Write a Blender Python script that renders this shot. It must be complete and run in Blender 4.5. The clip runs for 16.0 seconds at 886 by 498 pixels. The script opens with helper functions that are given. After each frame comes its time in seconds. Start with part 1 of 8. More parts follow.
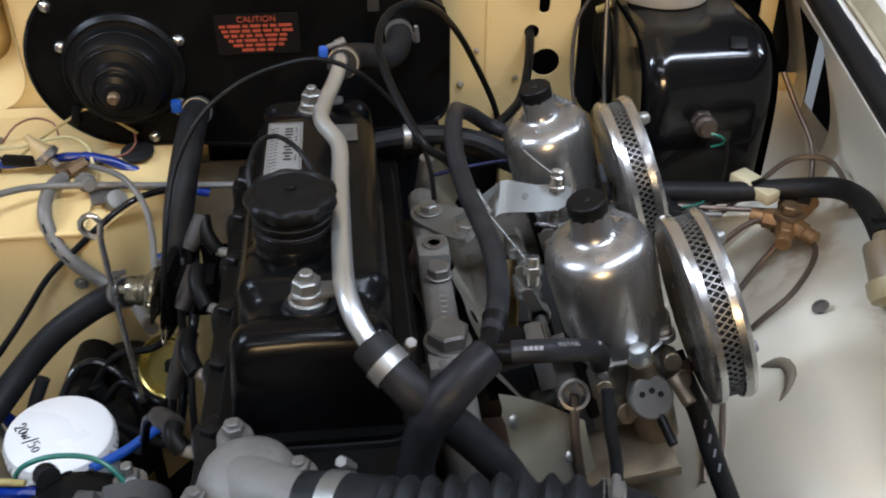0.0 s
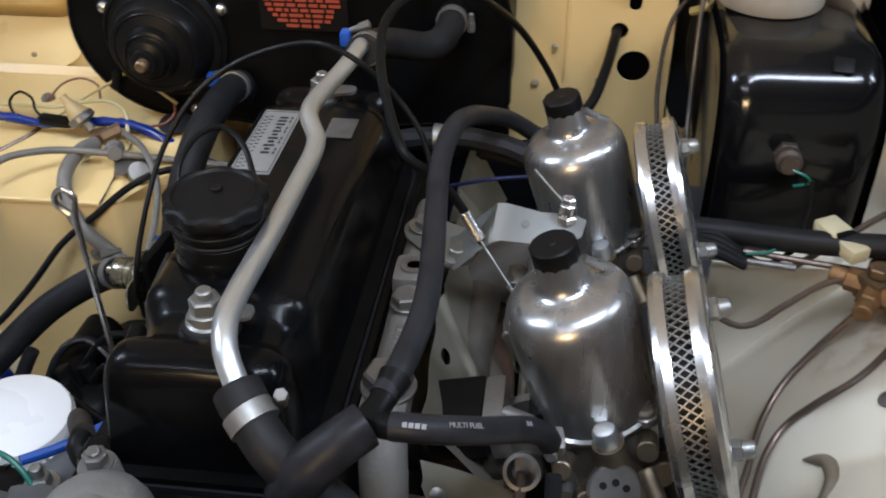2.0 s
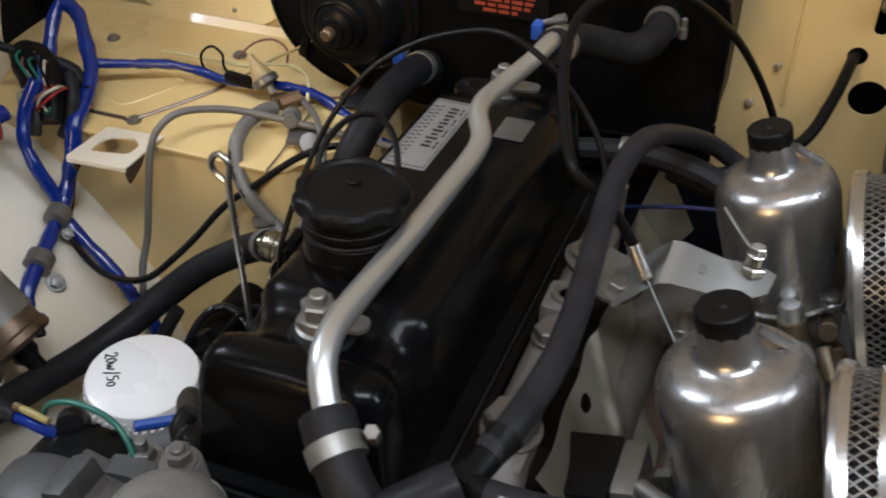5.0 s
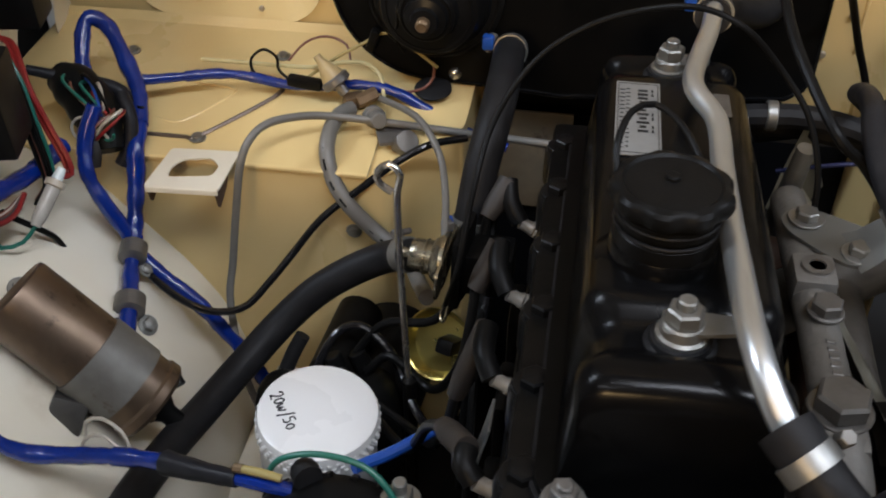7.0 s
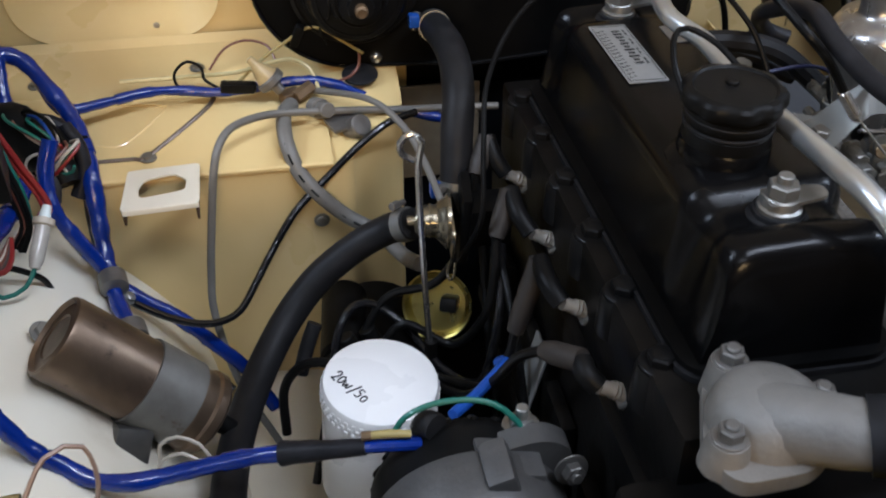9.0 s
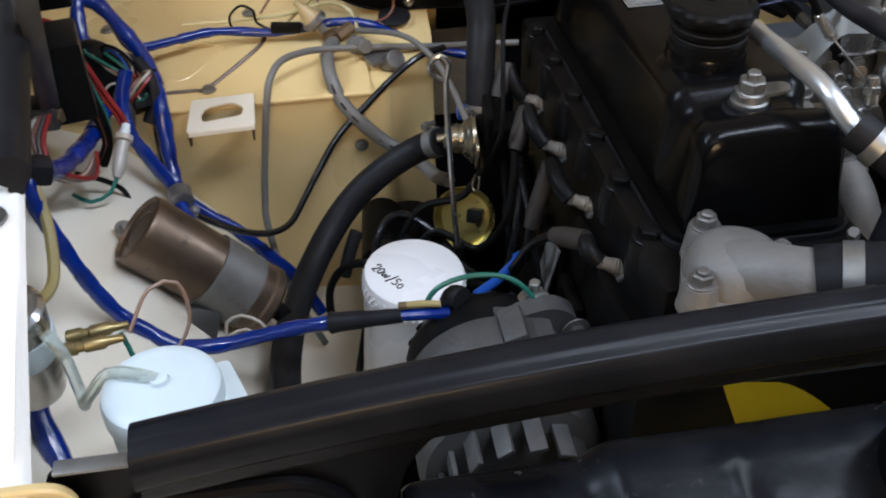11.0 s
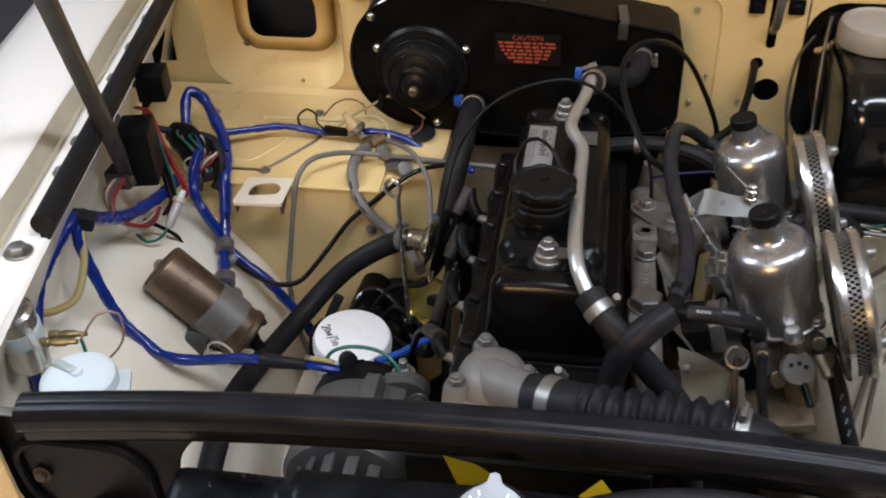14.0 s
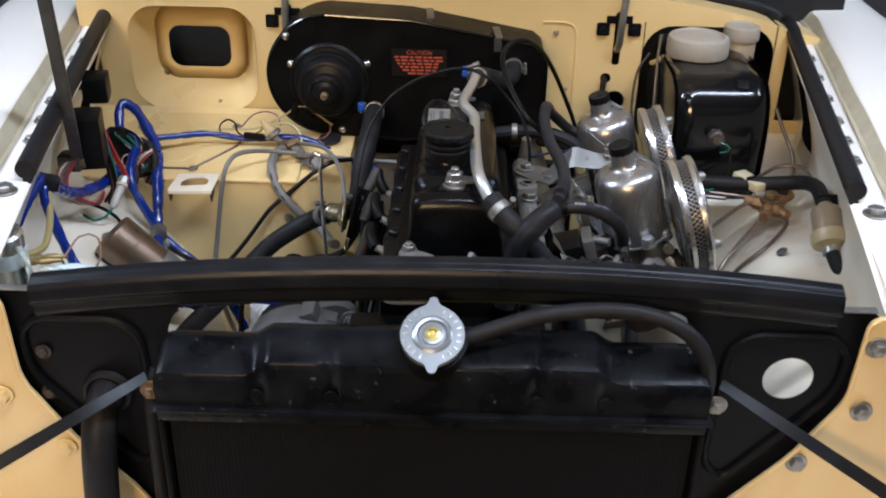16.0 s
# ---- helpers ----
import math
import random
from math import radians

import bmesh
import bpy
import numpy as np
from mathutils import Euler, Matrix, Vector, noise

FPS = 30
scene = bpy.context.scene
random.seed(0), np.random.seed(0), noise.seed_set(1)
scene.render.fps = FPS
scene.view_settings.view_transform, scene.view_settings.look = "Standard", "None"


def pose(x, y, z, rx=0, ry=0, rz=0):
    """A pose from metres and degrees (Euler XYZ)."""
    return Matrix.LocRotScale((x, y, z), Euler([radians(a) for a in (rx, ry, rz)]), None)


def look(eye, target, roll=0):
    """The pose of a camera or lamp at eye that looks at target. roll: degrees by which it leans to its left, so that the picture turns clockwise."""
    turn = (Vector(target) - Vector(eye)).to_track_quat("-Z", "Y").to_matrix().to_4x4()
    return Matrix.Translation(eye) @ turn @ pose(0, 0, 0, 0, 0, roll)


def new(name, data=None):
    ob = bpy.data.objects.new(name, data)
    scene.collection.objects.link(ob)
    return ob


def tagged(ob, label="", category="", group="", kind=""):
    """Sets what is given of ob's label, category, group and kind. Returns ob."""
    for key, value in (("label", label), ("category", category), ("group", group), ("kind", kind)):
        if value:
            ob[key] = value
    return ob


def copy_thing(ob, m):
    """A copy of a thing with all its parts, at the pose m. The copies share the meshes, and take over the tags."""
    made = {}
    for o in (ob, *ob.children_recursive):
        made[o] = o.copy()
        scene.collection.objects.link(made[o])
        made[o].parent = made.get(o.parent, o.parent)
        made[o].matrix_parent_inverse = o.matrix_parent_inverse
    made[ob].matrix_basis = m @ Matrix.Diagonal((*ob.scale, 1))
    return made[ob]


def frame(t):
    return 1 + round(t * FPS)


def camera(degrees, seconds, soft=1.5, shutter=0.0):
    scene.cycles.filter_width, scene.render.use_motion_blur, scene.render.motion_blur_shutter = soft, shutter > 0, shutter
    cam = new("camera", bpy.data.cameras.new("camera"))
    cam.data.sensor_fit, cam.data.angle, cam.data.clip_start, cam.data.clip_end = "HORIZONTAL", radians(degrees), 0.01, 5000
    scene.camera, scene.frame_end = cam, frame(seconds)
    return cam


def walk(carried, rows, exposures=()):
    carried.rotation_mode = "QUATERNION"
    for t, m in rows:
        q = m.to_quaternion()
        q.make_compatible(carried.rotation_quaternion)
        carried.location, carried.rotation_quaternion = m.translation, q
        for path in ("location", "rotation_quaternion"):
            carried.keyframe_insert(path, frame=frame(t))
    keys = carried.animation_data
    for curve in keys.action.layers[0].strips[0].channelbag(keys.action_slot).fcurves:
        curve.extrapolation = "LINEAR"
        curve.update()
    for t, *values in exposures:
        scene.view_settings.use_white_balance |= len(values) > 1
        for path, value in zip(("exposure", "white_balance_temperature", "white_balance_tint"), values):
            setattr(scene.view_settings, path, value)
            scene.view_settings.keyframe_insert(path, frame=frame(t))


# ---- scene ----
cam = camera(47.6, 16.0, 1.9, 0.5)
ROWS = [  # seconds, eye, a point one metre ahead, roll
    (0, (0.0048, -0.0039, 1.1988), (0.0842, 0.8093, 0.6222), 0.00),
    (0.5, (0.0391, 0.0370, 1.1911), (0.1086, 0.8405, 0.5999), -0.22),
    (1, (0.0786, 0.0636, 1.1778), (0.1069, 0.8678, 0.5843), -0.48),
    (1.5, (0.1095, 0.0793, 1.1710), (0.0843, 0.8839, 0.5777), -0.38),
    (2, (0.1492, 0.0996, 1.1631), (0.0452, 0.8994, 0.5719), -0.66),
    (2.5, (0.1858, 0.1232, 1.1538), (0.0004, 0.9111, 0.5666), -1.33),
    (3, (0.2142, 0.1478, 1.1434), (-0.0457, 0.9177, 0.5606), -1.76),
    (5.5, (0.1086, 0.1739, 1.1368), (-0.1813, 0.9144, 0.5305), -0.14),
    (6, (0.0402, 0.1611, 1.1366), (-0.1999, 0.9113, 0.5205), 0.34),
    (6.5, (-0.0256, 0.1530, 1.1312), (-0.2107, 0.9151, 0.5107), 0.43),
    (7, (-0.0860, 0.1441, 1.1304), (-0.2107, 0.9175, 0.5088), 0.11),
    (7.5, (-0.1388, 0.1328, 1.1338), (-0.2011, 0.9154, 0.5144), 0.18),
    (8, (-0.1925, 0.1194, 1.1365), (-0.1857, 0.9071, 0.5205), 0.11),
    (8.5, (-0.2431, 0.1044, 1.1344), (-0.1688, 0.8914, 0.5219), 0.21),
    (9, (-0.2929, 0.0846, 1.1321), (-0.1539, 0.8612, 0.5177), 0.38),
    (9.5, (-0.3270, 0.0614, 1.1268), (-0.1495, 0.8273, 0.5089), 0.31),
    (10, (-0.3436, 0.0281, 1.1234), (-0.1598, 0.7894, 0.5016), -0.28),
    (12.5, (-0.1465, -0.1102, 1.2574), (-0.2565, 0.6583, 0.6270), -4.02),
    (13, (-0.0795, -0.1269, 1.2938), (-0.2239, 0.6404, 0.6690), -3.79),
    (13.5, (-0.0309, -0.1587, 1.3209), (-0.1831, 0.6177, 0.7094), -3.03),
    (14, (0.0010, -0.2129, 1.3397), (-0.1388, 0.5827, 0.7502), -1.91),
    (14.5, (0.0067, -0.2777, 1.3503), (-0.1036, 0.5373, 0.7815), -1.01),
    (15, (-0.0048, -0.3598, 1.3353), (-0.0745, 0.4806, 0.7978), -0.11),
    (15.5, (-0.0167, -0.4278, 1.3136), (-0.0550, 0.4300, 0.8009), 0.44),
    (16, (-0.0347, -0.4970, 1.2802), (-0.0412, 0.3784, 0.7969), 1.31),
]
walk(cam, [(t, look(eye, target, roll)) for t, eye, target, roll in ROWS],
     [(0.0, -0.12, 5700, 13), (1.5, -0.22, 5650, 13), (2.5, -0.18, 5850, 13), (5.5, -0.56, 6200, 14), (7.0, -0.58, 6150, 14), (9.0, -0.38, 5700, 14), (10.1, -0.22, 5600, 14),
      (12.4, -0.82, 6000, 15), (13.5, -0.56, 6150, 16), (14.5, -0.32, 6100, 17), (16.0, -0.16, 5650, 15)])
# ---- world, lamps ----
world = bpy.data.worlds.new("garage_air")
world.use_nodes = True
wbg = world.node_tree.nodes["Background"]
wbg.inputs[0].default_value = (0.9, 0.93, 1.0, 1)
wbg.inputs[1].default_value = 0.02
scene.world = world


def area_lamp(name, eye, target, sx, sy, watts, colour):
    data = bpy.data.lights.new(name, "AREA")
    data.shape, data.size, data.size_y = "RECTANGLE", sx, sy
    data.energy, data.color = watts, colour
    ob = new(name, data)
    ob.matrix_world = look(eye, target)
    return ob


area_lamp("ceiling_tube_light", (0.55, -0.20, 2.72), (0.0, 0.65, 0.7), 1.5, 0.20, 46, (0.90, 0.95, 1.0))
area_lamp("front_tube_light", (-0.9, -1.4, 2.72), (0.2, 0.6, 0.7), 1.3, 0.24, 8, (0.92, 0.96, 1.0))
# unseen warm source without a fixture, added to warm the bulkhead from the front
area_lamp("warm_front_light", (-0.5, -2.3, 1.75), (-0.1, 0.9, 0.75), 0.8, 0.4, 52, (1.0, 0.66, 0.29))
area_lamp("left_tube_light", (-1.9, 0.5, 2.72), (-0.1, 0.7, 0.8), 0.24, 1.4, 82, (0.82, 0.92, 1.0))
area_lamp("right_tube_light", (2.2, 0.6, 2.72), (0.6, 0.7, 0.8), 0.24, 1.4, 52, (0.82, 0.92, 1.0))

# ---- materials ----


def mat(name, c, rough=0.5, metal=0.0, c2=None, scale=40.0, mix=0.5, bump=0.0, bscale=300.0, coat=0.0, rvar=0.12, stretch=(1, 1, 1), spot=None, spots=0.62, spotscale=18.0, spec=0.5):
    """A surface with two scales of variation in colour and gloss, fine relief, and stains of a second colour."""
    m = bpy.data.materials.new(name)
    m.use_nodes = True
    nt = m.node_tree
    p = nt.nodes["Principled BSDF"]
    link = nt.links.new
    tc = nt.nodes.new("ShaderNodeTexCoord")
    mp = nt.nodes.new("ShaderNodeMapping")
    mp.inputs["Scale"].default_value = stretch
    link(tc.outputs["Object"], mp.inputs[0])
    n1 = nt.nodes.new("ShaderNodeTexNoise")
    n1.inputs["Scale"].default_value, n1.inputs["Detail"].default_value = scale, 5
    link(mp.outputs[0], n1.inputs["Vector"])
    ramp = nt.nodes.new("ShaderNodeValToRGB")
    ramp.color_ramp.elements[0].position, ramp.color_ramp.elements[1].position = 0.35, 0.7
    link(n1.outputs[0], ramp.inputs[0])
    if c2 is None:
        c2 = tuple(v * 0.82 for v in c)
    mx = nt.nodes.new("ShaderNodeMix")
    mx.data_type = "RGBA"
    mx.inputs[6].default_value, mx.inputs[7].default_value = (*c, 1), (*[a * (1 - mix) + b * mix for a, b in zip(c, c2)], 1)
    link(ramp.outputs[0], mx.inputs[0])
    out = mx.outputs[2]
    if spot:
        n3 = nt.nodes.new("ShaderNodeTexNoise")
        n3.inputs["Scale"].default_value, n3.inputs["Detail"].default_value = spotscale, 8
        n3.inputs["Roughness"].default_value = 0.65
        link(tc.outputs["Object"], n3.inputs["Vector"])
        r3 = nt.nodes.new("ShaderNodeValToRGB")
        r3.color_ramp.elements[0].position, r3.color_ramp.elements[1].position = spots, spots + 0.08
        link(n3.outputs[0], r3.inputs[0])
        m3 = nt.nodes.new("ShaderNodeMix")
        m3.data_type = "RGBA"
        m3.inputs[7].default_value = (*spot, 1)
        link(r3.outputs[0], m3.inputs[0])
        link(out, m3.inputs[6])
        out = m3.outputs[2]
    link(out, p.inputs["Base Color"])
    mr = nt.nodes.new("ShaderNodeMapRange")
    mr.inputs[3].default_value, mr.inputs[4].default_value = max(0.02, rough - rvar), min(1, rough + rvar)
    n2 = nt.nodes.new("ShaderNodeTexNoise")
    n2.inputs["Scale"].default_value, n2.inputs["Detail"].default_value = bscale, 4
    link(mp.outputs[0], n2.inputs["Vector"])
    mixr = nt.nodes.new("ShaderNodeMath")
    mixr.operation = "ADD"
    mixr.inputs[1].default_value = 0
    link(n1.outputs[0], mixr.inputs[0])
    link(mixr.outputs[0], mr.inputs[0])
    link(mr.outputs[0], p.inputs["Roughness"])
    p.inputs["Metallic"].default_value = metal
    p.inputs["Specular IOR Level"].default_value = spec
    p.inputs["Coat Weight"].default_value = coat
    p.inputs["Coat Roughness"].default_value = 0.06
    if bump:
        b = nt.nodes.new("ShaderNodeBump")
        b.inputs["Strength"].default_value, b.inputs["Distance"].default_value = bump, 0.001
        link(n2.outputs[0], b.inputs["Height"])
        link(b.outputs[0], p.inputs["Normal"])
    return m


# same car paint throughout; the bulkhead's warm light is put into this yellow
CREAM = mat("warm_lit_cream", (0.70, 0.530, 0.245), 0.30, 0, (0.635, 0.46, 0.19), 9, 0.55, 0.08, 60, 0.25, 0.08, spot=(0.42, 0.30, 0.15), spots=0.76, spotscale=26)
# the same paint whitened for the direct light on the outer wings
WHITE_BODY = mat("whitened_body_paint", (0.87, 0.85, 0.79), 0.25, 0, (0.82, 0.79, 0.71), 6, 0.4, 0.03, 80, 0.4, 0.06)
BLACK_GLOSS = mat("black_gloss_enamel", (0.0035, 0.0035, 0.004), 0.15, 0, (0.006, 0.006, 0.006), 30, 0.6, 0.04, 120, 0.25, 0.06, spec=0.28)
COVER_BLACK = mat("black_cover_enamel", (0.0025, 0.0025, 0.0028), 0.22, 0, (0.005, 0.0049, 0.0050), 18, 0.6, 0.10, 140, 0, 0.10, spot=(0.020, 0.017, 0.014), spots=0.72, spotscale=50, spec=0.13)
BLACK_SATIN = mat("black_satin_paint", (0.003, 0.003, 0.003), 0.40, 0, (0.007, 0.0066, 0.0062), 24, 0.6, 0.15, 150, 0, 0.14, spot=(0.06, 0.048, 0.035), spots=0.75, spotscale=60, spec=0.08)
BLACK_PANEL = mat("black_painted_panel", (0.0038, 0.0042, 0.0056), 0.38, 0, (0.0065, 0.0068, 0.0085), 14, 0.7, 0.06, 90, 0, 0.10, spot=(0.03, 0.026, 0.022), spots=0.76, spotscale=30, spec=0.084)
TANK_BLACK = mat("scuffed_tank_paint", (0.0025, 0.003, 0.0041), 0.30, 0, (0.0105, 0.0115, 0.014), 30, 0.9, 0.6, 70, 0, 0.16, spot=(0.085, 0.083, 0.080), spots=0.635, spotscale=75, spec=0.085)
RAIL_BLACK = mat("worn_rail_paint", (0.0058, 0.0064, 0.0082), 0.31, 0, (0.0125, 0.0133, 0.0155), 20, 0.8, 0.15, 110, 0, 0.14, spot=(0.05, 0.048, 0.045), spots=0.70, spotscale=45, spec=0.140)
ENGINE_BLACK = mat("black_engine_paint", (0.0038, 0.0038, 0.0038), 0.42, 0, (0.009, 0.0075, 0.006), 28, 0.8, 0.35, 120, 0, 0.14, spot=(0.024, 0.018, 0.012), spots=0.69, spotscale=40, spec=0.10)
RUBBER = mat("black_rubber", (0.0098, 0.0098, 0.0105), 0.5, 0, (0.020, 0.020, 0.0215), 60, 0.6, 0.12, 400, 0, 0.1, spec=0.16)
RUBBER_GREY = mat("greyish_rubber", (0.0123, 0.0125, 0.0145), 0.46, 0, (0.026, 0.026, 0.029), 60, 0.6, 0.1, 400, 0, 0.1, spec=0.16)
TAPE = mat("black_tape", (0.011, 0.011, 0.013), 0.42, 0, (0.022, 0.022, 0.025), 90, 0.6, 0.35, 160, 0, 0.12, spec=0.14)
PLASTIC = mat("black_plastic", (0.0045, 0.0045, 0.0045), 0.40, 0, (0.009, 0.009, 0.009), 50, 0.5, 0.1, 300, 0, 0.1, spec=0.11)
CHROME = mat("polished_steel", (0.60, 0.59, 0.57), 0.26, 0.95, (0.48, 0.46, 0.42), 40, 0.5, 0.03, 200, 0, 0.08)
PIPE_ZINC = mat("satin_zinc_pipe", (0.70, 0.73, 0.74), 0.34, 0.9, (0.62, 0.64, 0.64), 22, 0.6, 0.0, 260, 0, 0.04)
SHEET_ALLOY = mat("dull_alloy_sheet", (0.265, 0.25, 0.20), 0.38, 0.6, (0.18, 0.165, 0.125), 22, 0.8, 0.12, 160, 0, 0.12, spot=(0.06, 0.048, 0.034), spots=0.68, spotscale=40)
ALLOY = mat("polished_alloy", (0.41, 0.408, 0.405), 0.29, 0.86, (0.27, 0.265, 0.258), 75, 0.9, 0.08, 260, 0, 0.10, stretch=(1, 1, 0.13), spot=(0.20, 0.187, 0.17), spots=0.64, spotscale=40)
CAP_ZINC = mat("bluish_cap_plate", (0.221, 0.2422, 0.255), 0.32, 0.6, (0.20, 0.21, 0.22), 60, 0.6, 0.05, 300, 0, 0.10)
CAST = mat("cast_alloy", (0.215, 0.205, 0.19), 0.48, 0.65, (0.13, 0.12, 0.105), 40, 0.8, 0.35, 220, 0, 0.14, spot=(0.06, 0.048, 0.034), spots=0.68, spotscale=60)
CAST_GREY = mat("dull_cast_alloy", (0.195, 0.184, 0.166), 0.6, 0.3, (0.15, 0.139, 0.122), 50, 0.7, 0.5, 260, 0, 0.1, spot=(0.16, 0.13, 0.06), spots=0.74, spotscale=45)
GENERATOR_GREY = mat("dark_cast_casing", (0.098, 0.096, 0.093), 0.5, 0.4, (0.070, 0.068, 0.066), 50, 0.7, 0.4, 260, 0, 0.1)
ZINC = mat("zinc_plate", (0.30, 0.30, 0.285), 0.42, 0.8, (0.20, 0.195, 0.18), 60, 0.8, 0.1, 300, 0, 0.14)
STEEL_GREY = mat("grey_steel_sheet", (0.19, 0.18, 0.168), 0.40, 0.6, (0.12, 0.112, 0.10), 50, 0.8, 0.1, 200, 0, 0.14)
STRUT = mat("dark_steel_prop", (0.11, 0.105, 0.098), 0.4, 0.6, (0.07, 0.065, 0.06), 50, 0.7, 0.1, 200, 0, 0.12)
BRASS = mat("aged_brass", (0.22, 0.15, 0.085), 0.5, 0.7, (0.13, 0.085, 0.05), 60, 0.8, 0.2, 200, 0, 0.12)
COIL_METAL = mat("tarnished_coil_can", (0.20, 0.142, 0.096), 0.36, 0.78, (0.085, 0.058, 0.04), 22, 0.9, 0.14, 260, 0, 0.16, stretch=(1, 1, 0.6), spot=(0.055, 0.038, 0.026), spots=0.58, spotscale=42)
GOLD_DULL = mat("dull_brass_terminal", (0.36, 0.29, 0.13), 0.38, 0.8, (0.22, 0.17, 0.08), 90, 0.7, 0.1, 200)
GOLD = mat("gold_passivate", (0.54, 0.45, 0.15), 0.3, 0.9, (0.5, 0.42, 0.12), 60, 0.6, 0.05, 200)
COPPER_PIPE = mat("brake_pipe", (0.165, 0.1275, 0.105), 0.4, 0.8, (0.14, 0.11, 0.09), 60, 0.7, 0.1, 200)
GREY_PIPE = mat("grey_nylon_pipe", (0.145, 0.138, 0.124), 0.45, 0, (0.115, 0.108, 0.095), 60, 0.6, 0.05, 200)
# body cream darkened so that its colour carries shade
SHADED_CREAM = mat("shaded_cream", (0.20, 0.165, 0.115), 0.55, 0, (0.10, 0.08, 0.055), 25, 0.8, 0.2, 120, spot=(0.04, 0.03, 0.02), spots=0.6, spotscale=30)
VINYL = mat("glossy_vinyl_tape", (0.006, 0.006, 0.007), 0.16, 0, (0.012, 0.012, 0.013), 160, 0.6, 0.4, 240, 0, 0.06, spec=0.45)
PALE_TUBE = mat("pale_yellow_tube", (0.50, 0.44, 0.24), 0.3, 0, (0.42, 0.38, 0.18), 40, 0.5)
SWITCH_PLASTIC = mat("yellowed_switch_plastic", (0.46, 0.35, 0.17), 0.4, 0, (0.30, 0.22, 0.10), 60, 0.7, 0.1, 150)
FUSE_CLEAR = mat("cloudy_clear_plastic", (0.40, 0.385, 0.35), 0.22, 0, (0.30, 0.28, 0.25), 90, 0.6, 0.05, 200)
GUTTER_CREAM = mat("gutter_cream", (0.50, 0.46, 0.33), 0.4, 0, (0.40, 0.36, 0.25), 30, 0.7, 0.1, 90)
# darker than the other cast alloys
DARK_CAST = mat("dark_casting", (0.085, 0.076, 0.064), 0.6, 0.3, (0.04, 0.034, 0.027), 40, 0.8, 0.4, 200)
BAND_STEEL = mat("weathered_clamp_steel", (0.175, 0.168, 0.15), 0.52, 0.35, (0.11, 0.10, 0.085), 45, 0.8, 0.3, 160, 0, 0.12, spot=(0.10, 0.07, 0.045), spots=0.62, spotscale=60)
NAVY_WIRE = mat("navy_wire", (0.010, 0.014, 0.06), 0.4)
BLUE_TAPE = mat("blue_loom_tape", (0.003, 0.0221, 0.204), 0.20, 0, (0.002, 0.014, 0.13), 60, 0.8, 1.0, 150, 0.3, 0.12)
BLUE_WIRE = mat("blue_wire", (0.016, 0.075, 0.36), 0.35, 0)
RED_WIRE = mat("red_wire", (0.22, 0.014, 0.012), 0.4, 0)
GREEN_WIRE = mat("green_wire", (0.011, 0.121, 0.088), 0.4, 0)
TAN_WIRE = mat("tan_wire", (0.20, 0.13, 0.09), 0.4, 0)
BROWN_WIRE = mat("brown_wire", (0.16, 0.06, 0.04), 0.4, 0)
WHITE_WIRE = mat("white_wire", (0.45, 0.41, 0.34), 0.4, 0)
YELLOW_WIRE = mat("yellow_sleeve", (0.33, 0.26, 0.09), 0.4, 0)
WHITE_CAN = mat("white_enamel", (0.82, 0.82, 0.81), 0.28, 0, (0.76, 0.75, 0.72), 12, 0.5, 0.02, 200, 0.3, 0.06)
WHITE_PLASTIC = mat("milky_plastic", (0.62, 0.70, 0.71), 0.4, 0, (0.54, 0.60, 0.60), 20, 0.5, 0.05, 100)
MILKY = mat("yellowed_plastic", (0.34, 0.285, 0.205), 0.45, 0, (0.22, 0.18, 0.13), 25, 0.6, 0.08, 120)
MILKY_CAP = mat("off_white_cap", (0.33, 0.30, 0.245), 0.5, 0, (0.25, 0.22, 0.175), 30, 0.6, 0.1, 120)
YELLOW = mat("yellow_plastic", (0.75, 0.50, 0.01), 0.35, 0, (0.62, 0.38, 0.01), 30, 0.5, 0.03, 100)
ORANGE_INK = mat("orange_print", (0.34, 0.055, 0.022), 0.6, 0)
SIGN_BLACK = mat("sign_ground", (0.007, 0.0055, 0.005), 0.5, 0, spec=0.15)
PAPER = mat("foil_sticker", (0.27, 0.27, 0.262), 0.35, 0.3, (0.20, 0.20, 0.19), 60, 0.6, 0.05, 100)
INK = mat("black_ink", (0.015, 0.015, 0.015), 0.6, 0)
PALE_INK = mat("pale_print", (0.20, 0.20, 0.21), 0.6, 0)
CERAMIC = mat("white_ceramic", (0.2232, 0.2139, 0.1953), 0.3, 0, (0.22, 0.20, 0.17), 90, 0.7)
BRACKET_ZINC = mat("pale_zinc_sheet", (0.179, 0.1823, 0.1737), 0.50, 0.7, (0.21, 0.21, 0.195), 34, 0.7, 0.06, 240, 0, 0.10, spot=(0.24, 0.22, 0.17), spots=0.70, spotscale=40)
MOTOR_BLACK = mat("satin_motor_paint", (0.005, 0.005, 0.0052), 0.34, 0, (0.009, 0.009, 0.009), 40, 0.6, 0.06, 160, 0, 0.08, spec=0.16)
VALVE_METAL = mat("yellowish_plate", (0.32, 0.29, 0.215), 0.26, 0.9, (0.18, 0.155, 0.11), 50, 0.7, 0.08, 220, 0, 0.1)
STAY_BLACK = mat("satin_black_stay", (0.006, 0.0065, 0.0075), 0.44, 0, (0.011, 0.0115, 0.013), 40, 0.7, 0.15, 120, 0, 0.12, spec=0.22)
FILTER_CREAM = mat("yellowed_flange_plastic", (0.40, 0.34, 0.20), 0.42, 0, (0.28, 0.22, 0.12), 40, 0.7, 0.08, 120)
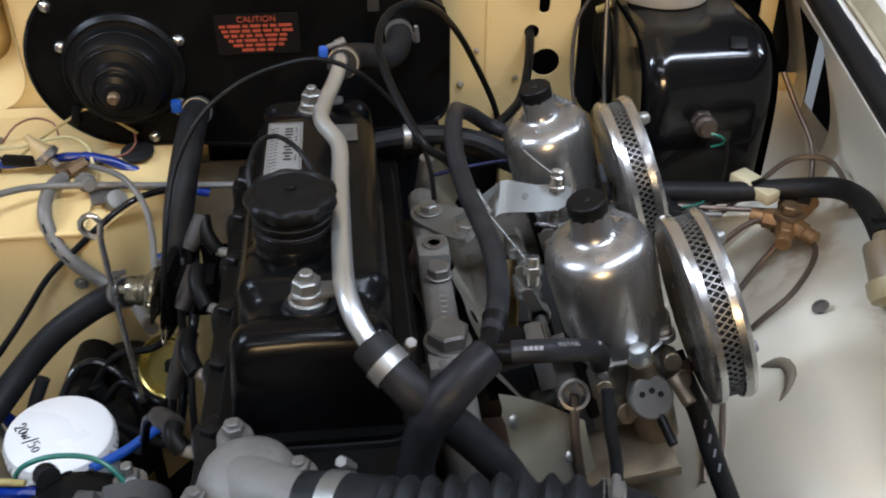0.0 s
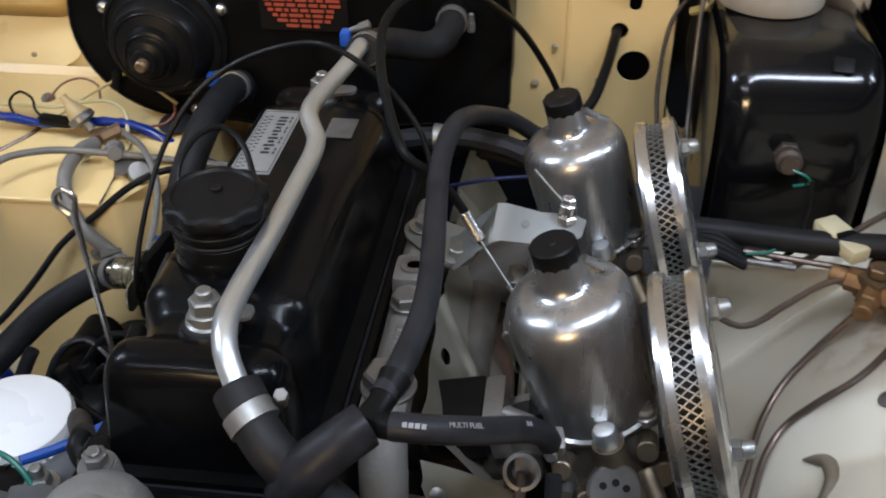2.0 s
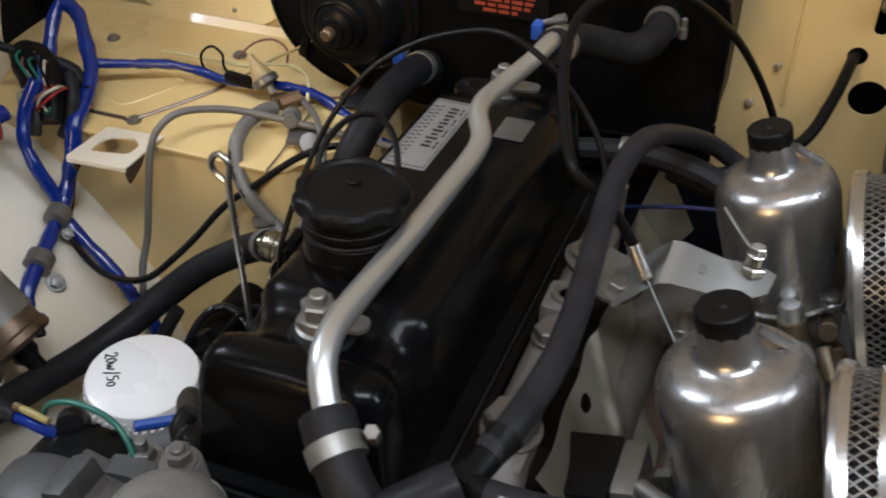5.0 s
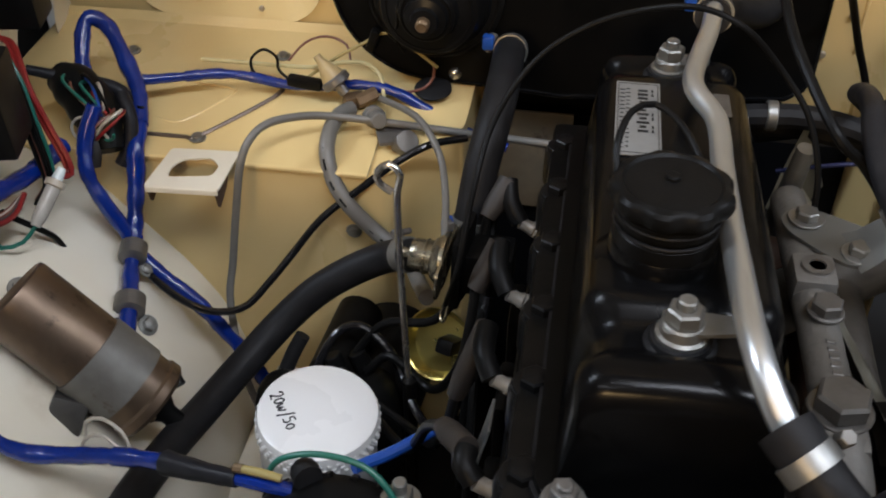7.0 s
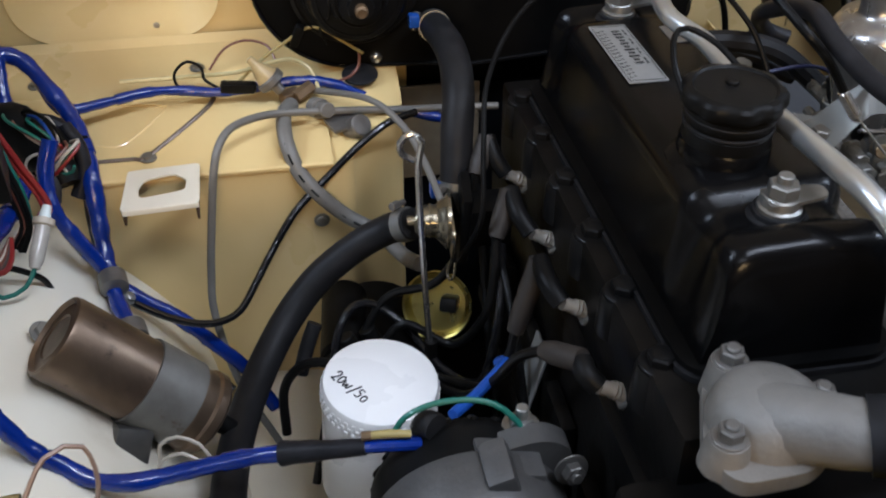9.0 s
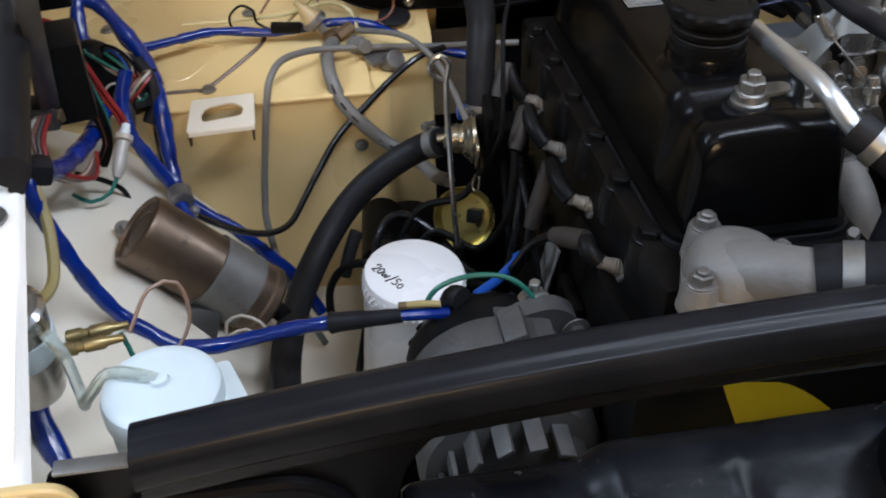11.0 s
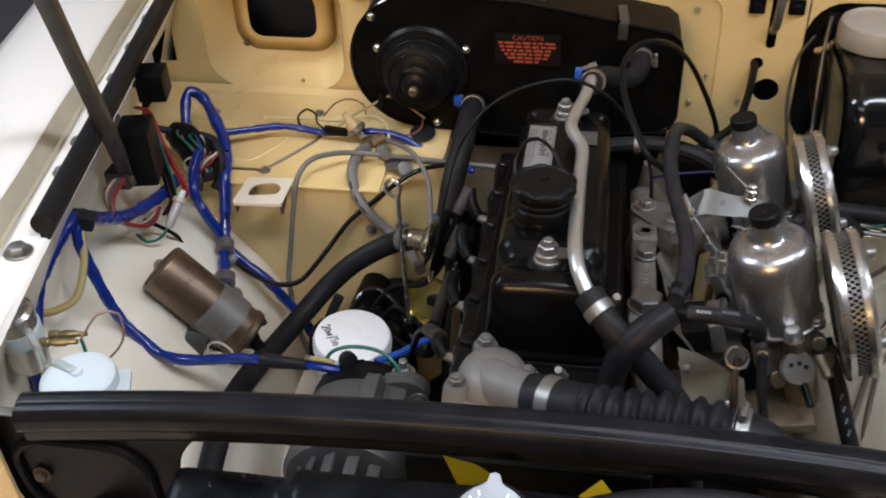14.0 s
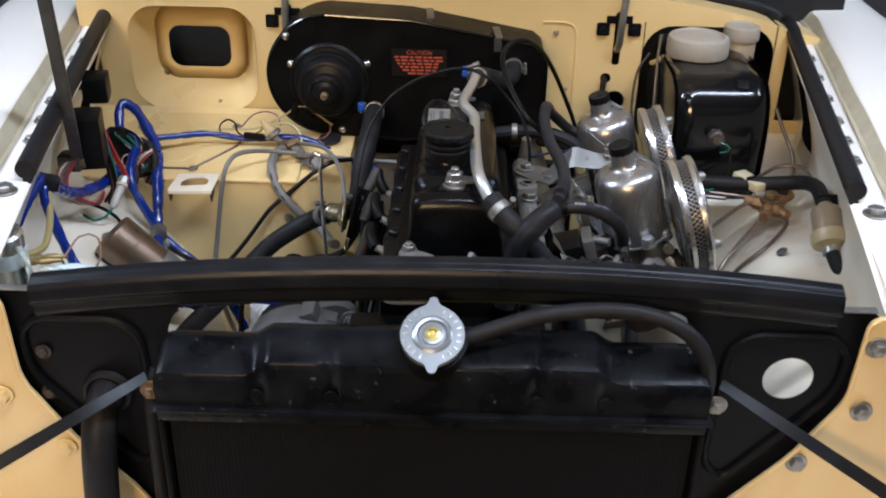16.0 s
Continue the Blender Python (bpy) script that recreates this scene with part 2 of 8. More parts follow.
UNION_BRASS = mat("rusty_brass_union", (0.30, 0.175, 0.075), 0.5, 0.55, (0.14, 0.08, 0.04), 70, 0.8, 0.25, 200, 0, 0.12)
CONNECTOR_CREAM = mat("cream_connector", (0.52, 0.47, 0.31), 0.4, 0, (0.42, 0.37, 0.23), 60, 0.6)
FILTER_TAN = mat("stained_filter_plastic", (0.22, 0.175, 0.11), 0.42, 0, (0.14, 0.11, 0.07), 40, 0.7, 0.08, 120)
SLEEVE = mat("brown_rubber_boot", (0.026, 0.021, 0.017), 0.6, 0, (0.016, 0.013, 0.011), 60, 0.7, 0.2, 250)
DARK_BRASS = mat("dull_brown_metal", (0.062, 0.045, 0.034), 0.55, 0.4, (0.035, 0.026, 0.02), 60, 0.8, 0.2, 200, 0, 0.12)
DARK = mat("matt_black", (0.006, 0.006, 0.006), 0.9, 0)
CORE = mat("radiator_core_paint", (0.0045, 0.0050, 0.0062), 0.7, 0, (0.008, 0.0078, 0.0085), 90, 0.8, 0.2, 300, spec=0.10)
CONCRETE = mat("garage_concrete", (0.11, 0.11, 0.115), 0.75, 0, (0.08, 0.08, 0.085), 4, 0.7, 0.3, 60)
PLASTER = mat("garage_plaster", (0.36, 0.355, 0.345), 0.9, 0, (0.31, 0.305, 0.295), 3, 0.6, 0.2, 60)
RUST = mat("rust_brown", (0.10, 0.055, 0.034), 0.7, 0.2, (0.05, 0.033, 0.024), 60, 0.8, 0.3, 200)
TUBE_GLASS = bpy.data.materials.new("lit_tube")
TUBE_GLASS.use_nodes = True
TUBE_GLASS.node_tree.nodes["Principled BSDF"].inputs["Emission Color"].default_value = (1, 0.97, 0.92, 1)
TUBE_GLASS.node_tree.nodes["Principled BSDF"].inputs["Emission Strength"].default_value = 12
CLEAR = bpy.data.materials.new("clear_plastic")
CLEAR.use_nodes = True
_p = CLEAR.node_tree.nodes["Principled BSDF"]
_p.inputs["Base Color"].default_value = (0.82, 0.9, 0.86, 1)
_p.inputs["Transmission Weight"].default_value, _p.inputs["Roughness"].default_value, _p.inputs["IOR"].default_value = 0.75, 0.12, 1.3



def stained(m, places, colour):
    """Old rusty runs round the given places (x, y, z, radius), broken up by noise."""
    nt = m.node_tree
    p = nt.nodes["Principled BSDF"]
    old = p.inputs["Base Color"].links[0].from_socket
    tc = nt.nodes.new("ShaderNodeTexCoord")
    nz = nt.nodes.new("ShaderNodeTexNoise")
    nz.inputs["Scale"].default_value, nz.inputs["Detail"].default_value = 38, 6
    nt.links.new(tc.outputs["Object"], nz.inputs["Vector"])
    for x, y, z, r in places:
        d = nt.nodes.new("ShaderNodeVectorMath")
        d.operation = "DISTANCE"
        d.inputs[1].default_value = (x, y, z)
        nt.links.new(tc.outputs["Object"], d.inputs[0])
        near = nt.nodes.new("ShaderNodeMapRange")
        near.inputs[1].default_value, near.inputs[2].default_value = r * 0.25, r
        near.inputs[3].default_value, near.inputs[4].default_value = 0.75, 0.0
        nt.links.new(d.outputs["Value"], near.inputs[0])
        k = nt.nodes.new("ShaderNodeMapRange")
        k.inputs[1].default_value, k.inputs[2].default_value = 0.42, 0.62
        nt.links.new(nz.outputs[0], k.inputs[0])
        mul = nt.nodes.new("ShaderNodeMath")
        mul.operation = "MULTIPLY"
        nt.links.new(near.outputs[0], mul.inputs[0])
        nt.links.new(k.outputs[0], mul.inputs[1])
        mx = nt.nodes.new("ShaderNodeMix")
        mx.data_type = "RGBA"
        mx.inputs[7].default_value = (*colour, 1)
        nt.links.new(mul.outputs[0], mx.inputs[0])
        nt.links.new(old, mx.inputs[6])
        old = mx.outputs[2]
    nt.links.new(old, p.inputs["Base Color"])
    return m


# the same paint made paler and cooler for the light on the inner wings
COOL_LIT_CREAM = stained(mat("cool_lit_cream", (0.76, 0.715, 0.60), 0.32, 0, (0.69, 0.615, 0.46), 7, 0.55, 0.08, 60, 0.25, 0.08, spot=(0.42, 0.33, 0.2), spots=0.75, spotscale=24), ((0.415, 0.745, 0.665, 0.055), (0.375, 0.725, 0.645, 0.045), (0.44, 0.775, 0.69, 0.04), (-0.44, 0.60, 0.60, 0.05), (0.45, 0.60, 0.66, 0.05)), (0.34, 0.21, 0.09))

# ---- mesh tools ----
XC = -0.047  # middle of the car


def V(*a):
    return Vector(a)


def axis_matrix(at, direction, up=(0, 0, 1)):
    """A frame at `at` whose z runs along direction."""
    z = Vector(direction).normalized()
    x = Vector(up).cross(z)
    if x.length < 1e-4:
        x = Vector((1, 0, 0)).cross(z)
        if x.length < 1e-4:
            x = Vector((0, 1, 0)).cross(z)
    x.normalize()
    y = z.cross(x)
    m = Matrix((x, y, z)).transposed().to_4x4()
    return Matrix.Translation(at) @ m


def spline(pts, step=0.006):
    """Smooth points through the given ones."""
    p = [Vector(q) for q in pts]
    if len(p) == 2:
        return p
    ext = [p[0] * 2 - p[1]] + p + [p[-1] * 2 - p[-2]]
    out = []
    for i in range(1, len(ext) - 2):
        a, b, c, d = ext[i - 1:i + 3]
        n = max(2, min(24, int((c - b).length / step)))
        for k in range(n):
            t = k / n
            out.append(0.5 * ((2 * b) + (c - a) * t + (2 * a - 5 * b + 4 * c - d) * t * t + (3 * b - a - 3 * c + d) * t ** 3))
    out.append(p[-1])
    return out


def tube(bm, pts, r, seg=10, smooth=True, step=0.006, wob=0.0):
    """A round sweep; r is a number or a function of the run 0..1 and the metres."""
    path = spline(pts, step) if smooth else [Vector(q) for q in pts]
    run = [0.0]
    for a, b in zip(path, path[1:]):
        run.append(run[-1] + (b - a).length)
    tan = [(path[min(i + 1, len(path) - 1)] - path[max(i - 1, 0)]).normalized() for i in range(len(path))]
    n = tan[0].orthogonal().normalized()
    rings = []
    for i, (c, t) in enumerate(zip(path, tan)):
        n = (n - t * n.dot(t)).normalized()
        b = t.cross(n)
        rad = r(run[i] / run[-1], run[i]) if callable(r) else r
        if wob:
            rad *= 1 + wob * (noise.noise(c * 70) + 0.6 * noise.noise(c * 190))
        rings.append([bm.verts.new(c + (n * math.cos(2 * math.pi * k / seg) + b * math.sin(2 * math.pi * k / seg)) * rad) for k in range(seg)])
    for a, b in zip(rings, rings[1:]):
        for k in range(seg):
            bm.faces.new((a[k], a[(k + 1) % seg], b[(k + 1) % seg], b[k]))
    bm.faces.new(rings[0][::-1])
    bm.faces.new(rings[-1])
    return bm


def lathe(bm, prof, m=None, seg=24):
    """Turns a profile of (radius, height) round z."""
    m = m or Matrix()
    rings = []
    for r, z in prof:
        if r < 1e-6:
            rings.append([bm.verts.new(m @ V(0, 0, z))])
        else:
            rings.append([bm.verts.new(m @ V(r * math.cos(2 * math.pi * k / seg), r * math.sin(2 * math.pi * k / seg), z)) for k in range(seg)])
    for a, b in zip(rings, rings[1:]):
        for k in range(seg):
            j = (k + 1) % seg
            if len(a) == 1 and len(b) > 1:
                bm.faces.new((a[0], b[j], b[k]))
            elif len(b) == 1 and len(a) > 1:
                bm.faces.new((a[k], a[j], b[0]))
            elif len(a) > 1:
                bm.faces.new((a[k], a[j], b[j], b[k]))
    if len(rings[0]) > 1:
        bm.faces.new(rings[0][::-1])
    if len(rings[-1]) > 1:
        bm.faces.new(rings[-1])
    return bm


def cyl(bm, r, z0, z1, m=None, seg=20, ch=0.0008, r2=None):
    r2 = r if r2 is None else r2
    return lathe(bm, [(r - ch, z0), (r, z0 + ch), (r2, z1 - ch), (r2 - ch, z1)], m, seg)


def hexa(bm, r, z0, z1, m=None):
    return lathe(bm, [(r * 0.93, z0), (r, z0 + r * 0.08), (r, z1 - r * 0.12), (r * 0.86, z1)], m, 6)


def block(bm, sx, sy, sz, m=None, bev=0.002, seg=2):
    """A bevelled box, its middle at the origin of m."""
    g = bmesh.ops.create_cube(bm, size=1.0)
    vs = g["verts"]
    bmesh.ops.scale(bm, vec=(sx, sy, sz), verts=vs)
    es = list({e for v in vs for e in v.link_edges})
    if bev:
        r = bmesh.ops.bevel(bm, geom=es, offset=min(bev, 0.45 * min(sx, sy, sz)), segments=seg, affect="EDGES", profile=0.6)
        vs = list({v for f in r["faces"] for v in f.verts} | {v for v in vs if v.is_valid})
        seen, stack = set(vs), list(vs)
        while stack:
            v = stack.pop()
            for e in v.link_edges:
                o = e.other_vert(v)
                if o not in seen:
                    seen.add(o)
                    stack.append(o)
        vs = list(seen)
    if m is not None:
        bmesh.ops.transform(bm, matrix=m, verts=vs)
    return bm


def plate(bm, outline, holes=(), thick=0.002, m=None, bev=0.0):
    """A flat sheet in the local xy plane with openings that go through it; z runs from 0 to -thick."""
    m = m or Matrix()
    tmp = bmesh.new()
    for loop in (outline, *holes):
        vs = [tmp.verts.new((x, y, 0)) for x, y in loop]
        for a, b in zip(vs, vs[1:] + vs[:1]):
            tmp.edges.new((a, b))
    bmesh.ops.triangle_fill(tmp, use_beauty=True, use_dissolve=False, edges=tmp.edges[:])
    bmesh.ops.recalc_face_normals(tmp, faces=tmp.faces[:])
    if tmp.faces and sum(f.normal.z for f in tmp.faces) < 0:
        bmesh.ops.reverse_faces(tmp, faces=tmp.faces[:])
    tops = tmp.faces[:]
    rim = [e for e in tmp.edges if len(e.link_faces) == 1]
    low = {v: tmp.verts.new(v.co - V(0, 0, thick)) for v in tmp.verts[:]}
    for f in tops:
        tmp.faces.new([low[v] for v in reversed(f.verts)])
    for e in rim:
        f = e.link_faces[0]
        a, b = e.verts
        ls = [l for l in f.loops if l.edge == e][0]
        a, b = ls.vert, ls.link_loop_next.vert
        tmp.faces.new((b, a, low[a], low[b]))
    off = {}
    for v in tmp.verts:
        off[v] = bm.verts.new(m @ v.co)
    for f in tmp.faces:
        bm.faces.new([off[v] for v in f.verts])
    tmp.free()
    return bm


def rrect(x0, y0, x1, y1, r, n=6):
    out = []
    for cx, cy, a in ((x1 - r, y1 - r, 0), (x0 + r, y1 - r, 90), (x0 + r, y0 + r, 180), (x1 - r, y0 + r, 270)):
        for k in range(n + 1):
            t = radians(a + 90 * k / n)
            out.append((cx + r * math.cos(t), cy + r * math.sin(t)))
    return out


def ring2(cx, cy, r, n=24, sx=1.0):
    return [(cx + r * sx * math.cos(2 * math.pi * k / n), cy + r * math.sin(2 * math.pi * k / n)) for k in range(n)]


def rounded(points, r=0.01, n=5):
    """A polygon with rounded corners."""
    out = []
    p = [Vector(q) for q in points]
    for i, b in enumerate(p):
        a, c = p[i - 1], p[(i + 1) % len(p)]
        u, w = (a - b), (c - b)
        k = min(r, u.length * 0.45, w.length * 0.45)
        s, e = b + u.normalized() * k, b + w.normalized() * k
        for j in range(n + 1):
            t = j / n
            q = s * (1 - t) ** 2 + b * 2 * t * (1 - t) + e * t * t
            out.append((q.x, q.y))
    return out


def grid(bm, f, nu, nv, thick=None, skip=None):
    """A sheet from f(u, v); with thick, a second skin that offset gives."""
    vs = [[bm.verts.new(f(i / nu, j / nv)) for j in range(nv + 1)] for i in range(nu + 1)]
    for i in range(nu):
        for j in range(nv):
            if skip and skip((i + 0.5) / nu, (j + 0.5) / nv):
                continue
            bm.faces.new((vs[i][j], vs[i + 1][j], vs[i + 1][j + 1], vs[i][j + 1]))
    if thick:
        bmesh.ops.solidify(bm, geom=bm.faces[:], thickness=thick)
    return bm


def finish(bm, name, material, sharp=0.6):
    bmesh.ops.remove_doubles(bm, verts=bm.verts[:], dist=1e-6)
    bmesh.ops.recalc_face_normals(bm, faces=bm.faces[:])
    for f in bm.faces:
        f.smooth = True
    for e in bm.edges:
        if len(e.link_faces) == 2 and e.calc_face_angle(0) > sharp:
            e.smooth = False
    me = bpy.data.meshes.new(name)
    bm.to_mesh(me)
    bm.free()
    me.materials.append(material)
    return me


def thing(name, at, label, category, group="", kind=""):
    ob = new(name)
    ob.empty_display_size = 0.01
    ob.location = at
    return tagged(ob, label, category, group, kind)


def part(name, bm, material, parent, label="", sharp=0.6):
    """Links a bmesh, built in world places, as one mesh under a thing or a part."""
    ob = new(name, finish(bm, name, material, sharp))
    ob.parent = parent
    if parent.type == "EMPTY":
        ob.matrix_parent_inverse = Matrix.Translation(-Vector(parent.location))
    if label:
        tagged(ob, label)
    return ob


def solo(name, bm, material, label, category="", group="", kind="", sharp=0.6):
    return tagged(new(name, finish(bm, name, material, sharp)), label, category, group, kind)


def bm_():
    return bmesh.new()


def writing(name, body, size, m, material, parent, label="", lean=0.0):
    cu = bpy.data.curves.new(name, "FONT")
    cu.body, cu.size, cu.extrude, cu.shear = body, size, 0.00015, lean
    cu.align_x, cu.align_y = "CENTER", "CENTER"
    tmp = bpy.data.objects.new(name, cu)
    me = bpy.data.meshes.new_from_object(tmp)
    bpy.data.objects.remove(tmp)
    me.transform(m)
    me.materials.append(material)
    ob = new(name, me)
    ob.parent = parent
    if parent.type == "EMPTY":
        ob.matrix_parent_inverse = Matrix.Translation(-Vector(parent.location))
    if label:
        tagged(ob, label)
    return ob
# ---- the garage round the car ----
b = block(bm_(), 7.0, 8.0, 0.1, pose(0, 0.5, -0.05), 0)
solo("floor", b, CONCRETE, "grey concrete garage floor", "floor", kind="structure")
b = block(bm_(), 7.0, 8.0, 0.1, pose(0, 0.5, 2.85), 0)
solo("ceiling", b, PLASTER, "plain pale garage ceiling", "ceiling", kind="structure")
for nm, sx, sy, x, y in (("wall_north", 7.0, 0.1, 0, 4.55), ("wall_south", 7.0, 0.1, 0, -3.55), ("wall_west", 0.1, 8.0, -3.55, 0.5), ("wall_east", 0.1, 8.0, 3.55, 0.5)):
    solo(nm, block(bm_(), sx, sy, 2.8, pose(x, y, 1.4), 0), PLASTER, "plain pale plastered garage wall", "wall", kind="structure")

# ---- body shell ----


def half_width(y):
    """Half the width of the bay at its rim."""
    return 0.440 + 0.165 * (y - 0.46)


WING_PROFILE = [(0.000, 0.812), (0.006, 0.795), (0.018, 0.765), (0.030, 0.730), (0.034, 0.700), (0.026, 0.675), (0.004, 0.660), (-0.034, 0.644), (-0.064, 0.613), (-0.092, 0.582), (-0.120, 0.548), (-0.145, 0.505), (-0.160, 0.45), (-0.168, 0.36), (-0.172, 0.25)]


def wing_point(side, y, v):
    """The inner wing: side -1 or 1, v runs from the rim down."""
    k = v * (len(WING_PROFILE) - 1)
    i = min(int(k), len(WING_PROFILE) - 2)
    t = k - i
    p = [Vector(WING_PROFILE[max(0, min(len(WING_PROFILE) - 1, i + j))]) for j in (-1, 0, 1, 2)]
    q = 0.5 * ((2 * p[1]) + (p[2] - p[0]) * t + (2 * p[0] - 5 * p[1] + 4 * p[2] - p[3]) * t * t + (3 * p[1] - p[0] - 3 * p[2] + p[3]) * t ** 3)
    bulge = (0.020 if side > 0 else 0.008) * math.exp(-((y - 0.55) / 0.16) ** 2) * math.exp(-((v - 0.55) / 0.16) ** 2)
    drop = 0.022 * max(0, y - 0.66) / 0.3 * min(1, v * 3)
    return V(XC + side * (half_width(y) + q.x - bulge * 0.6), y, q.y + bulge - drop)


for side, nm in ((-1, "inner_wing_left"), (1, "inner_wing_right")):
    def hole(u, v, side=side):
        y = 0.27 + 0.80 * u
        return 0.885 < y < 0.985 and 0.06 < v < 0.34
    b = grid(bm_(), lambda u, v: wing_point(side, 0.27 + 0.80 * u, v), 64, 60, None, hole)
    bmesh.ops.solidify(b, geom=b.faces[:], thickness=0.0015)
    solo(nm, b, COOL_LIT_CREAM, "cream-painted pressed steel inner wing of the engine bay", "inner wing", kind="structure", sharp=0.9)

# black sheets standing in for the dark behind the inner wing openings
for side, nm in ((-1, "wing_backing_left"), (1, "wing_backing_right")):
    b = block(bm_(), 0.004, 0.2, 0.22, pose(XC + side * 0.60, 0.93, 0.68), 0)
    solo(nm, b, DARK, "black sheet standing in for the dark behind the inner wing", "cavity", kind="structure")

# outer wings with the bolted rim flange and the gutter
RIM = [(-0.004, 0.812), (0.000, 0.8155), (0.030, 0.8165), (0.036, 0.8150), (0.040, 0.8165), (0.049, 0.831), (0.055, 0.835), (0.12, 0.838), (0.17, 0.828), (0.21, 0.80), (0.235, 0.745), (0.245, 0.68), (0.25, 0.5), (0.25, 0.28)]
for side, nm in ((-1, "wing_left"), (1, "wing_right")):
    def skin(u, v):
        y = 0.20 + 1.35 * u
        k = v * (len(RIM) - 1)
        i = min(int(k), len(RIM) - 2)
        a, c = Vector(RIM[i]), Vector(RIM[i + 1])
        q = a.lerp(c, k - i)
        w = half_width(min(y, 1.12)) + q.x
        return V(XC + side * w, y, q.y - 0.05 * max(0, 0.5 - y) ** 1.5 * (2 + 8 * max(0, q.x)))
    b = grid(bm_(), skin, 40, (len(RIM) - 1) * 2)
    bmesh.ops.solidify(b, geom=b.faces[:], thickness=0.0015)
    solo(nm, b, WHITE_BODY, "off-white painted front wing with a bolted rim flange", "car wing", kind="structure", sharp=0.9)

# a darker cream strip added along the gutter of each wing
for side, nm in ((-1, "gutter_strip_left"), (1, "gutter_strip_right")):
    def seam(u, v):
        y = 0.20 + 1.35 * u
        qx, qz = 0.0345 + 0.0150 * v, 0.8172 + 0.0150 * max(0.0, v - 0.35) / 0.65 + 0.0008 * math.sin(40 * u)
        return V(XC + side * (half_width(min(y, 1.12)) + qx), y, qz + 0.0012 - 0.05 * max(0, 0.5 - y) ** 1.5 * (2 + 8 * qx))
    b = grid(bm_(), seam, 60, 6)
    bmesh.ops.solidify(b, geom=b.faces[:], thickness=0.001)
    solo(nm, b, GUTTER_CREAM, "darker cream strip along the wing gutter", "car wing", kind="structure", sharp=0.9)

# bulkhead sheet with its openings
BULKHEAD_TOP = [(0.53, 0.826), (0.478, 0.838), (0.44, 0.852), (0.36, 0.868), (0.25, 0.885), (0.10, 0.905)]
outline = [(-0.62, 0.58), (0.53, 0.58), (0.53, 0.690), (0.482, 0.690), (0.482, 0.812), (0.53, 0.812)] + BULKHEAD_TOP + [(-0.62, 0.905), (-0.62, 0.80), (-0.594, 0.80), (-0.594, 0.72), (-0.62, 0.72)]
holes = [
    rrect(-0.545, 0.686, -0.347, 0.852, 0.045, 8),
    rrect(0.258, 0.640, 0.462, 0.840, 0.045),
    ring2(0.2215, 0.7165, 0.0165),
    ring2(0.2045, 0.7535, 0.0085, 16),
    rrect(-0.300, 0.775, -0.288, 0.86, 0.0055),
    rrect(0.2115, 0.775, 0.2235, 0.86, 0.0055),
]
b = plate(bm_(), outline, holes, 0.002, pose(0, 1.03, 0, 90, 0, 0))
bulkhead = solo("bulkhead", b, CREAM, "cream-painted steel bulkhead with holes and a pressed recess", "bulkhead", kind="structure", sharp=0.5)
# the scuttle above it, back to the seal
b = bm_()
front = [b.verts.new((x, 1.031, z)) for x, z in BULKHEAD_TOP]
back = [b.verts.new((x, 1.112, z - 0.004)) for x, z in BULKHEAD_TOP]
for k in range(len(front) - 1):
    b.faces.new((front[k], front[k + 1], back[k + 1], back[k]))
bmesh.ops.solidify(b, geom=b.faces[:], thickness=0.0015)
solo("scuttle_edge", b, CREAM, "cream-painted scuttle edge above the bulkhead", "scuttle", kind="structure")
# the pressed recess with its oval opening
def recess(u, v):
    a = rrect(-0.545, 0.686, -0.347, 0.852, 0.045, 8)
    c = rrect(-0.519, 0.717, -0.371, 0.840, 0.035, 8)
    n = len(a)
    i = int(round(u * n)) % n
    p, q = Vector(a[i]), Vector(c[i])
    s = v * v * (3 - 2 * v)
    w = p.lerp(q, s)
    return V(w.x, 1.028 + 0.058 * s, w.y)
b = grid(bm_(), recess, 36, 14)
plate(b, rrect(-0.519, 0.717, -0.371, 0.840, 0.035, 8), [rrect(-0.499, 0.737, -0.399, 0.805, 0.020, 6)], 0.0015, pose(0, 1.086, 0, 90, 0, 0))
solo("bulkhead_recess", b, CREAM, "cream-painted pressed recess with a dark oval opening", "bulkhead", kind="structure", sharp=1.2)
b = bm_()
lathe(b, [(0.0, 0), (0.0045, 0), (0.005, 0.002), (0.0028, 0.003), (0.0, 0.0015)], axis_matrix((-0.507, 1.0845, 0.727), (0, -1, 0)), 14)
solo("recess_plug", b, BRASS, "small brass plug in the bulkhead recess", "plug")
# a black sheet stands in for the dark beyond the bulkhead
solo("bulkhead_backing", block(bm_(), 1.30, 0.004, 0.34, pose(-0.045, 1.16, 0.745), 0), DARK, "black sheet standing in for the dark behind the bulkhead openings", "cavity", kind="structure")
# recess sides are black, unlike the cream sheet, to darken the inside
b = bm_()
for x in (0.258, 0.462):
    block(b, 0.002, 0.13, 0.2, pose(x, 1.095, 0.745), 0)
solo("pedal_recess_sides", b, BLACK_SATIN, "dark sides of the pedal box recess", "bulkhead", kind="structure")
# an embossed line on the bulkhead
b = tube(bm_(), [(0.10, 1.0285, 0.842), (0.135, 1.0285, 0.842), (0.150, 1.0285, 0.832), (0.154, 1.0285, 0.80), (0.154, 1.0285, 0.70)], 0.0016, 6)
solo("bulkhead_swage", b, CREAM, "pressed swage line in the cream bulkhead", "bulkhead", kind="structure")


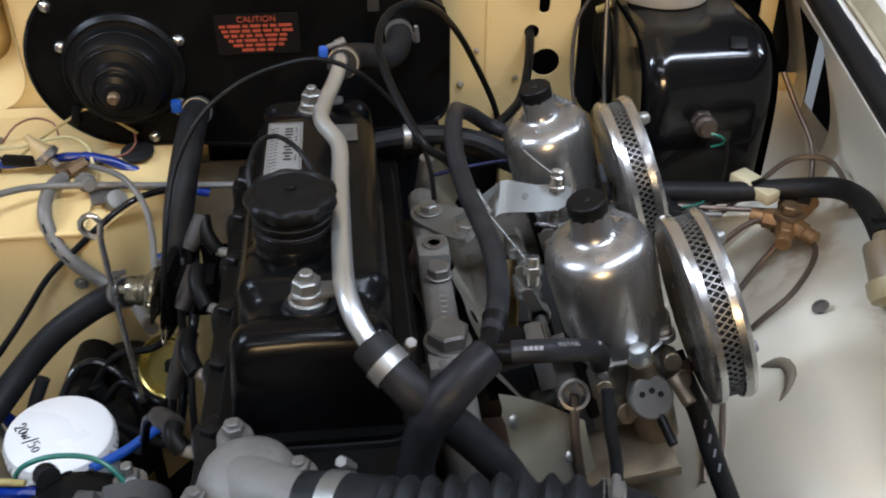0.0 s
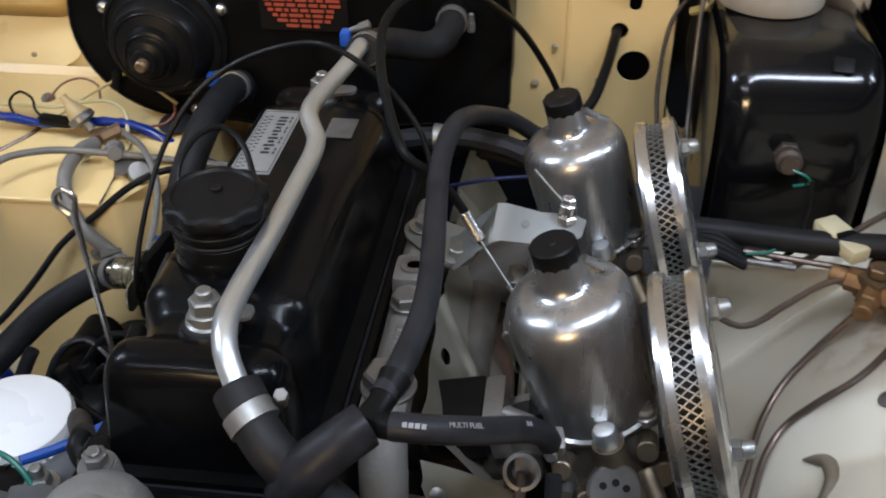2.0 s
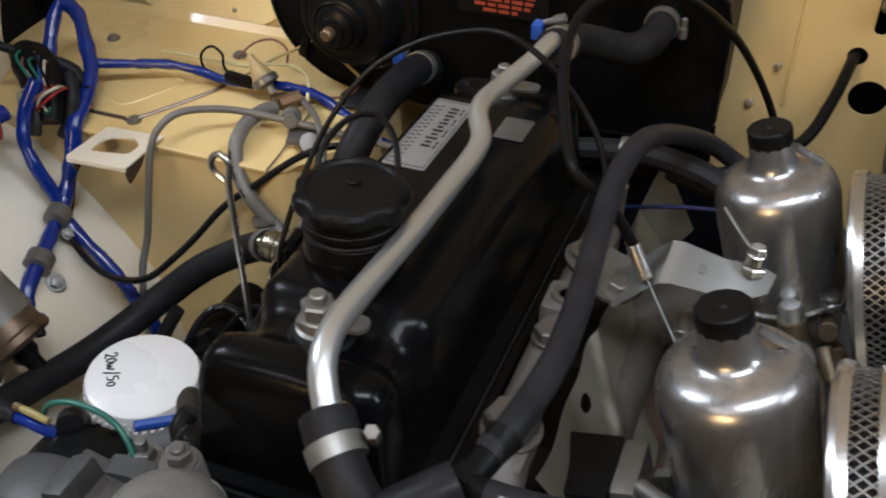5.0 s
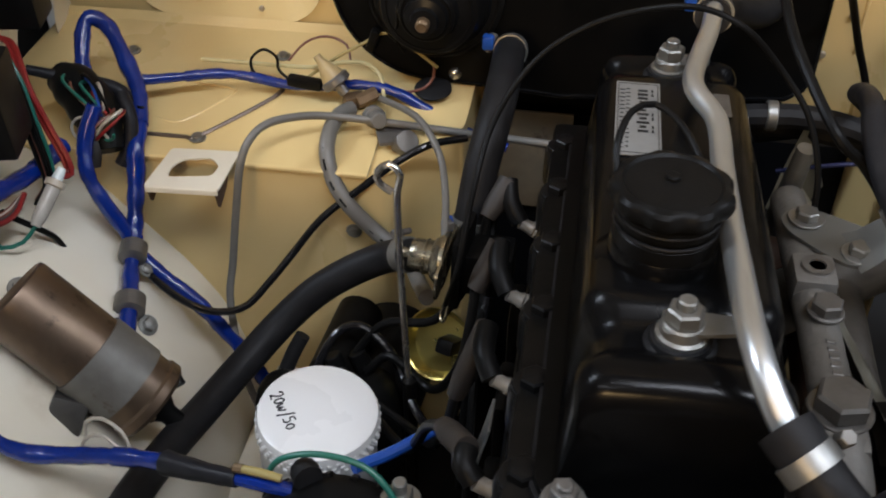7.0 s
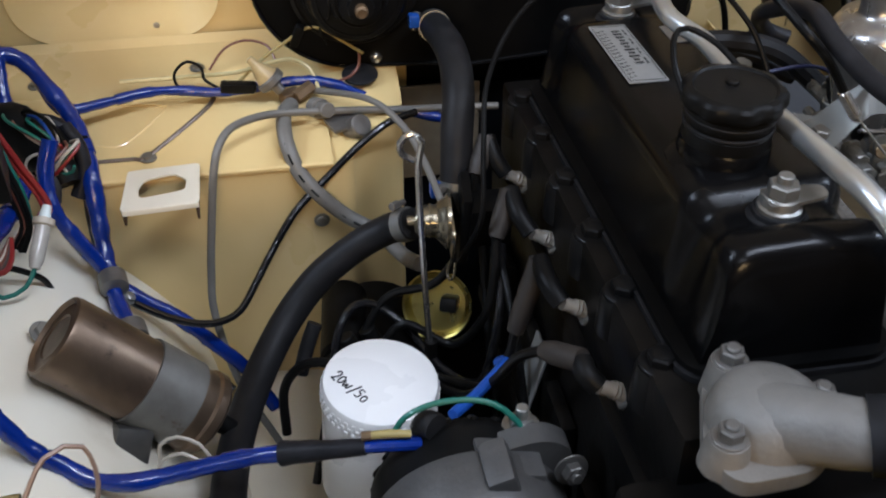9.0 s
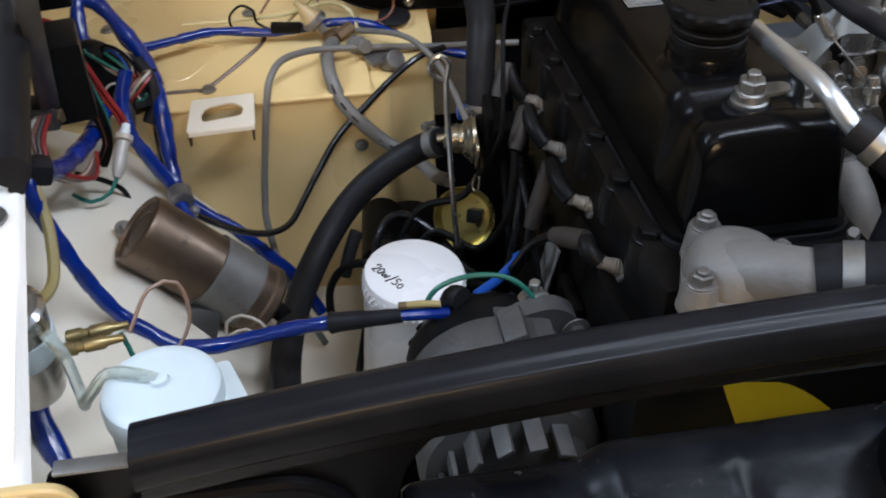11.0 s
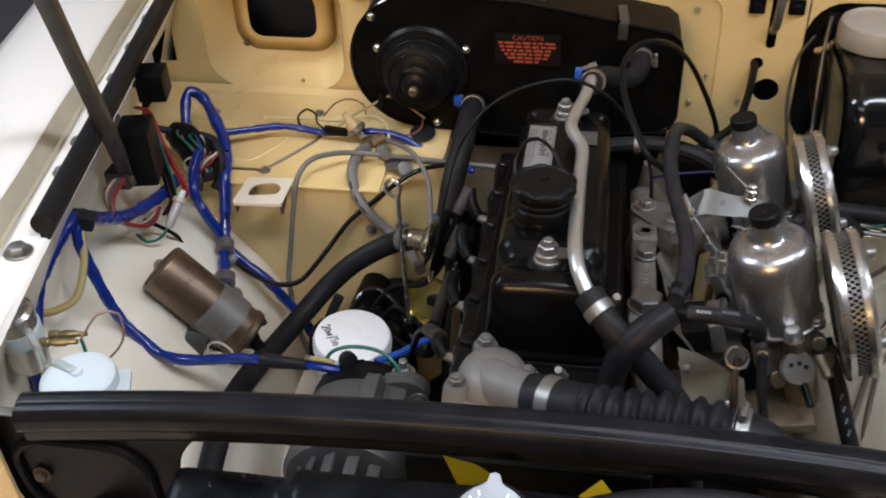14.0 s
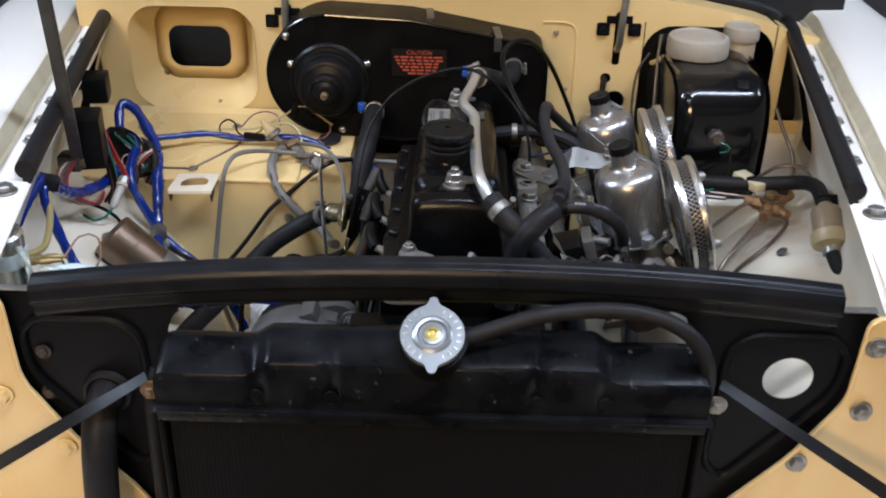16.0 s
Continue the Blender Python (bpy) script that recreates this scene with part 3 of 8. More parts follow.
def shelf_sheet(x0, x1, nm, dz, paint):
    prof = [(0.8165, 0.30), (0.8165, 0.6560), (0.8142, 0.6578), (0.8142, 0.6602), (0.8155, 0.6612), (0.835, 0.6628), (0.90, 0.6735), (0.945, 0.6775), (0.98, 0.679), (1.005, 0.680), (1.018, 0.6825), (1.0265, 0.689)]
    b = bm_()
    rows = []
    for x in [x0 + (x1 - x0) * i / 12 for i in range(13)]:
        rows.append([b.verts.new((x, y, z + dz)) for y, z in prof])
    for a, c in zip(rows, rows[1:]):
        for k in range(len(prof) - 1):
            b.faces.new((a[k], c[k], c[k + 1], a[k + 1]))
    bmesh.ops.solidify(b, geom=b.faces[:], thickness=0.0015)
    return solo(nm, b, paint, "cream-painted footwell shelf in front of the bulkhead", "shelf", kind="structure", sharp=0.45)


shelf_sheet(-0.62, -0.258, "footwell_shelf_left", 0.0, CREAM)
# the right shelf takes the cooler tone for the cool light falling there
shelf_sheet(0.290, 0.53, "footwell_shelf_right", -0.02, COOL_LIT_CREAM)
CORNER = spline([(-0.258, 0.8165, 0), (-0.248, 0.8175, 0), (-0.241, 0.823, 0), (-0.234, 0.834, 0), (-0.206, 0.868, 0), (-0.192, 0.886, 0), (-0.187, 0.905, 0), (-0.186, 1.02, 0)], 0.004)
b = bm_()
lo = [b.verts.new((p.x, p.y, 0.30)) for p in CORNER]
hi = [b.verts.new((p.x, p.y, 0.657 + 0.165 * max(0, p.y - 0.8165))) for p in CORNER]
mid = [b.verts.new((-0.2585, p.y, 0.657 + 0.165 * max(0, p.y - 0.8165))) for p in CORNER]
for k in range(len(CORNER) - 1):
    b.faces.new((lo[k], lo[k + 1], hi[k + 1], hi[k]))
    b.faces.new((hi[k], hi[k + 1], mid[k + 1], mid[k]))
bmesh.ops.solidify(b, geom=b.faces[:], thickness=0.0015)
solo("footwell_corner", b, CREAM, "cream-painted rounded corner of the footwell", "shelf", kind="structure", sharp=1.0)
b = block(bm_(), 0.002, 0.21, 0.40, pose(0.1645, 0.922, 0.462), 0)
solo("tunnel_sides", b, CREAM, "cream sides of the gearbox tunnel", "tunnel", kind="structure")
# the shade on this panel is put into its darker cream
solo("tunnel_front", block(bm_(), 0.090, 0.004, 0.110, pose(-0.140, 0.984, 0.580), 0.001), SHADED_CREAM, "cream steel between footwell and engine, darkened for shade", "tunnel", kind="structure")
# black sheets stand in for the dark gap behind engine and heater
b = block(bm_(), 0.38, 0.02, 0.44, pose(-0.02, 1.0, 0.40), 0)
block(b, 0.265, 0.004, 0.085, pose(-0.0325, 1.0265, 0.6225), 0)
solo("tunnel_back", b, BLACK_PANEL, "black sheet standing in for the dark gap behind the engine", "tunnel", kind="structure")
# black sheet added to close the view below the engine
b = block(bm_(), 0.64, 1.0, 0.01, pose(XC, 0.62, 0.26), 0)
solo("undertray", b, ENGINE_BLACK, "dark sheet closing the view under the engine", "undertray", kind="structure")
b = block(bm_(), 0.085, 0.58, 0.10, pose(-0.325, 0.56, 0.37, 0, 6, 0), 0.012)
solo("chassis_leg", b, COOL_LIT_CREAM, "cream-painted chassis leg low beside the engine", "chassis leg", kind="structure")
# embossed panel on the shelf
b = tube(bm_(), [(-0.46, 0.865, 0.667), (-0.435, 0.863, 0.667), (-0.402, 0.905, 0.674), (-0.408, 0.913, 0.675), (-0.445, 0.918, 0.676)], 0.0012, 6)
solo("shelf_swage", b, CREAM, "pressed swage line on the cream shelf", "shelf", kind="structure")

# slam panel: the black rail above the radiator
def rail(u, v):
    x = -0.405 + 0.716 * u
    s = (x - XC) / 0.358
    arch = 0.005 + 0.019 * (1 - abs(s) ** 2.2)
    prof = [(0.276, 0.791), (0.276, 0.814), (0.273, 0.8205), (0.267, 0.8235), (0.260, 0.8220), (0.258, 0.8206), (0.253, 0.8185), (0.2505, 0.813), (0.2500, 0.8015), (0.2520, 0.7985), (0.2555, 0.7975), (0.2565, 0.796), (0.2568, 0.785), (0.2600, 0.781)]
    k = v * (len(prof) - 1)
    i = min(int(k), len(prof) - 2)
    q = Vector(prof[i]).lerp(Vector(prof[i + 1]), k - i)
    return V(x, q.x + 0.006 * (1 - s * s), q.y + arch + 0.014 * (x - XC))
b = grid(bm_(), rail, 40, 48)
bmesh.ops.solidify(b, geom=b.faces[:], thickness=0.002)
solo("slam_panel", b, RAIL_BLACK, "black-painted arched slam panel rail above the radiator", "slam panel", kind="structure", sharp=0.8)

# the panel below it: one sheet each side of the radiator opening
def surround(side):
    pts = [(0.345, 0.813), (0.396, 0.806), (0.400, 0.792), (0.391, 0.750), (0.388, 0.700), (0.345, 0.630), (0.285, 0.550), (0.262, 0.45), (0.247, 0.45), (0.247, 0.745), (0.240, 0.778), (0.226, 0.798), (0.205, 0.806), (0.205, 0.820)]
    pts = [(side * x, z) for x, z in pts]
    if side < 0:
        pts = pts[::-1]
    holes = [ring2(side * 0.328, 0.733, 0.0235)] if side > 0 else []
    b = plate(bm_(), rounded(pts, 0.009, 4), holes, 0.002, pose(XC, 0.2630, 0, 90, 0, 0))
    emb = [(0.262, 0.635), (0.282, 0.612), (0.345, 0.686), (0.374, 0.722), (0.376, 0.765), (0.360, 0.781), (0.288, 0.781), (0.268, 0.764)]
    emb = rounded([(side * x, z) for x, z in (emb if side > 0 else emb[::-1])], 0.02, 4)
    pth = [(XC + x, 0.2615, z) for x, z in emb]
    tube(b, pth + [pth[0]], 0.0042, 8, smooth=False)
    return b


solo("radiator_surround_left", surround(-1), BLACK_PANEL, "black-painted radiator surround panel with bolts", "front panel", kind="structure")
solo("radiator_surround_right", surround(1), BLACK_PANEL, "black-painted radiator surround panel with a round hole", "front panel", kind="structure")
# cream valance panels in front, each side
for side, nm in ((-1, "valance_left"), (1, "valance_right")):
    edge = rounded([(0.450, 0.8085), (0.384, 0.8085), (0.381, 0.717), (0.340, 0.648), (0.291, 0.592), (0.255, 0.535)], 0.016, 6)
    tube_pts = [(XC + side * x, 0.2515, z) for x, z in edge[:-1]]
    pts = [(side * x, z) for x, z in [(0.255, 0.45), (0.30, 0.38), (0.60, 0.45), (0.56, 0.785)] + list(edge)]
    if side < 0:
        pts = pts[::-1]
    b = plate(bm_(), pts, (), 0.002, pose(XC, 0.2540, 0, 90, 0, 0))
    tube(b, tube_pts, 0.0020, 8, smooth=False)
    solo(nm, b, CREAM, "cream-painted front valance panel", "valance", kind="structure")
    b = grid(bm_(), lambda u, v: V(XC + side * (0.27 + 0.33 * v), 0.25 - 0.42 * u, 0.50 + 0.10 * v - 0.10 * u), 8, 8)
    bmesh.ops.solidify(b, geom=b.faces[:], thickness=0.002)
    solo(nm.replace("valance", "front_apron"), b, WHITE_BODY, "off-white painted apron in front of the valance", "apron", kind="structure")
# small steel tongues at the ends of the slam panel
for x in (XC - 0.374, XC + 0.374):
    solo("slam_tongue", block(bm_(), 0.034, 0.008, 0.002, pose(x, 0.259, 0.8125), 0.0008), ZINC, "bright steel tongue at the slam panel end", "bracket")

# bonnet, propped open above, closes the view upwards
b = grid(bm_(), lambda u, v: V(XC + (v - 0.5) * (0.98 - 0.14 * u), 1.12 - 0.66 * u, 0.92 + 0.88 * u - 0.04 * u * u), 10, 10)
bmesh.ops.solidify(b, geom=b.faces[:], thickness=0.012)
solo("bonnet", b, WHITE_BODY, "off-white steel bonnet propped open over the bay", "bonnet", kind="structure")
# shading inside the pressing is given by the darker cream
b = tube(bm_(), [(0.336, 0.606, 0.626), (0.343, 0.596, 0.638), (0.347, 0.588, 0.643), (0.346, 0.573, 0.644), (0.339, 0.562, 0.638), (0.333, 0.558, 0.631)], lambda q, d: 0.001 + 0.0045 * math.sin(math.pi * min(1, q * 1.02)), 12)
solo("wing_pressing", b, SHADED_CREAM, "crescent-shaped drain lip pressed in the right inner wing", "inner wing", kind="structure", sharp=1.2)
# ================= engine =================


def bolt_head(bm, at, axis, r=0.0065, h=0.006, washer=True, stud=0.0):
    m = axis_matrix(at, axis)
    if washer:
        cyl(bm, r * 1.55, 0, 0.0016, m, 18, 0.0004)
    hexa(bm, r, 0.0014, 0.0014 + h, m)
    if stud:
        cyl(bm, r * 0.52, h, h + stud, m, 12, 0.0008)
    return bm


NUT = {}


def bolt(at, axis, size=1.0, material=None, label="zinc-plated hexagon bolt with washer", group="body bolts"):
    """A loose bolt as a thing of its own: washer and head."""
    key = (material or ZINC).name
    if key not in NUT:
        o = thing("bolt", (0, 0, 0), label, "bolt", group)
        part("washer", cyl(bm_(), 0.0105, 0, 0.0018, None, 18, 0.0005), material or ZINC, o)
        bb = hexa(bm_(), 0.0072, 0.0018, 0.0072)
        lathe(bb, [(0.0, 0.0076), (0.004, 0.0074), (0.0045, 0.0072)], None, 12)
        part("head", bb, material or ZINC, o)
        NUT[key] = o
        o.matrix_basis = axis_matrix(at, axis) @ Matrix.Scale(size, 4)
        return tagged(o, label)
    o = copy_thing(NUT[key], axis_matrix(at, axis))
    o.scale = (size,) * 3
    return tagged(o, label)


# cylinder head and block
eng = thing("engine_block", (-0.03, 0.62, 0.3), "black-painted four cylinder engine block with cylinder head", "engine")
TILT_E = -2.6
def eng_m(x, y, z):
    return pose(x, y, z, TILT_E, 0, 0)
b = block(bm_(), 0.150, 0.43, 0.070, eng_m(-0.033, 0.620, 0.690), 0.006)
head = part("cylinder_head", b, ENGINE_BLACK, eng)
b = block(bm_(), 0.170, 0.42, 0.30, eng_m(-0.030, 0.62, 0.505), 0.008)
part("block", b, ENGINE_BLACK, eng)
for y in (0.468, 0.535, 0.60, 0.668, 0.735, 0.80):
    zb = 0.700 - 0.045 * (y - 0.45)
    part("stud_boss", lathe(bm_(), [(0.0155, 0.0), (0.0150, 0.026), (0.0135, 0.030)], pose(-0.0975, y, zb), 18), MOTOR_BLACK, eng)
    bolt((-0.0975, y, zb + 0.030), (0, 0, 1), 1.25, MOTOR_BLACK, "satin black cylinder head stud nut", "cylinder head nuts")
b = bm_()
for y in (0.44, 0.53, 0.62, 0.71):
    block(b, 0.012, 0.05, 0.09, pose(-0.122, y + 0.03, 0.56), 0.004)
block(b, 0.02, 0.38, 0.018, pose(-0.119, 0.62, 0.505), 0.004)
part("block_rib", b, ENGINE_BLACK, eng)
b = block(bm_(), 0.21, 0.06, 0.34, pose(-0.035, 0.385, 0.53), 0.01)
part("timing_cover", b, ENGINE_BLACK, eng)
b = block(bm_(), 0.002, 0.03, 0.055, pose(-0.132, 0.60, 0.60, 0, 12, 0), 0.0006)
part("number_plate", b, PAPER, eng, "pale engraved engine plate")

# rocker cover: sections swept along the engine
rocker = thing("rocker_cover", (-0.030, 0.625, 0.73), "black-painted steel rocker cover with sticker and nuts", "rocker cover")
NUT_Y = (0.497, 0.780)
def cover(u, v):
    y0, y1 = 0.452, 0.806
    uu = 0.5 - 0.5 * math.cos(math.pi * u)
    uu = 0.45 * uu + 0.55 * u
    y = y0 + (y1 - y0) * uu
    base = 0.7335 - 0.045 * (y - 0.452)
    h = 0.083
    end = min((y - y0) / 0.016, (y1 - y) / 0.016, 1)
    end = math.sqrt(max(0.0, 1 - (1 - end) ** 2))
    dip = sum(math.exp(-((y - n) / 0.017) ** 4) for n in NUT_Y)
    hh = h * (0.80 + 0.20 * end) - 0.010 * dip
    w = 0.0495 * (0.93 + 0.07 * end) - 0.0075 * dip
    wb = 0.0545
    # profile from left foot over the top to the right foot
    prof = [(-wb, 0.0), (-wb, 0.004), (-wb + 0.001, 0.010)]
    r = 0.016
    for k in range(7):
        t = math.pi / 2 * k / 6
        prof.append((-(w - r) - r * math.cos(t), hh - r + r * math.sin(t)))
    prof += [(-(w - r) * 0.5, hh + 0.0008), (0.0, hh + 0.0014), ((w - r) * 0.5, hh + 0.0008)]
    for k in range(7):
        t = math.pi / 2 * (1 - k / 6)
        prof.append(((w - r) + r * math.cos(t), hh - r + r * math.sin(t)))
    prof += [(wb - 0.001, 0.010), (wb, 0.004), (wb, 0.0)]
    k = v * (len(prof) - 1)
    i = min(int(k), len(prof) - 2)
    q = Vector(prof[i]).lerp(Vector(prof[i + 1]), k - i)
    return V(-0.029 + q.x, y, base + q.y)
NV = 22
b = bm_()
rows = []
for i in range(73):
    rows.append([b.verts.new(cover(i / 72, j / NV)) for j in range(NV + 1)])
for a, c in zip(rows, rows[1:]):
    for j in range(NV):
        b.faces.new((a[j], c[j], c[j + 1], a[j + 1]))
b.faces.new(rows[0])
b.faces.new(rows[-1][::-1])
part("cover_shell", b, COVER_BLACK, rocker, "black gloss pressed shell", 0.75)
b = bm_()
plate(b, rrect(-0.0635, -0.186, 0.0635, 0.186, 0.022), (), 0.004, pose(-0.029, 0.629, 0.7335, TILT_E, 0, 0))
part("flange", b, BLACK_SATIN, rocker)
b = bm_()
plate(b, rrect(-0.0655, -0.188, 0.0655, 0.188, 0.022), (), 0.004, pose(-0.029, 0.629, 0.7290, TILT_E, 0, 0))
part("gasket", b, RUBBER, rocker, "dark cork gasket")
for y in NUT_Y:
    z = 0.7335 - 0.045 * (y - 0.452) + 0.0735
    b = lathe(bm_(), [(0.0175, 0), (0.0172, 0.002), (0.0150, 0.0035), (0.0145, 0.006), (0.012, 0.0065)], pose(-0.031, y, z - 0.001), 24)
    part("seal_cup", b, RUBBER, rocker, "black rubber seal under the nut")
    b = lathe(bm_(), [(0.0125, 0.005), (0.0125, 0.0075), (0.0108, 0.0085), (0.0100, 0.0135), (0.0090, 0.0145)], pose(-0.031, y, z), 24)
    part("distance_collar", b, ZINC, rocker, "steel collar")
    b = hexa(bm_(), 0.0090, 0.0145, 0.0225, pose(-0.031, y, z, 0, 0, 12))
    cyl(b, 0.0045, 0.0220, 0.0275, pose(-0.031, y, z), 14)
    part("dome_nut", b, ZINC, rocker, "zinc-plated nut on its stud")
# sticker with unreadable lines of print
sm = pose(-0.0525, 0.697, 0.8069, TILT_E, 0, 0)
b = plate(bm_(), rrect(-0.0140, -0.048, 0.0140, 0.048, 0.001, 2), (), 0.0006, sm)
st = part("sticker", b, PAPER, rocker, "silver data sticker with black print")
rng = random.Random(4)
b = bm_()
for r in range(15):
    y = -0.040 + r * 0.0054
    block(b, 0.0022 + 0.0012 * rng.random(), 0.0011, 0.0002, sm @ pose(-0.0100, y, 0.0003), 0)
    block(b, 0.0015 + 0.0012 * rng.random(), 0.0010, 0.0002, sm @ pose(-0.0065, y + 0.0015, 0.0003), 0)
    if r > 3:
        block(b, 0.0035 + 0.005 * rng.random(), 0.0026, 0.0002, sm @ pose(0.0030, y, 0.0003), 0)
    if r % 3 and r > 3:
        block(b, 0.0012, 0.0034, 0.0002, sm @ pose(0.0090, y, 0.0003), 0)
for x in (-0.0125, 0.0125):
    block(b, 0.0004, 0.090, 0.0002, sm @ pose(x, 0, 0.0003), 0)
for y in (-0.0452, 0.0452):
    block(b, 0.025, 0.0005, 0.0002, sm @ pose(0, y, 0.0003), 0)
part("print", b, INK, st, "rows of dark print")
sm2 = pose(-0.0045, 0.722, 0.8058, TILT_E, 0, 0)
part("foil_label", plate(bm_(), rrect(-0.010, -0.015, 0.010, 0.015, 0.001, 2), (), 0.0006, sm2), STEEL_GREY, rocker, "plain grey foil label")

# oil filler neck and cap
neck = lathe(bm_(), [(0.034, 0), (0.0335, 0.004), (0.0275, 0.008), (0.0272, 0.016), (0.0255, 0.019)], pose(-0.040, 0.556, 0.8045), 32)
part("filler_neck", neck, COVER_BLACK, rocker)
capo = thing("oil_filler_cap", (-0.040, 0.556, 0.820), "black plastic oil filler cap with a scalloped rim", "filler cap")
b = lathe(bm_(), [(0.0255, 0), (0.0262, 0.002), (0.0262, 0.010), (0.0245, 0.0115), (0.0245, 0.0145), (0.0262, 0.0155), (0.0262, 0.0215), (0.024, 0.023)], pose(-0.040, 0.556, 0.8205), 32)
part("cap_body", b, PLASTIC, capo)
b = bm_()
nseg = 72
def scal(k):
    return 1.0 - 0.075 * (0.5 + 0.5 * math.cos(2 * math.pi * k / nseg * 9)) ** 1.6
rings = []
for r, z in ((0.022, 0.0), (0.0298, 0.001), (0.0312, 0.004), (0.0305, 0.0085), (0.0285, 0.0105), (0.0245, 0.0112), (0.023, 0.0098), (0.0005, 0.0100)):
    rings.append([b.verts.new(V(-0.040 + r * (scal(k) if r > 0.026 else 1) * math.cos(2 * math.pi * k / nseg), 0.556 + r * (scal(k) if r > 0.026 else 1) * math.sin(2 * math.pi * k / nseg), 0.8445 + z)) for k in range(nseg)])
for a, c in zip(rings, rings[1:]):
    for k in range(nseg):
        b.faces.new((a[k], a[(k + 1) % nseg], c[(k + 1) % nseg], c[k]))
b.faces.new(rings[0][::-1])
b.faces.new(rings[-1])
lid = part("lid", b, PLASTIC, capo)
b = lathe(bm_(), [(0.0038, 0), (0.0038, 0.0018), (0.0028, 0.0024), (0.0, 0.0018)], pose(-0.040, 0.560, 0.8543), 16)
part("centre_button", b, PLASTIC, lid)
b = bm_()
for dz in (0.0125, 0.019):
    tube(b, [(-0.040 + 0.0262 * math.cos(t), 0.556 + 0.0262 * math.sin(t), 0.8205 + dz) for t in [2 * math.pi * k / 24 for k in range(25)]], 0.0009, 6, smooth=False)
part("sealing_ring", b, RUBBER, capo)
b = tube(bm_(), [(-0.066, 0.566, 0.846), (-0.068, 0.580, 0.858), (-0.062, 0.600, 0.866), (-0.050, 0.610, 0.866), (-0.035, 0.600, 0.860), (-0.024, 0.580, 0.850)], 0.0019, 8)
part("tether", b, PLASTIC, capo, "thin black tether loop")

# steel breather pipe along the cover
bp = thing("breather_pipe", (-0.008, 0.6, 0.83), "bent zinc-plated steel pipe lying along the rocker cover", "pipe")
b = tube(bm_(), [(-0.004, 0.822, 0.829), (-0.006, 0.798, 0.831), (-0.010, 0.772, 0.830), (-0.0180, 0.735, 0.829), (-0.0220, 0.708, 0.829), (-0.0190, 0.692, 0.828), (-0.0100, 0.672, 0.826), (-0.0080, 0.650, 0.825), (-0.0085, 0.620, 0.826), (-0.0085, 0.560, 0.831), (-0.0080, 0.490, 0.840), (-0.0065, 0.462, 0.842), (-0.0025, 0.446, 0.837), (0.004, 0.436, 0.828), (0.013, 0.424, 0.819)], 0.0064, 18)
part("pipe", b, PIPE_ZINC, bp)
for y in NUT_Y:
    z = 0.7335 - 0.045 * (y - 0.452) + 0.0870
    b = plate(bm_(), rounded([(-0.010, -0.009), (0.0, -0.009), (0.026, -0.0055), (0.026, 0.0055), (0.0, 0.009), (-0.010, 0.009)], 0.005), (), 0.0022, pose(-0.031, y, z, 0, -3, 0))
    part("pipe_bracket", b, ZINC, bp, "flat steel bracket under the nut")

# big hose on the front end of the pipe
h1 = thing("bypass_hose", (0.03, 0.41, 0.78), "thick black rubber hose clamped to the steel pipe", "hose")
b = tube(bm_(), [(0.006, 0.432, 0.826), (0.015, 0.421, 0.820), (0.026, 0.410, 0.812), (0.041, 0.405, 0.797), (0.062, 0.404, 0.773), (0.085, 0.40, 0.742), (0.10, 0.395, 0.70), (0.105, 0.39, 0.65)], lambda s, d: 0.0124 if d < 0.012 else 0.0113, 20)
part("hose", b, RUBBER, h1)
def clamp(parent, at, axis, r, w=0.009, screw=(0.3, 0.2, 1), name="hose_clamp", mt=None):
    m = axis_matrix(at, axis)
    bb = lathe(bm_(), [(r - 0.0006, -w / 2), (r + 0.0008, -w / 2), (r + 0.0008, w / 2), (r - 0.0006, w / 2)], m, 28)
    c = part(name, bb, mt or ZINC, parent, "bright steel hose clamp")
    s = Vector(screw)
    ax = Vector(axis).normalized()
    s = (s - ax * s.dot(ax)).normalized()
    sp = Vector(at) + s * (r + 0.004)
    t = ax.cross(s)
    bb = hexa(bm_(), 0.0037, -0.004, 0.005, axis_matrix(sp + t * 0.004, t))
    cyl(bb, 0.0025, -0.012, 0.0, axis_matrix(sp + t * 0.004, t), 12)
    part("clamp_screw", bb, mt or STEEL_GREY, c)
    return c
clamp(h1, (0.0155, 0.4205, 0.8195), (0.65, -0.62, -0.44), 0.0122, 0.0088, (1, 1, 0.3))

# thermostat housing with outlet elbow
th = thing("thermostat_housing", (-0.070, 0.405, 0.73), "dull cast alloy thermostat housing with three nuts", "thermostat housing")
b = bm_()
plate(b, rounded([(-0.038, -0.012), (-0.030, -0.036), (0.012, -0.034), (0.040, -0.010), (0.038, 0.010), (0.006, 0.040), (-0.018, 0.040)], 0.012), (), 0.010, pose(-0.069, 0.400, 0.748, -2, 0, 0))
lathe(b, [(0.031, 0), (0.030, 0.008), (0.026, 0.017), (0.018, 0.0225), (0.0, 0.0245)], pose(-0.068, 0.402, 0.748), 28)
tube(b, [(-0.074, 0.404, 0.750), (-0.066, 0.394, 0.756), (-0.055, 0.384, 0.761), (-0.042, 0.374, 0.765), (-0.026, 0.366, 0.7685)], lambda s, d: 0.0205 - 0.0035 * s, 22)
part("housing", b, CAST_GREY, th)
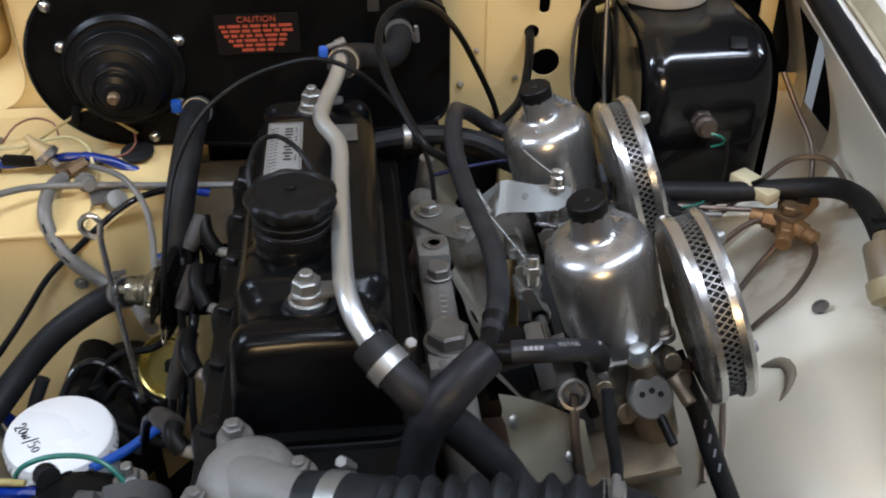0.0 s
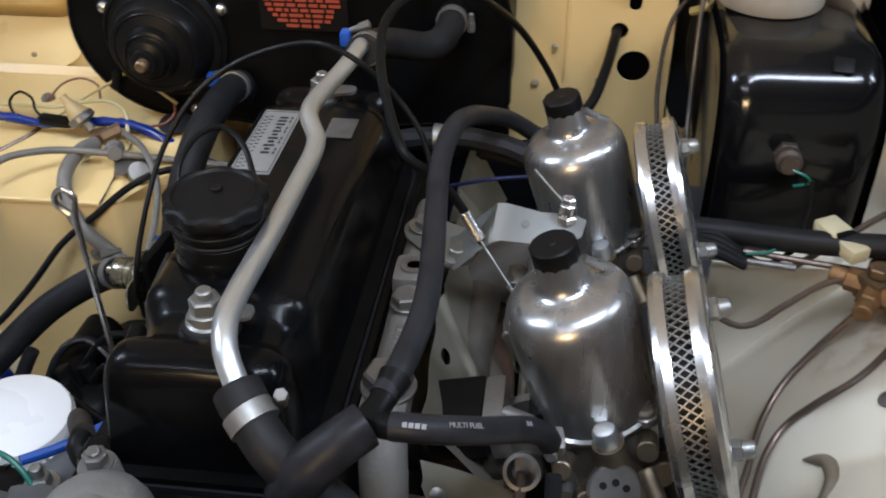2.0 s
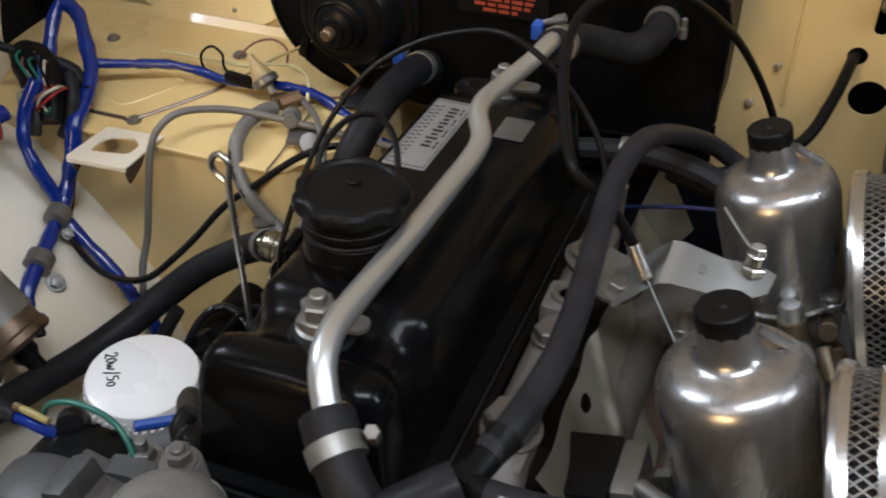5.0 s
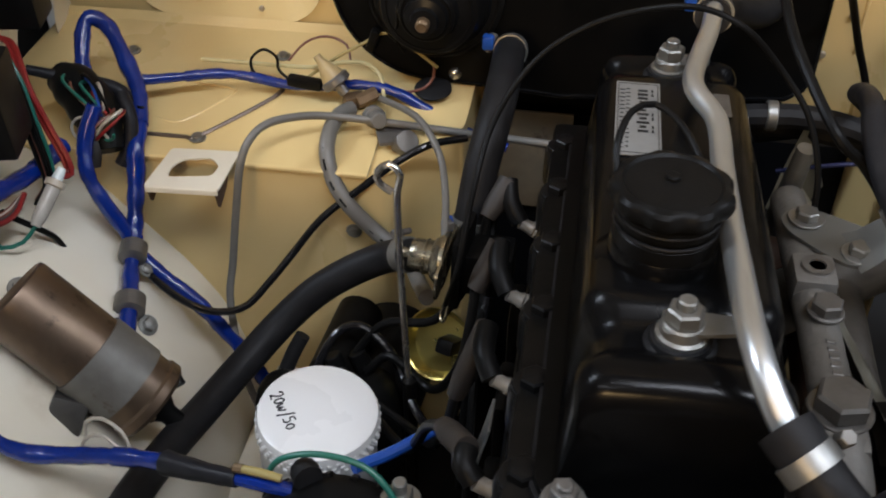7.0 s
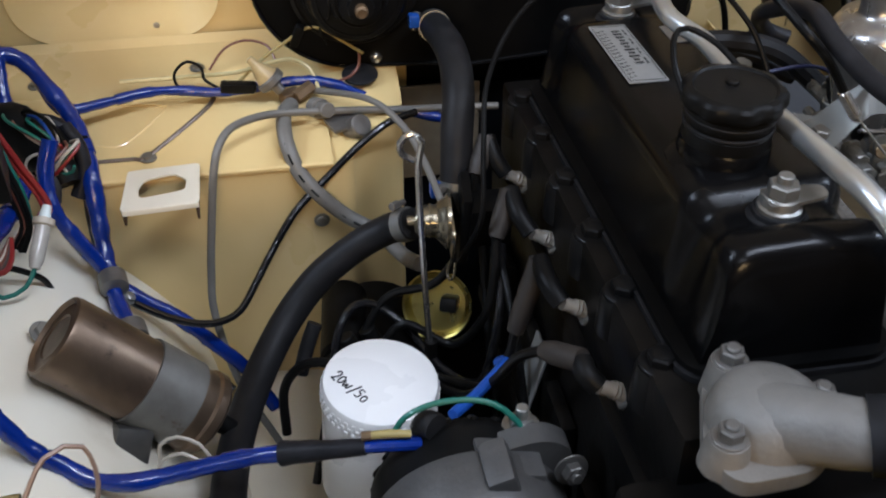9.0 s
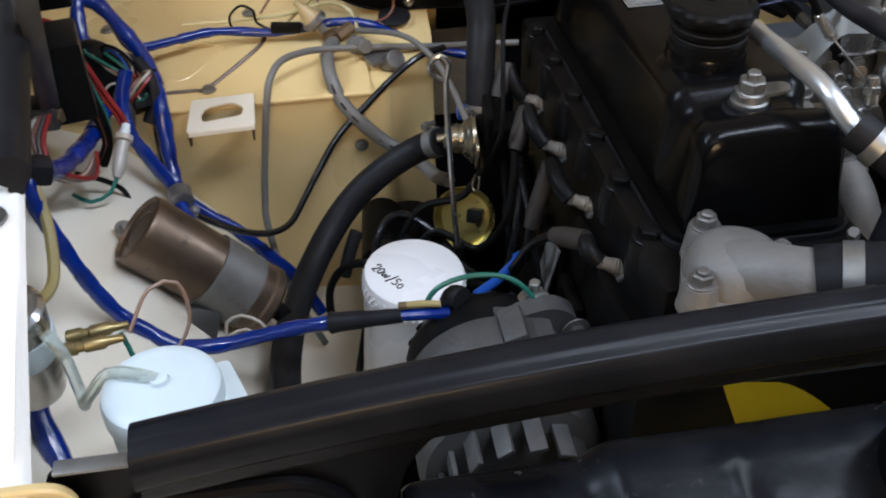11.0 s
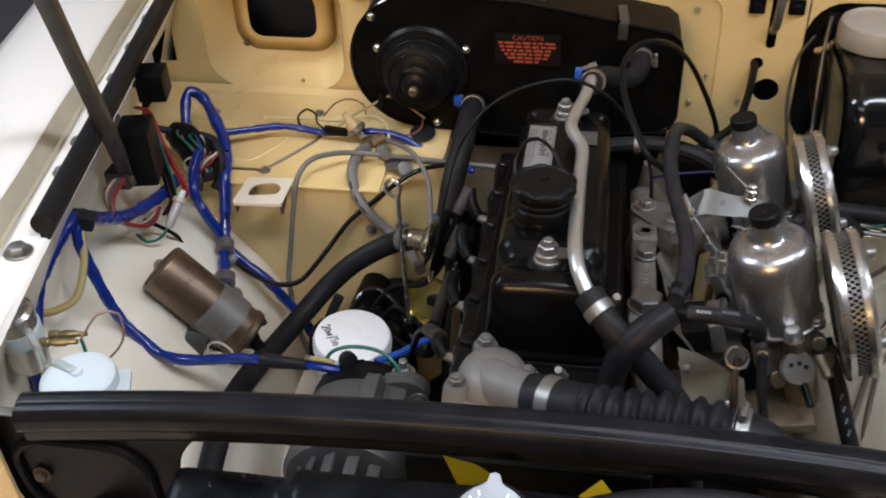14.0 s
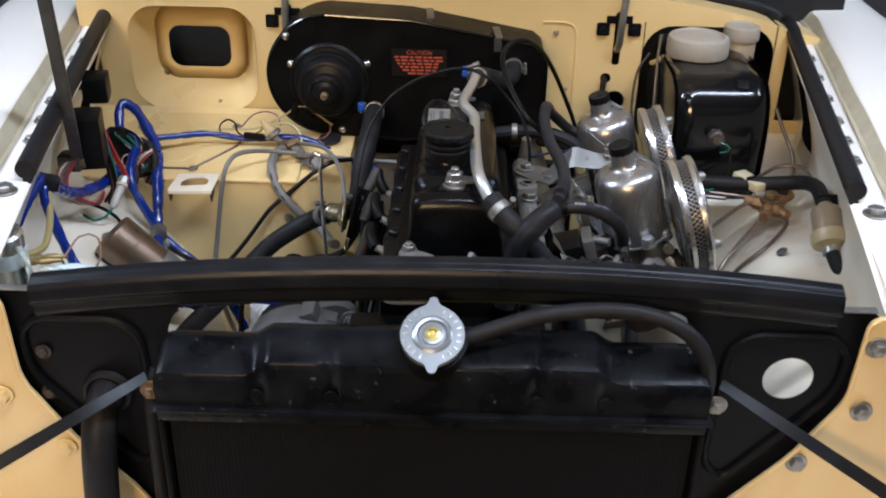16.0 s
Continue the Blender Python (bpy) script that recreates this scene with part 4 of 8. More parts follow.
for x, y, h in ((-0.0775, 0.4315, 0.020), (-0.0965, 0.385, 0.015), (-0.039, 0.404, 0.013)):
    b = lathe(bm_(), [(0.0132, -0.004), (0.0125, 0.002), (0.0108, h - 0.002), (0.0100, h), (0, h)], pose(x, y, 0.744), 20)
    part("boss", b, CAST_GREY, th)
    b = bm_()
    cyl(b, 0.0092, h, h + 0.0016, pose(x, y, 0.744), 18, 0.0004)
    hexa(b, 0.0068, h + 0.0016, h + 0.008, pose(x, y, 0.744, 0, 0, 20 + 90 * x))
    cyl(b, 0.0040, h + 0.0075, h + 0.0105, pose(x, y, 0.744), 12)
    part("nut", b, CAST, th, "dull nut and stud")

# corrugated top hose
th2 = thing("radiator_top_hose", (0.05, 0.34, 0.79), "black corrugated radiator top hose with clamps", "hose")
b = tube(bm_(), [(-0.034, 0.369, 0.7665), (-0.015, 0.361, 0.772), (0.010, 0.349, 0.779), (0.035, 0.339, 0.786), (0.06, 0.333, 0.792), (0.085, 0.326, 0.797), (0.108, 0.319, 0.800), (0.128, 0.314, 0.797), (0.146, 0.310, 0.785), (0.156, 0.308, 0.765)], lambda s, d: 0.0200 + (0.0028 * math.cos(2 * math.pi * d / 0.0125) - 0.001 if 0.050 < d < 0.162 else 0), 22, step=0.0016)
part("hose", b, RUBBER, th2)
clamp(th2, (-0.016, 0.3615, 0.7717), (0.88, -0.42, 0.2), 0.0202, 0.0115, (0.3, 0.8, 0.6))
clamp(th2, (0.119, 0.3165, 0.7990), (0.95, -0.25, -0.05), 0.0206, 0.011, (0.2, 0.0, 1))

# breather hose from the rear carburettor to the taped joint
th3 = thing("breather_hose", (0.08, 0.6, 0.80), "dark rubber breather hose arching between the carburettors and a taped joint", "hose")
b = tube(bm_(), [(0.150, 0.835, 0.735), (0.131, 0.841, 0.742), (0.113, 0.825, 0.762), (0.098, 0.787, 0.7865), (0.088, 0.735, 0.8140), (0.081, 0.690, 0.8295), (0.077, 0.650, 0.8270), (0.080, 0.600, 0.822), (0.086, 0.535, 0.827), (0.087, 0.495, 0.829), (0.083, 0.460, 0.829), (0.076, 0.436, 0.825)], 0.0070, 18)
part("hose", b, RUBBER_GREY, th3)
b = tube(bm_(), [(0.080, 0.448, 0.827), (0.075, 0.432, 0.824), (0.070, 0.419, 0.822)], lambda s, d: 0.0085 - 0.002 * math.sin(3.14 * s), 16)
part("tee_piece", b, PLASTIC, th3)
b = tube(bm_(), [(0.071, 0.418, 0.8245), (0.062, 0.411, 0.821), (0.050, 0.405, 0.812), (0.038, 0.401, 0.796), (0.031, 0.401, 0.772), (0.027, 0.400, 0.745), (0.024, 0.396, 0.72)], lambda s, d: 0.0108 + 0.0016 * math.exp(-((s - 0.30) / 0.22) ** 2), 20, wob=0.04)
part("taped_joint", b, TAPE, th3, "joint wrapped in black self-amalgamating tape")
b = tube(bm_(), [(0.073, 0.421, 0.822), (0.088, 0.413, 0.829)], 0.0062, 14)
part("side_stub", b, PLASTIC, th3)
b = tube(bm_(), [(0.084, 0.414, 0.829), (0.102, 0.414, 0.829), (0.124, 0.430, 0.814), (0.143, 0.456, 0.790), (0.153, 0.474, 0.769), (0.157, 0.484, 0.752)], 0.0069, 18)
sh = part("side_hose", b, RUBBER_GREY, th3)
def print_frame(p, d, n, r):
    """A frame for print on a hose: x along it, z out of its surface."""
    d = d.normalized()
    n = (n - d * n.dot(d)).normalized()
    m = Matrix((d, n.cross(d), n)).transposed().to_4x4()
    return Matrix.Translation(p + n * r) @ m
PD, PN = V(0.022, 0.013, -0.012), V(0.05, -0.50, 0.86)
writing("hose_print", "MULTI FUEL", 0.0036, print_frame(V(0.1135, 0.4205, 0.8235), PD, PN, 0.0071), PALE_INK, sh, "pale print on the hose")
pm = print_frame(V(0.0945, 0.4125, 0.8298), V(1, 0.05, -0.08), PN, 0.0070)
for k in range(4):
    part("print_bar", block(bm_(), 0.0022, 0.0024, 0.0003, pm @ pose(0.0029 * (k - 1.5), 0, 0), 0), PALE_INK, sh)
pm = print_frame(V(0.1400, 0.4515, 0.7945), V(0.019, 0.026, -0.026), PN, 0.0072)
for k in (-1, 1):
    part("print_bar", block(bm_(), 0.0020, 0.0024, 0.0003, pm @ pose(0.0016 * k, 0, 0), 0), PALE_INK, sh)
# ================= carburettors =================
CA = radians(16)
BRASS_CAST = mat("varnished_casting", (0.25, 0.20, 0.135), 0.42, 0.7, (0.12, 0.092, 0.062), 45, 0.8, 0.3, 220, 0, 0.12)
BORE = V(math.cos(CA), 0, math.sin(CA))
UP = V(-math.sin(CA), 0, math.cos(CA))


def carb_frame(top):
    """Origin at the top of the dashpot cap; x out of the engine along the bore, y backwards, z up the dashpot."""
    m = Matrix((BORE, V(0, 1, 0), UP)).transposed().to_4x4()
    return Matrix.Translation(top) @ m


def carburettor(top):
    o = thing("carburettor", top, "polished alloy side-draught carburettor with a tall dashpot", "carburettor", "pair of carburettors")
    m = carb_frame(top)
    b = lathe(bm_(), [(0.0375, -0.118), (0.0386, -0.117), (0.0386, -0.1150), (0.0362, -0.1140), (0.0366, -0.090), (0.0374, -0.060), (0.0375, -0.0500), (0.0371, -0.0450), (0.0361, -0.0405), (0.0344, -0.0368), (0.0319, -0.0338), (0.0285, -0.0316), (0.0245, -0.0302), (0.0208, -0.0293), (0.0180, -0.0284), (0.0157, -0.0269), (0.0142, -0.0245), (0.0135, -0.0205), (0.0131, -0.010)], m, 48)
    dash = part("dashpot", b, ALLOY, o, "polished alloy suction chamber", 0.9)
    b = bm_()
    tube(b, [m @ V(0.0135, 0.004, -0.0165), m @ V(0.0195, 0.007, -0.0240), m @ V(0.0265, 0.010, -0.0312)], 0.0026, 10)
    part("vent_web", b, ALLOY, dash)
    b = lathe(bm_(), [(0.0126, -0.012), (0.0134, -0.0105), (0.0134, -0.001), (0.0124, 0.0), (0.003, 0.0), (0.002, 0.001), (0.0, 0.001)], m, 12)
    part("damper_cap", b, PLASTIC, o, "black plastic damper cap")
    b = bm_()
    block(b, 0.050, 0.060, 0.038, m @ pose(0.000, 0, -0.137), 0.006)
    cyl(b, 0.028, -0.03, 0.03, m @ pose(0.0, 0, -0.140, 0, 90, 0), 28)
    plate(b, rounded([(-0.034, -0.020), (0.034, -0.020), (0.034, 0.020), (-0.034, 0.020)], 0.012), (), 0.006, m @ pose(-0.033, 0, -0.140, 0, 90, 90))
    lathe(b, [(0.018, -0.172), (0.018, -0.158), (0.022, -0.152)], m, 24)
    cyl(b, 0.008, -0.202, -0.170, m, 16)
    part("body", b, CAST, o, "cast alloy body")
    for a in (-35, 145):
        p = m @ V(0.036 * math.cos(radians(a)), 0.036 * math.sin(radians(a)), -0.1115)
        part("screw_lug", cyl(bm_(), 0.0078, -0.007, -0.0005, axis_matrix(p, UP), 18), ALLOY, dash)
        b = lathe(bm_(), [(0.0058, 0), (0.0058, 0.0018), (0.0045, 0.0034), (0, 0.004)], axis_matrix(p, UP), 16)
        block(b, 0.0012, 0.0095, 0.001, axis_matrix(p + UP * 0.0042, UP) @ pose(0, 0, 0, 0, 0, 40), 0)
        part("screw", b, ZINC, o)
    # float chamber in front of the body
    fm = m @ pose(0.0077, -0.0415, -0.1175)
    b = lathe(bm_(), [(0.010, -0.075), (0.015, -0.068), (0.0155, -0.030), (0.0150, -0.024), (0.0115, -0.014), (0.0098, -0.006), (0.0092, 0.006), (0.0, 0.0065)], fm, 28)
    fb = part("float_chamber", b, BRASS_CAST, o, "brownish cast float chamber")
    b = lathe(bm_(), [(0.0070, 0.006), (0.0076, 0.008), (0.0074, 0.014), (0.0060, 0.0168), (0.0, 0.0175)], fm, 20)
    part("float_cap_bolt", b, PIPE_ZINC, fb)
    for a in (70, 190, 310):
        b = cyl(bm_(), 0.0034, -0.024, -0.019, fm @ pose(0.0128 * math.cos(radians(a)), 0.0128 * math.sin(radians(a)), 0), 12)
        part("cover_screw", b, ZINC, fb)
    b = cyl(bm_(), 0.005, 0, 0.022, axis_matrix(fm @ V(0.018, -0.006, -0.012), (0.4, -0.75, -0.5)), 14)
    part("fuel_stub", b, BRASS_CAST, fb)
    am = axis_matrix(m @ V(0.0055, -0.050, -0.139), (0.05, -0.8, 0.6))
    b = lathe(bm_(), [(0.0125, 0.0), (0.0155, 0.002), (0.0155, 0.009), (0.0140, 0.0105), (0.0, 0.0108)], am, 24)
    mc = part("mixture_cover", b, CAST, o, "round alloy cover with three black discs as holes")
    # black discs on the face give the dark of the holes
    for dx, dy in ((-0.0070, 0.003), (0.0, 0.005), (0.0060, 0.002)):
        b = lathe(bm_(), [(0.0022, 0.0108), (0.0022, 0.0112), (0.0, 0.0112)], am @ pose(dx, dy, 0), 12)
        part("hole_disc", b, DARK, mc, "black disc standing in for a hole")
    b = cyl(bm_(), 0.0035, 0, 0.026, axis_matrix(m @ V(0.009, -0.060, -0.144), (0.25, -0.75, -0.45)), 12)
    part("jet_link", b, PLASTIC, o)
    for k, (dx, dy, dz, r) in enumerate(((-0.020, -0.040, -0.128, 0.006), (0.028, -0.036, -0.124, 0.0065), (-0.012, -0.046, -0.150, 0.008), (0.030, -0.030, -0.150, 0.008))):
        b = cyl(bm_(), r, -0.010, 0.008, axis_matrix(m @ V(dx, dy, dz), (0.2 * (k - 1.5), -1, 0.4)), 14)
        part("casting_boss", b, BRASS_CAST, o)
    # throttle spindle with lever and spring
    b = tube(bm_(), [m @ V(-0.022, -0.052, -0.140), m @ V(-0.022, 0.052, -0.140)], 0.004, 10, smooth=False)
    part("throttle_spindle", b, ZINC, o)
    for sgn in (-1, 1):
        b = plate(bm_(), rounded([(-0.007, -0.008), (0.007, -0.008), (0.006, 0.028), (-0.004, 0.030)], 0.004), (), 0.002, m @ pose(-0.022, sgn * 0.044, -0.140, 90, 0, 0))
        part("throttle_lever", b, ZINC, o)
    pts = []
    for k in range(70):
        a = k * 0.75
        pts.append(m @ V(-0.030 + 0.005 * math.cos(a), 0.030 + k * 0.0004, -0.118 + 0.005 * math.sin(a)))
    b = tube(bm_(), pts, 0.0007, 5, smooth=False)
    part("return_spring", b, ZINC, o)
    return o


CARB1, CARB2 = V(0.151, 0.538, 0.848), V(0.151, 0.731, 0.835)
carburettor(CARB1)
carburettor(CARB2)


def air_filter(centre, bolts):
    """A pancake filter: two chromed plates with expanded metal between them."""
    m = Matrix((V(0, 1, 0), UP, BORE)).transposed().to_4x4()
    m = Matrix.Translation(centre) @ m
    R, T = 0.0645, 0.021
    o = thing("air_filter", centre, "round chromed pancake air filter with expanded metal mesh", "air filter", "pair of air filters")
    for nm, z, s in (("inner_plate", -T / 2, -1), ("outer_plate", T / 2, 1)):
        b = lathe(bm_(), [(0.0, z + s * 0.0035), (R * 0.86, z + s * 0.0035), (R * 0.93, z + s * 0.0045), (R + 0.001, z + s * 0.0030), (R + 0.0022, z), (R + 0.001, z - s * 0.0048), (R - 0.0006, z - s * 0.0048), (R - 0.0006, z)], m, 64)
        part(nm, b, CHROME, o, "chromed pressed plate")
    # expanded metal: lozenge strands on the drum
    b = bm_()
    n, rowsz = 74, 4
    h = (T - 0.007) / rowsz
    def P(i, j):
        a = 2 * math.pi * i / (2 * n)
        z = -T / 2 + 0.0035 + h * j
        return V(math.cos(a), math.sin(a), z)
    for j in range(rowsz):
        for i in range(2 * n):
            if (i + j) % 2:
                continue
            for d in (1, -1):
                p, q = P(i, j), P(i + d, j + 1)
                wv = 0.00055
                quad = []
                for c, off in ((p, -1), (p, 1), (q, 1), (q, -1)):
                    quad.append(V(c.x * (R - 0.0015), c.y * (R - 0.0015), c.z + off * wv))
                inner = [V(c.x * 0.978, c.y * 0.978, c.z) for c in quad]
                vo = [b.verts.new(m @ c) for c in quad]
                vi = [b.verts.new(m @ c) for c in inner]
                b.faces.new(vo)
                for k in range(4):
                    b.faces.new((vo[k], vi[k], vi[(k + 1) % 4], vo[(k + 1) % 4]))
    me = bpy.data.meshes.new("mesh_band")
    b.to_mesh(me)
    b.free()
    me.materials.append(ZINC)
    ob = new("mesh_band", me)
    ob.parent = o
    ob.matrix_parent_inverse = Matrix.Translation(-Vector(centre))
    tagged(ob, "bright expanded metal mesh band")
    b = lathe(bm_(), [(R - 0.008, -T / 2 + 0.001), (R - 0.008, T / 2 - 0.001)], m, 48)
    part("filter_element", b, RUBBER, o, "dark filter foam inside")
    for (a, bb) in bolts:
        p = m @ V(a, bb, T / 2 + 0.003)
        b = bm_()
        am = axis_matrix(p, BORE)
        cyl(b, 0.0085, 0, 0.0015, am, 18, 0.0004)
        hexa(b, 0.0066, 0.0015, 0.007, am)
        lathe(b, [(0.0056, 0.007), (0.0054, 0.0110), (0.004, 0.0135), (0.0, 0.0146)], am, 16)
        part("dome_nut", b, ZINC, o)
    return o


air_filter(V(0.233, 0.511, 0.775), [(0.029, 0.030), (-0.017, -0.033)])
air_filter(V(0.233, 0.704, 0.762), [(0.020, 0.038), (0.010, -0.046)])

# inlet manifold, heat shield and the water rail beside the head
im = thing("inlet_manifold", (0.085, 0.62, 0.68), "cast alloy inlet manifold between head and carburettors", "manifold")
for y in (0.538, 0.731):
    b = tube(bm_(), [(0.045, y + (0.6345 - y) * 0.35, 0.655), (0.09, y + (0.6345 - y) * 0.15, 0.672), (0.130, y, 0.690), (0.158, y, 0.703)], 0.022, 18)
    part("runner", b, DARK_CAST, im)
part("balance_tube", tube(bm_(), [(0.10, 0.545, 0.675), (0.098, 0.62, 0.672), (0.10, 0.725, 0.675)], 0.016, 16), DARK_CAST, im)
def shield(u, v):
    y = 0.500 + 0.300 * u
    edge = V(0.0815 - 0.006 * min(1, u * 1.7) + 0.0012 * math.sin(u * 23), y, 0.7435 - 0.032 * min(1, u * 1.75))
    fall = V(0.050, 0.004, -0.074)
    crease = 0.0045 * math.exp(-((u * 2.2 + v * 0.75 - 1.12) / 0.07) ** 2)
    return edge + fall * v + V(0.8, 0, 0.6) * (crease + 0.0022 * math.sin(3.0 * v + 11 * u))
def shield_hole(u, v):
    y = 0.500 + 0.300 * u
    if v > 0.35 + 1.2 * max(0.0, 0.668 - y) / 0.07 and 0.60 < y < 0.73:
        return True
    return ((y - 0.588) / 0.0085) ** 2 + ((v - 0.17) / 0.062) ** 2 < 1
b = grid(bm_(), shield, 240, 110, None, shield_hole)
bmesh.ops.solidify(b, geom=b.faces[:], thickness=0.0016)
hs = thing("heat_shield", (0.10, 0.63, 0.70), "dull alloy heat shield under the carburettors with a hole", "heat shield")
part("sheet", b, SHEET_ALLOY, hs)
FA, FB = V(0.080, 0.829, 0.735), V(0.110, 0.850, 0.668)
b = bm_()
fin = [FA, FA + V(0.006, 0.002, -0.004), FB, FB + V(-0.02, -0.02, -0.02), V(0.062, 0.815, 0.665), V(0.070, 0.822, 0.70)]
vs = [b.verts.new(p) for p in fin]
b.faces.new(vs)
bmesh.ops.solidify(b, geom=b.faces[:], thickness=0.0016)
part("upright_fin", b, SHEET_ALLOY, hs)
ex = thing("exhaust_manifold", (0.085, 0.62, 0.58), "brown cast iron exhaust manifold", "manifold")
b = bm_()
tube(b, [(0.05, 0.49, 0.66), (0.085, 0.50, 0.645), (0.105, 0.53, 0.60), (0.11, 0.58, 0.54), (0.112, 0.62, 0.40)], 0.021, 16)
tube(b, [(0.05, 0.77, 0.655), (0.085, 0.76, 0.64), (0.105, 0.72, 0.60), (0.11, 0.66, 0.54), (0.112, 0.63, 0.40)], 0.021, 16)
part("branch", b, RUST, ex)
# thick spacers and front shield bracket
for y in (0.538, 0.731):
    b = block(bm_(), 0.010, 0.075, 0.048, axis_matrix((0.158, y, 0.706), BORE) @ pose(0, 0, 0, 0, 90, 0), 0.004)
    solo("carburettor_spacer", b, PLASTIC, "black insulating spacer block behind a carburettor", "spacer", "carburettor spacers")
wr = thing("water_rail", (0.055, 0.60, 0.735), "cast alloy water rail with large hexagon plugs", "water pipe")
b = tube(bm_(), [(0.058, 0.735, 0.729), (0.058, 0.66, 0.734), (0.059, 0.59, 0.737), (0.059, 0.53, 0.738)], 0.0118, 18)
block(b, 0.026, 0.030, 0.022, pose(0.059, 0.634, 0.741), 0.005)
block(b, 0.030, 0.040, 0.018, pose(0.059, 0.520, 0.734), 0.006)
part("rail", b, CAST_GREY, wr)
bb = bm_()
for k in range(5):
    block(bb, 0.0060, 0.0034, 0.0012, pose(0.0605, 0.548 + 0.0062 * k, 0.7492, -3, 0, 0), 0.0004, 1)
part("cast_mark", bb, CAST, wr, "raised cast marks")
for y, r, z in ((0.634, 0.0085, 0.750), (0.596, 0.0092, 0.749), (0.527, 0.0150, 0.742)):
    b = bm_()
    cyl(b, r * 1.15, 0, 0.003, pose(0.060, y, z), 20)
    if y == 0.634:
        lathe(b, [(r * 1.1, 0.003), (r * 1.1, 0.004), (r * 0.6, 0.004), (r * 0.5, 0.001), (0, 0.001)], pose(0.060, y, z), 20)
    else:
        hexa(b, r, 0.003, 0.003 + r * 0.75, pose(0.060, y, z, 0, 0, 14))
    part("plug", b, CAST, wr, "large plated hexagon plug")
b = tube(bm_(), [(0.060, 0.512, 0.733), (0.062, 0.490, 0.722), (0.066, 0.47, 0.69), (0.07, 0.46, 0.64)], 0.0145, 18)
part("lower_elbow", b, CAST_GREY, wr)
# head side pipe/fittings behind the rail
b = tube(bm_(), [(0.058, 0.755, 0.690), (0.060, 0.752, 0.715), (0.062, 0.748, 0.742), (0.064, 0.745, 0.765)], lambda s, d: 0.009 - 0.0025 * s, 14)
solo("manifold_adapter", b, ZINC, "plated adapter pipe on the manifold", "fitting")
b = bm_()
bolt_head(b, (0.060, 0.69, 0.735), (0, 0, 1), 0.008, 0.007)
solo("manifold_nut", b, ZINC, "plated nut on the manifold", "nut")

# throttle cable bracket
tb = thing("throttle_bracket", (0.10, 0.69, 0.74), "plated steel throttle cable bracket bolted to the manifold", "bracket")
b = plate(bm_(), rounded([(-0.016, 0.002), (-0.008, 0.014), (0.008, 0.013), (0.038, -0.004), (0.042, -0.024), (0.036, -0.040), (0.022, -0.044), (0.008, -0.034), (-0.012, -0.012)], 0.009), [], 0.0025, pose(0.060, 0.685, 0.7485, 0, -2, 0))
part("foot_plate", b, BRACKET_ZINC, tb)
STRAP = [(V(0.086, 0.636, 0.7487), V(0.080, 0.674, 0.7492)), (V(0.091, 0.637, 0.7525), V(0.087, 0.671, 0.755)), (V(0.102, 0.639, 0.764), V(0.102, 0.663, 0.777)), (V(0.111, 0.640, 0.772), V(0.114, 0.657, 0.792)),
         (V(0.117, 0.641, 0.773), V(0.120, 0.657, 0.7925)), (V(0.142, 0.645, 0.769), V(0.144, 0.661, 0.784)), (V(0.160, 0.648, 0.768), V(0.164, 0.670, 0.778)), (V(0.171, 0.655, 0.770), V(0.174, 0.668, 0.775))]
def strap(u, v):
    k = u * (len(STRAP) - 1)
    i = min(int(k), len(STRAP) - 2)
    a, c = STRAP[i][0].lerp(STRAP[i][1], v), STRAP[i + 1][0].lerp(STRAP[i + 1][1], v)
    return a.lerp(c, k - i)
b = grid(bm_(), strap, 28, 4)
bmesh.ops.solidify(b, geom=b.faces[:], thickness=0.0022)
part("arm", b, BRACKET_ZINC, tb)
part("bolt", bolt_head(bm_(), (0.060, 0.686, 0.7490), (0, 0, 1), 0.0074, 0.006), ZINC, tb)
part("bolt", bolt_head(bm_(), (0.088, 0.654, 0.7490), (0, 0, 1), 0.0074, 0.006), ZINC, tb)
part("weld_mark", lathe(bm_(), [(0.0028, 0), (0.0028, 0.0012), (0.0, 0.0012)], axis_matrix((0.133, 0.6525, 0.7795), (0.2, -0.70, 0.7)), 12), STRUT, tb, "small dark rivet")
TR = axis_matrix((0.160, 0.664, 0.775), (0.05, 0.1, 1))
b = cyl(bm_(), 0.0044, -0.016, 0.018, TR, 14)
hexa(b, 0.0072, 0.001, 0.006, TR)
cyl(b, 0.0062, 0.007, 0.0145, TR, 14)
hexa(b, 0.0050, 0.0145, 0.0190, TR)
part("cable_trunnion", b, CHROME, tb)
pts = [TR @ V(0.0038 * math.cos(k * 0.8), 0.0038 * math.sin(k * 0.8), -0.006 - 0.00042 * k) for k in range(60)]
part("trunnion_spring", tube(bm_(), pts, 0.0007, 5, smooth=False), ZINC, tb)
b = cyl(bm_(), 0.0045, 0, 0.022, axis_matrix((0.092, 0.650, 0.788), (0.52, -0.32, -0.78)), 14)
part("cable_ferrule", b, CHROME, tb)
part("bare_cable", tube(bm_(), [(0.137, 0.689, 0.800), (0.148, 0.677, 0.794), (0.161, 0.664, 0.788)], 0.0009, 6), ZINC, tb, "bare steel control cable")
b = tube(bm_(), [(0.103, 0.643, 0.772), (0.120, 0.631, 0.752), (0.134, 0.622, 0.735)], 0.0008, 6)
part("bare_cable", b, ZINC, tb, "bare steel control cable")
b = bm_()
cyl(b, 0.0055, -0.012, 0.012, axis_matrix((0.136, 0.618, 0.732), (0, 0.3, 1)), 14)
hexa(b, 0.0075, -0.003, 0.004, axis_matrix((0.136, 0.618, 0.732), (0, 0.3, 1)))
part("link_joint", b, CHROME, tb)
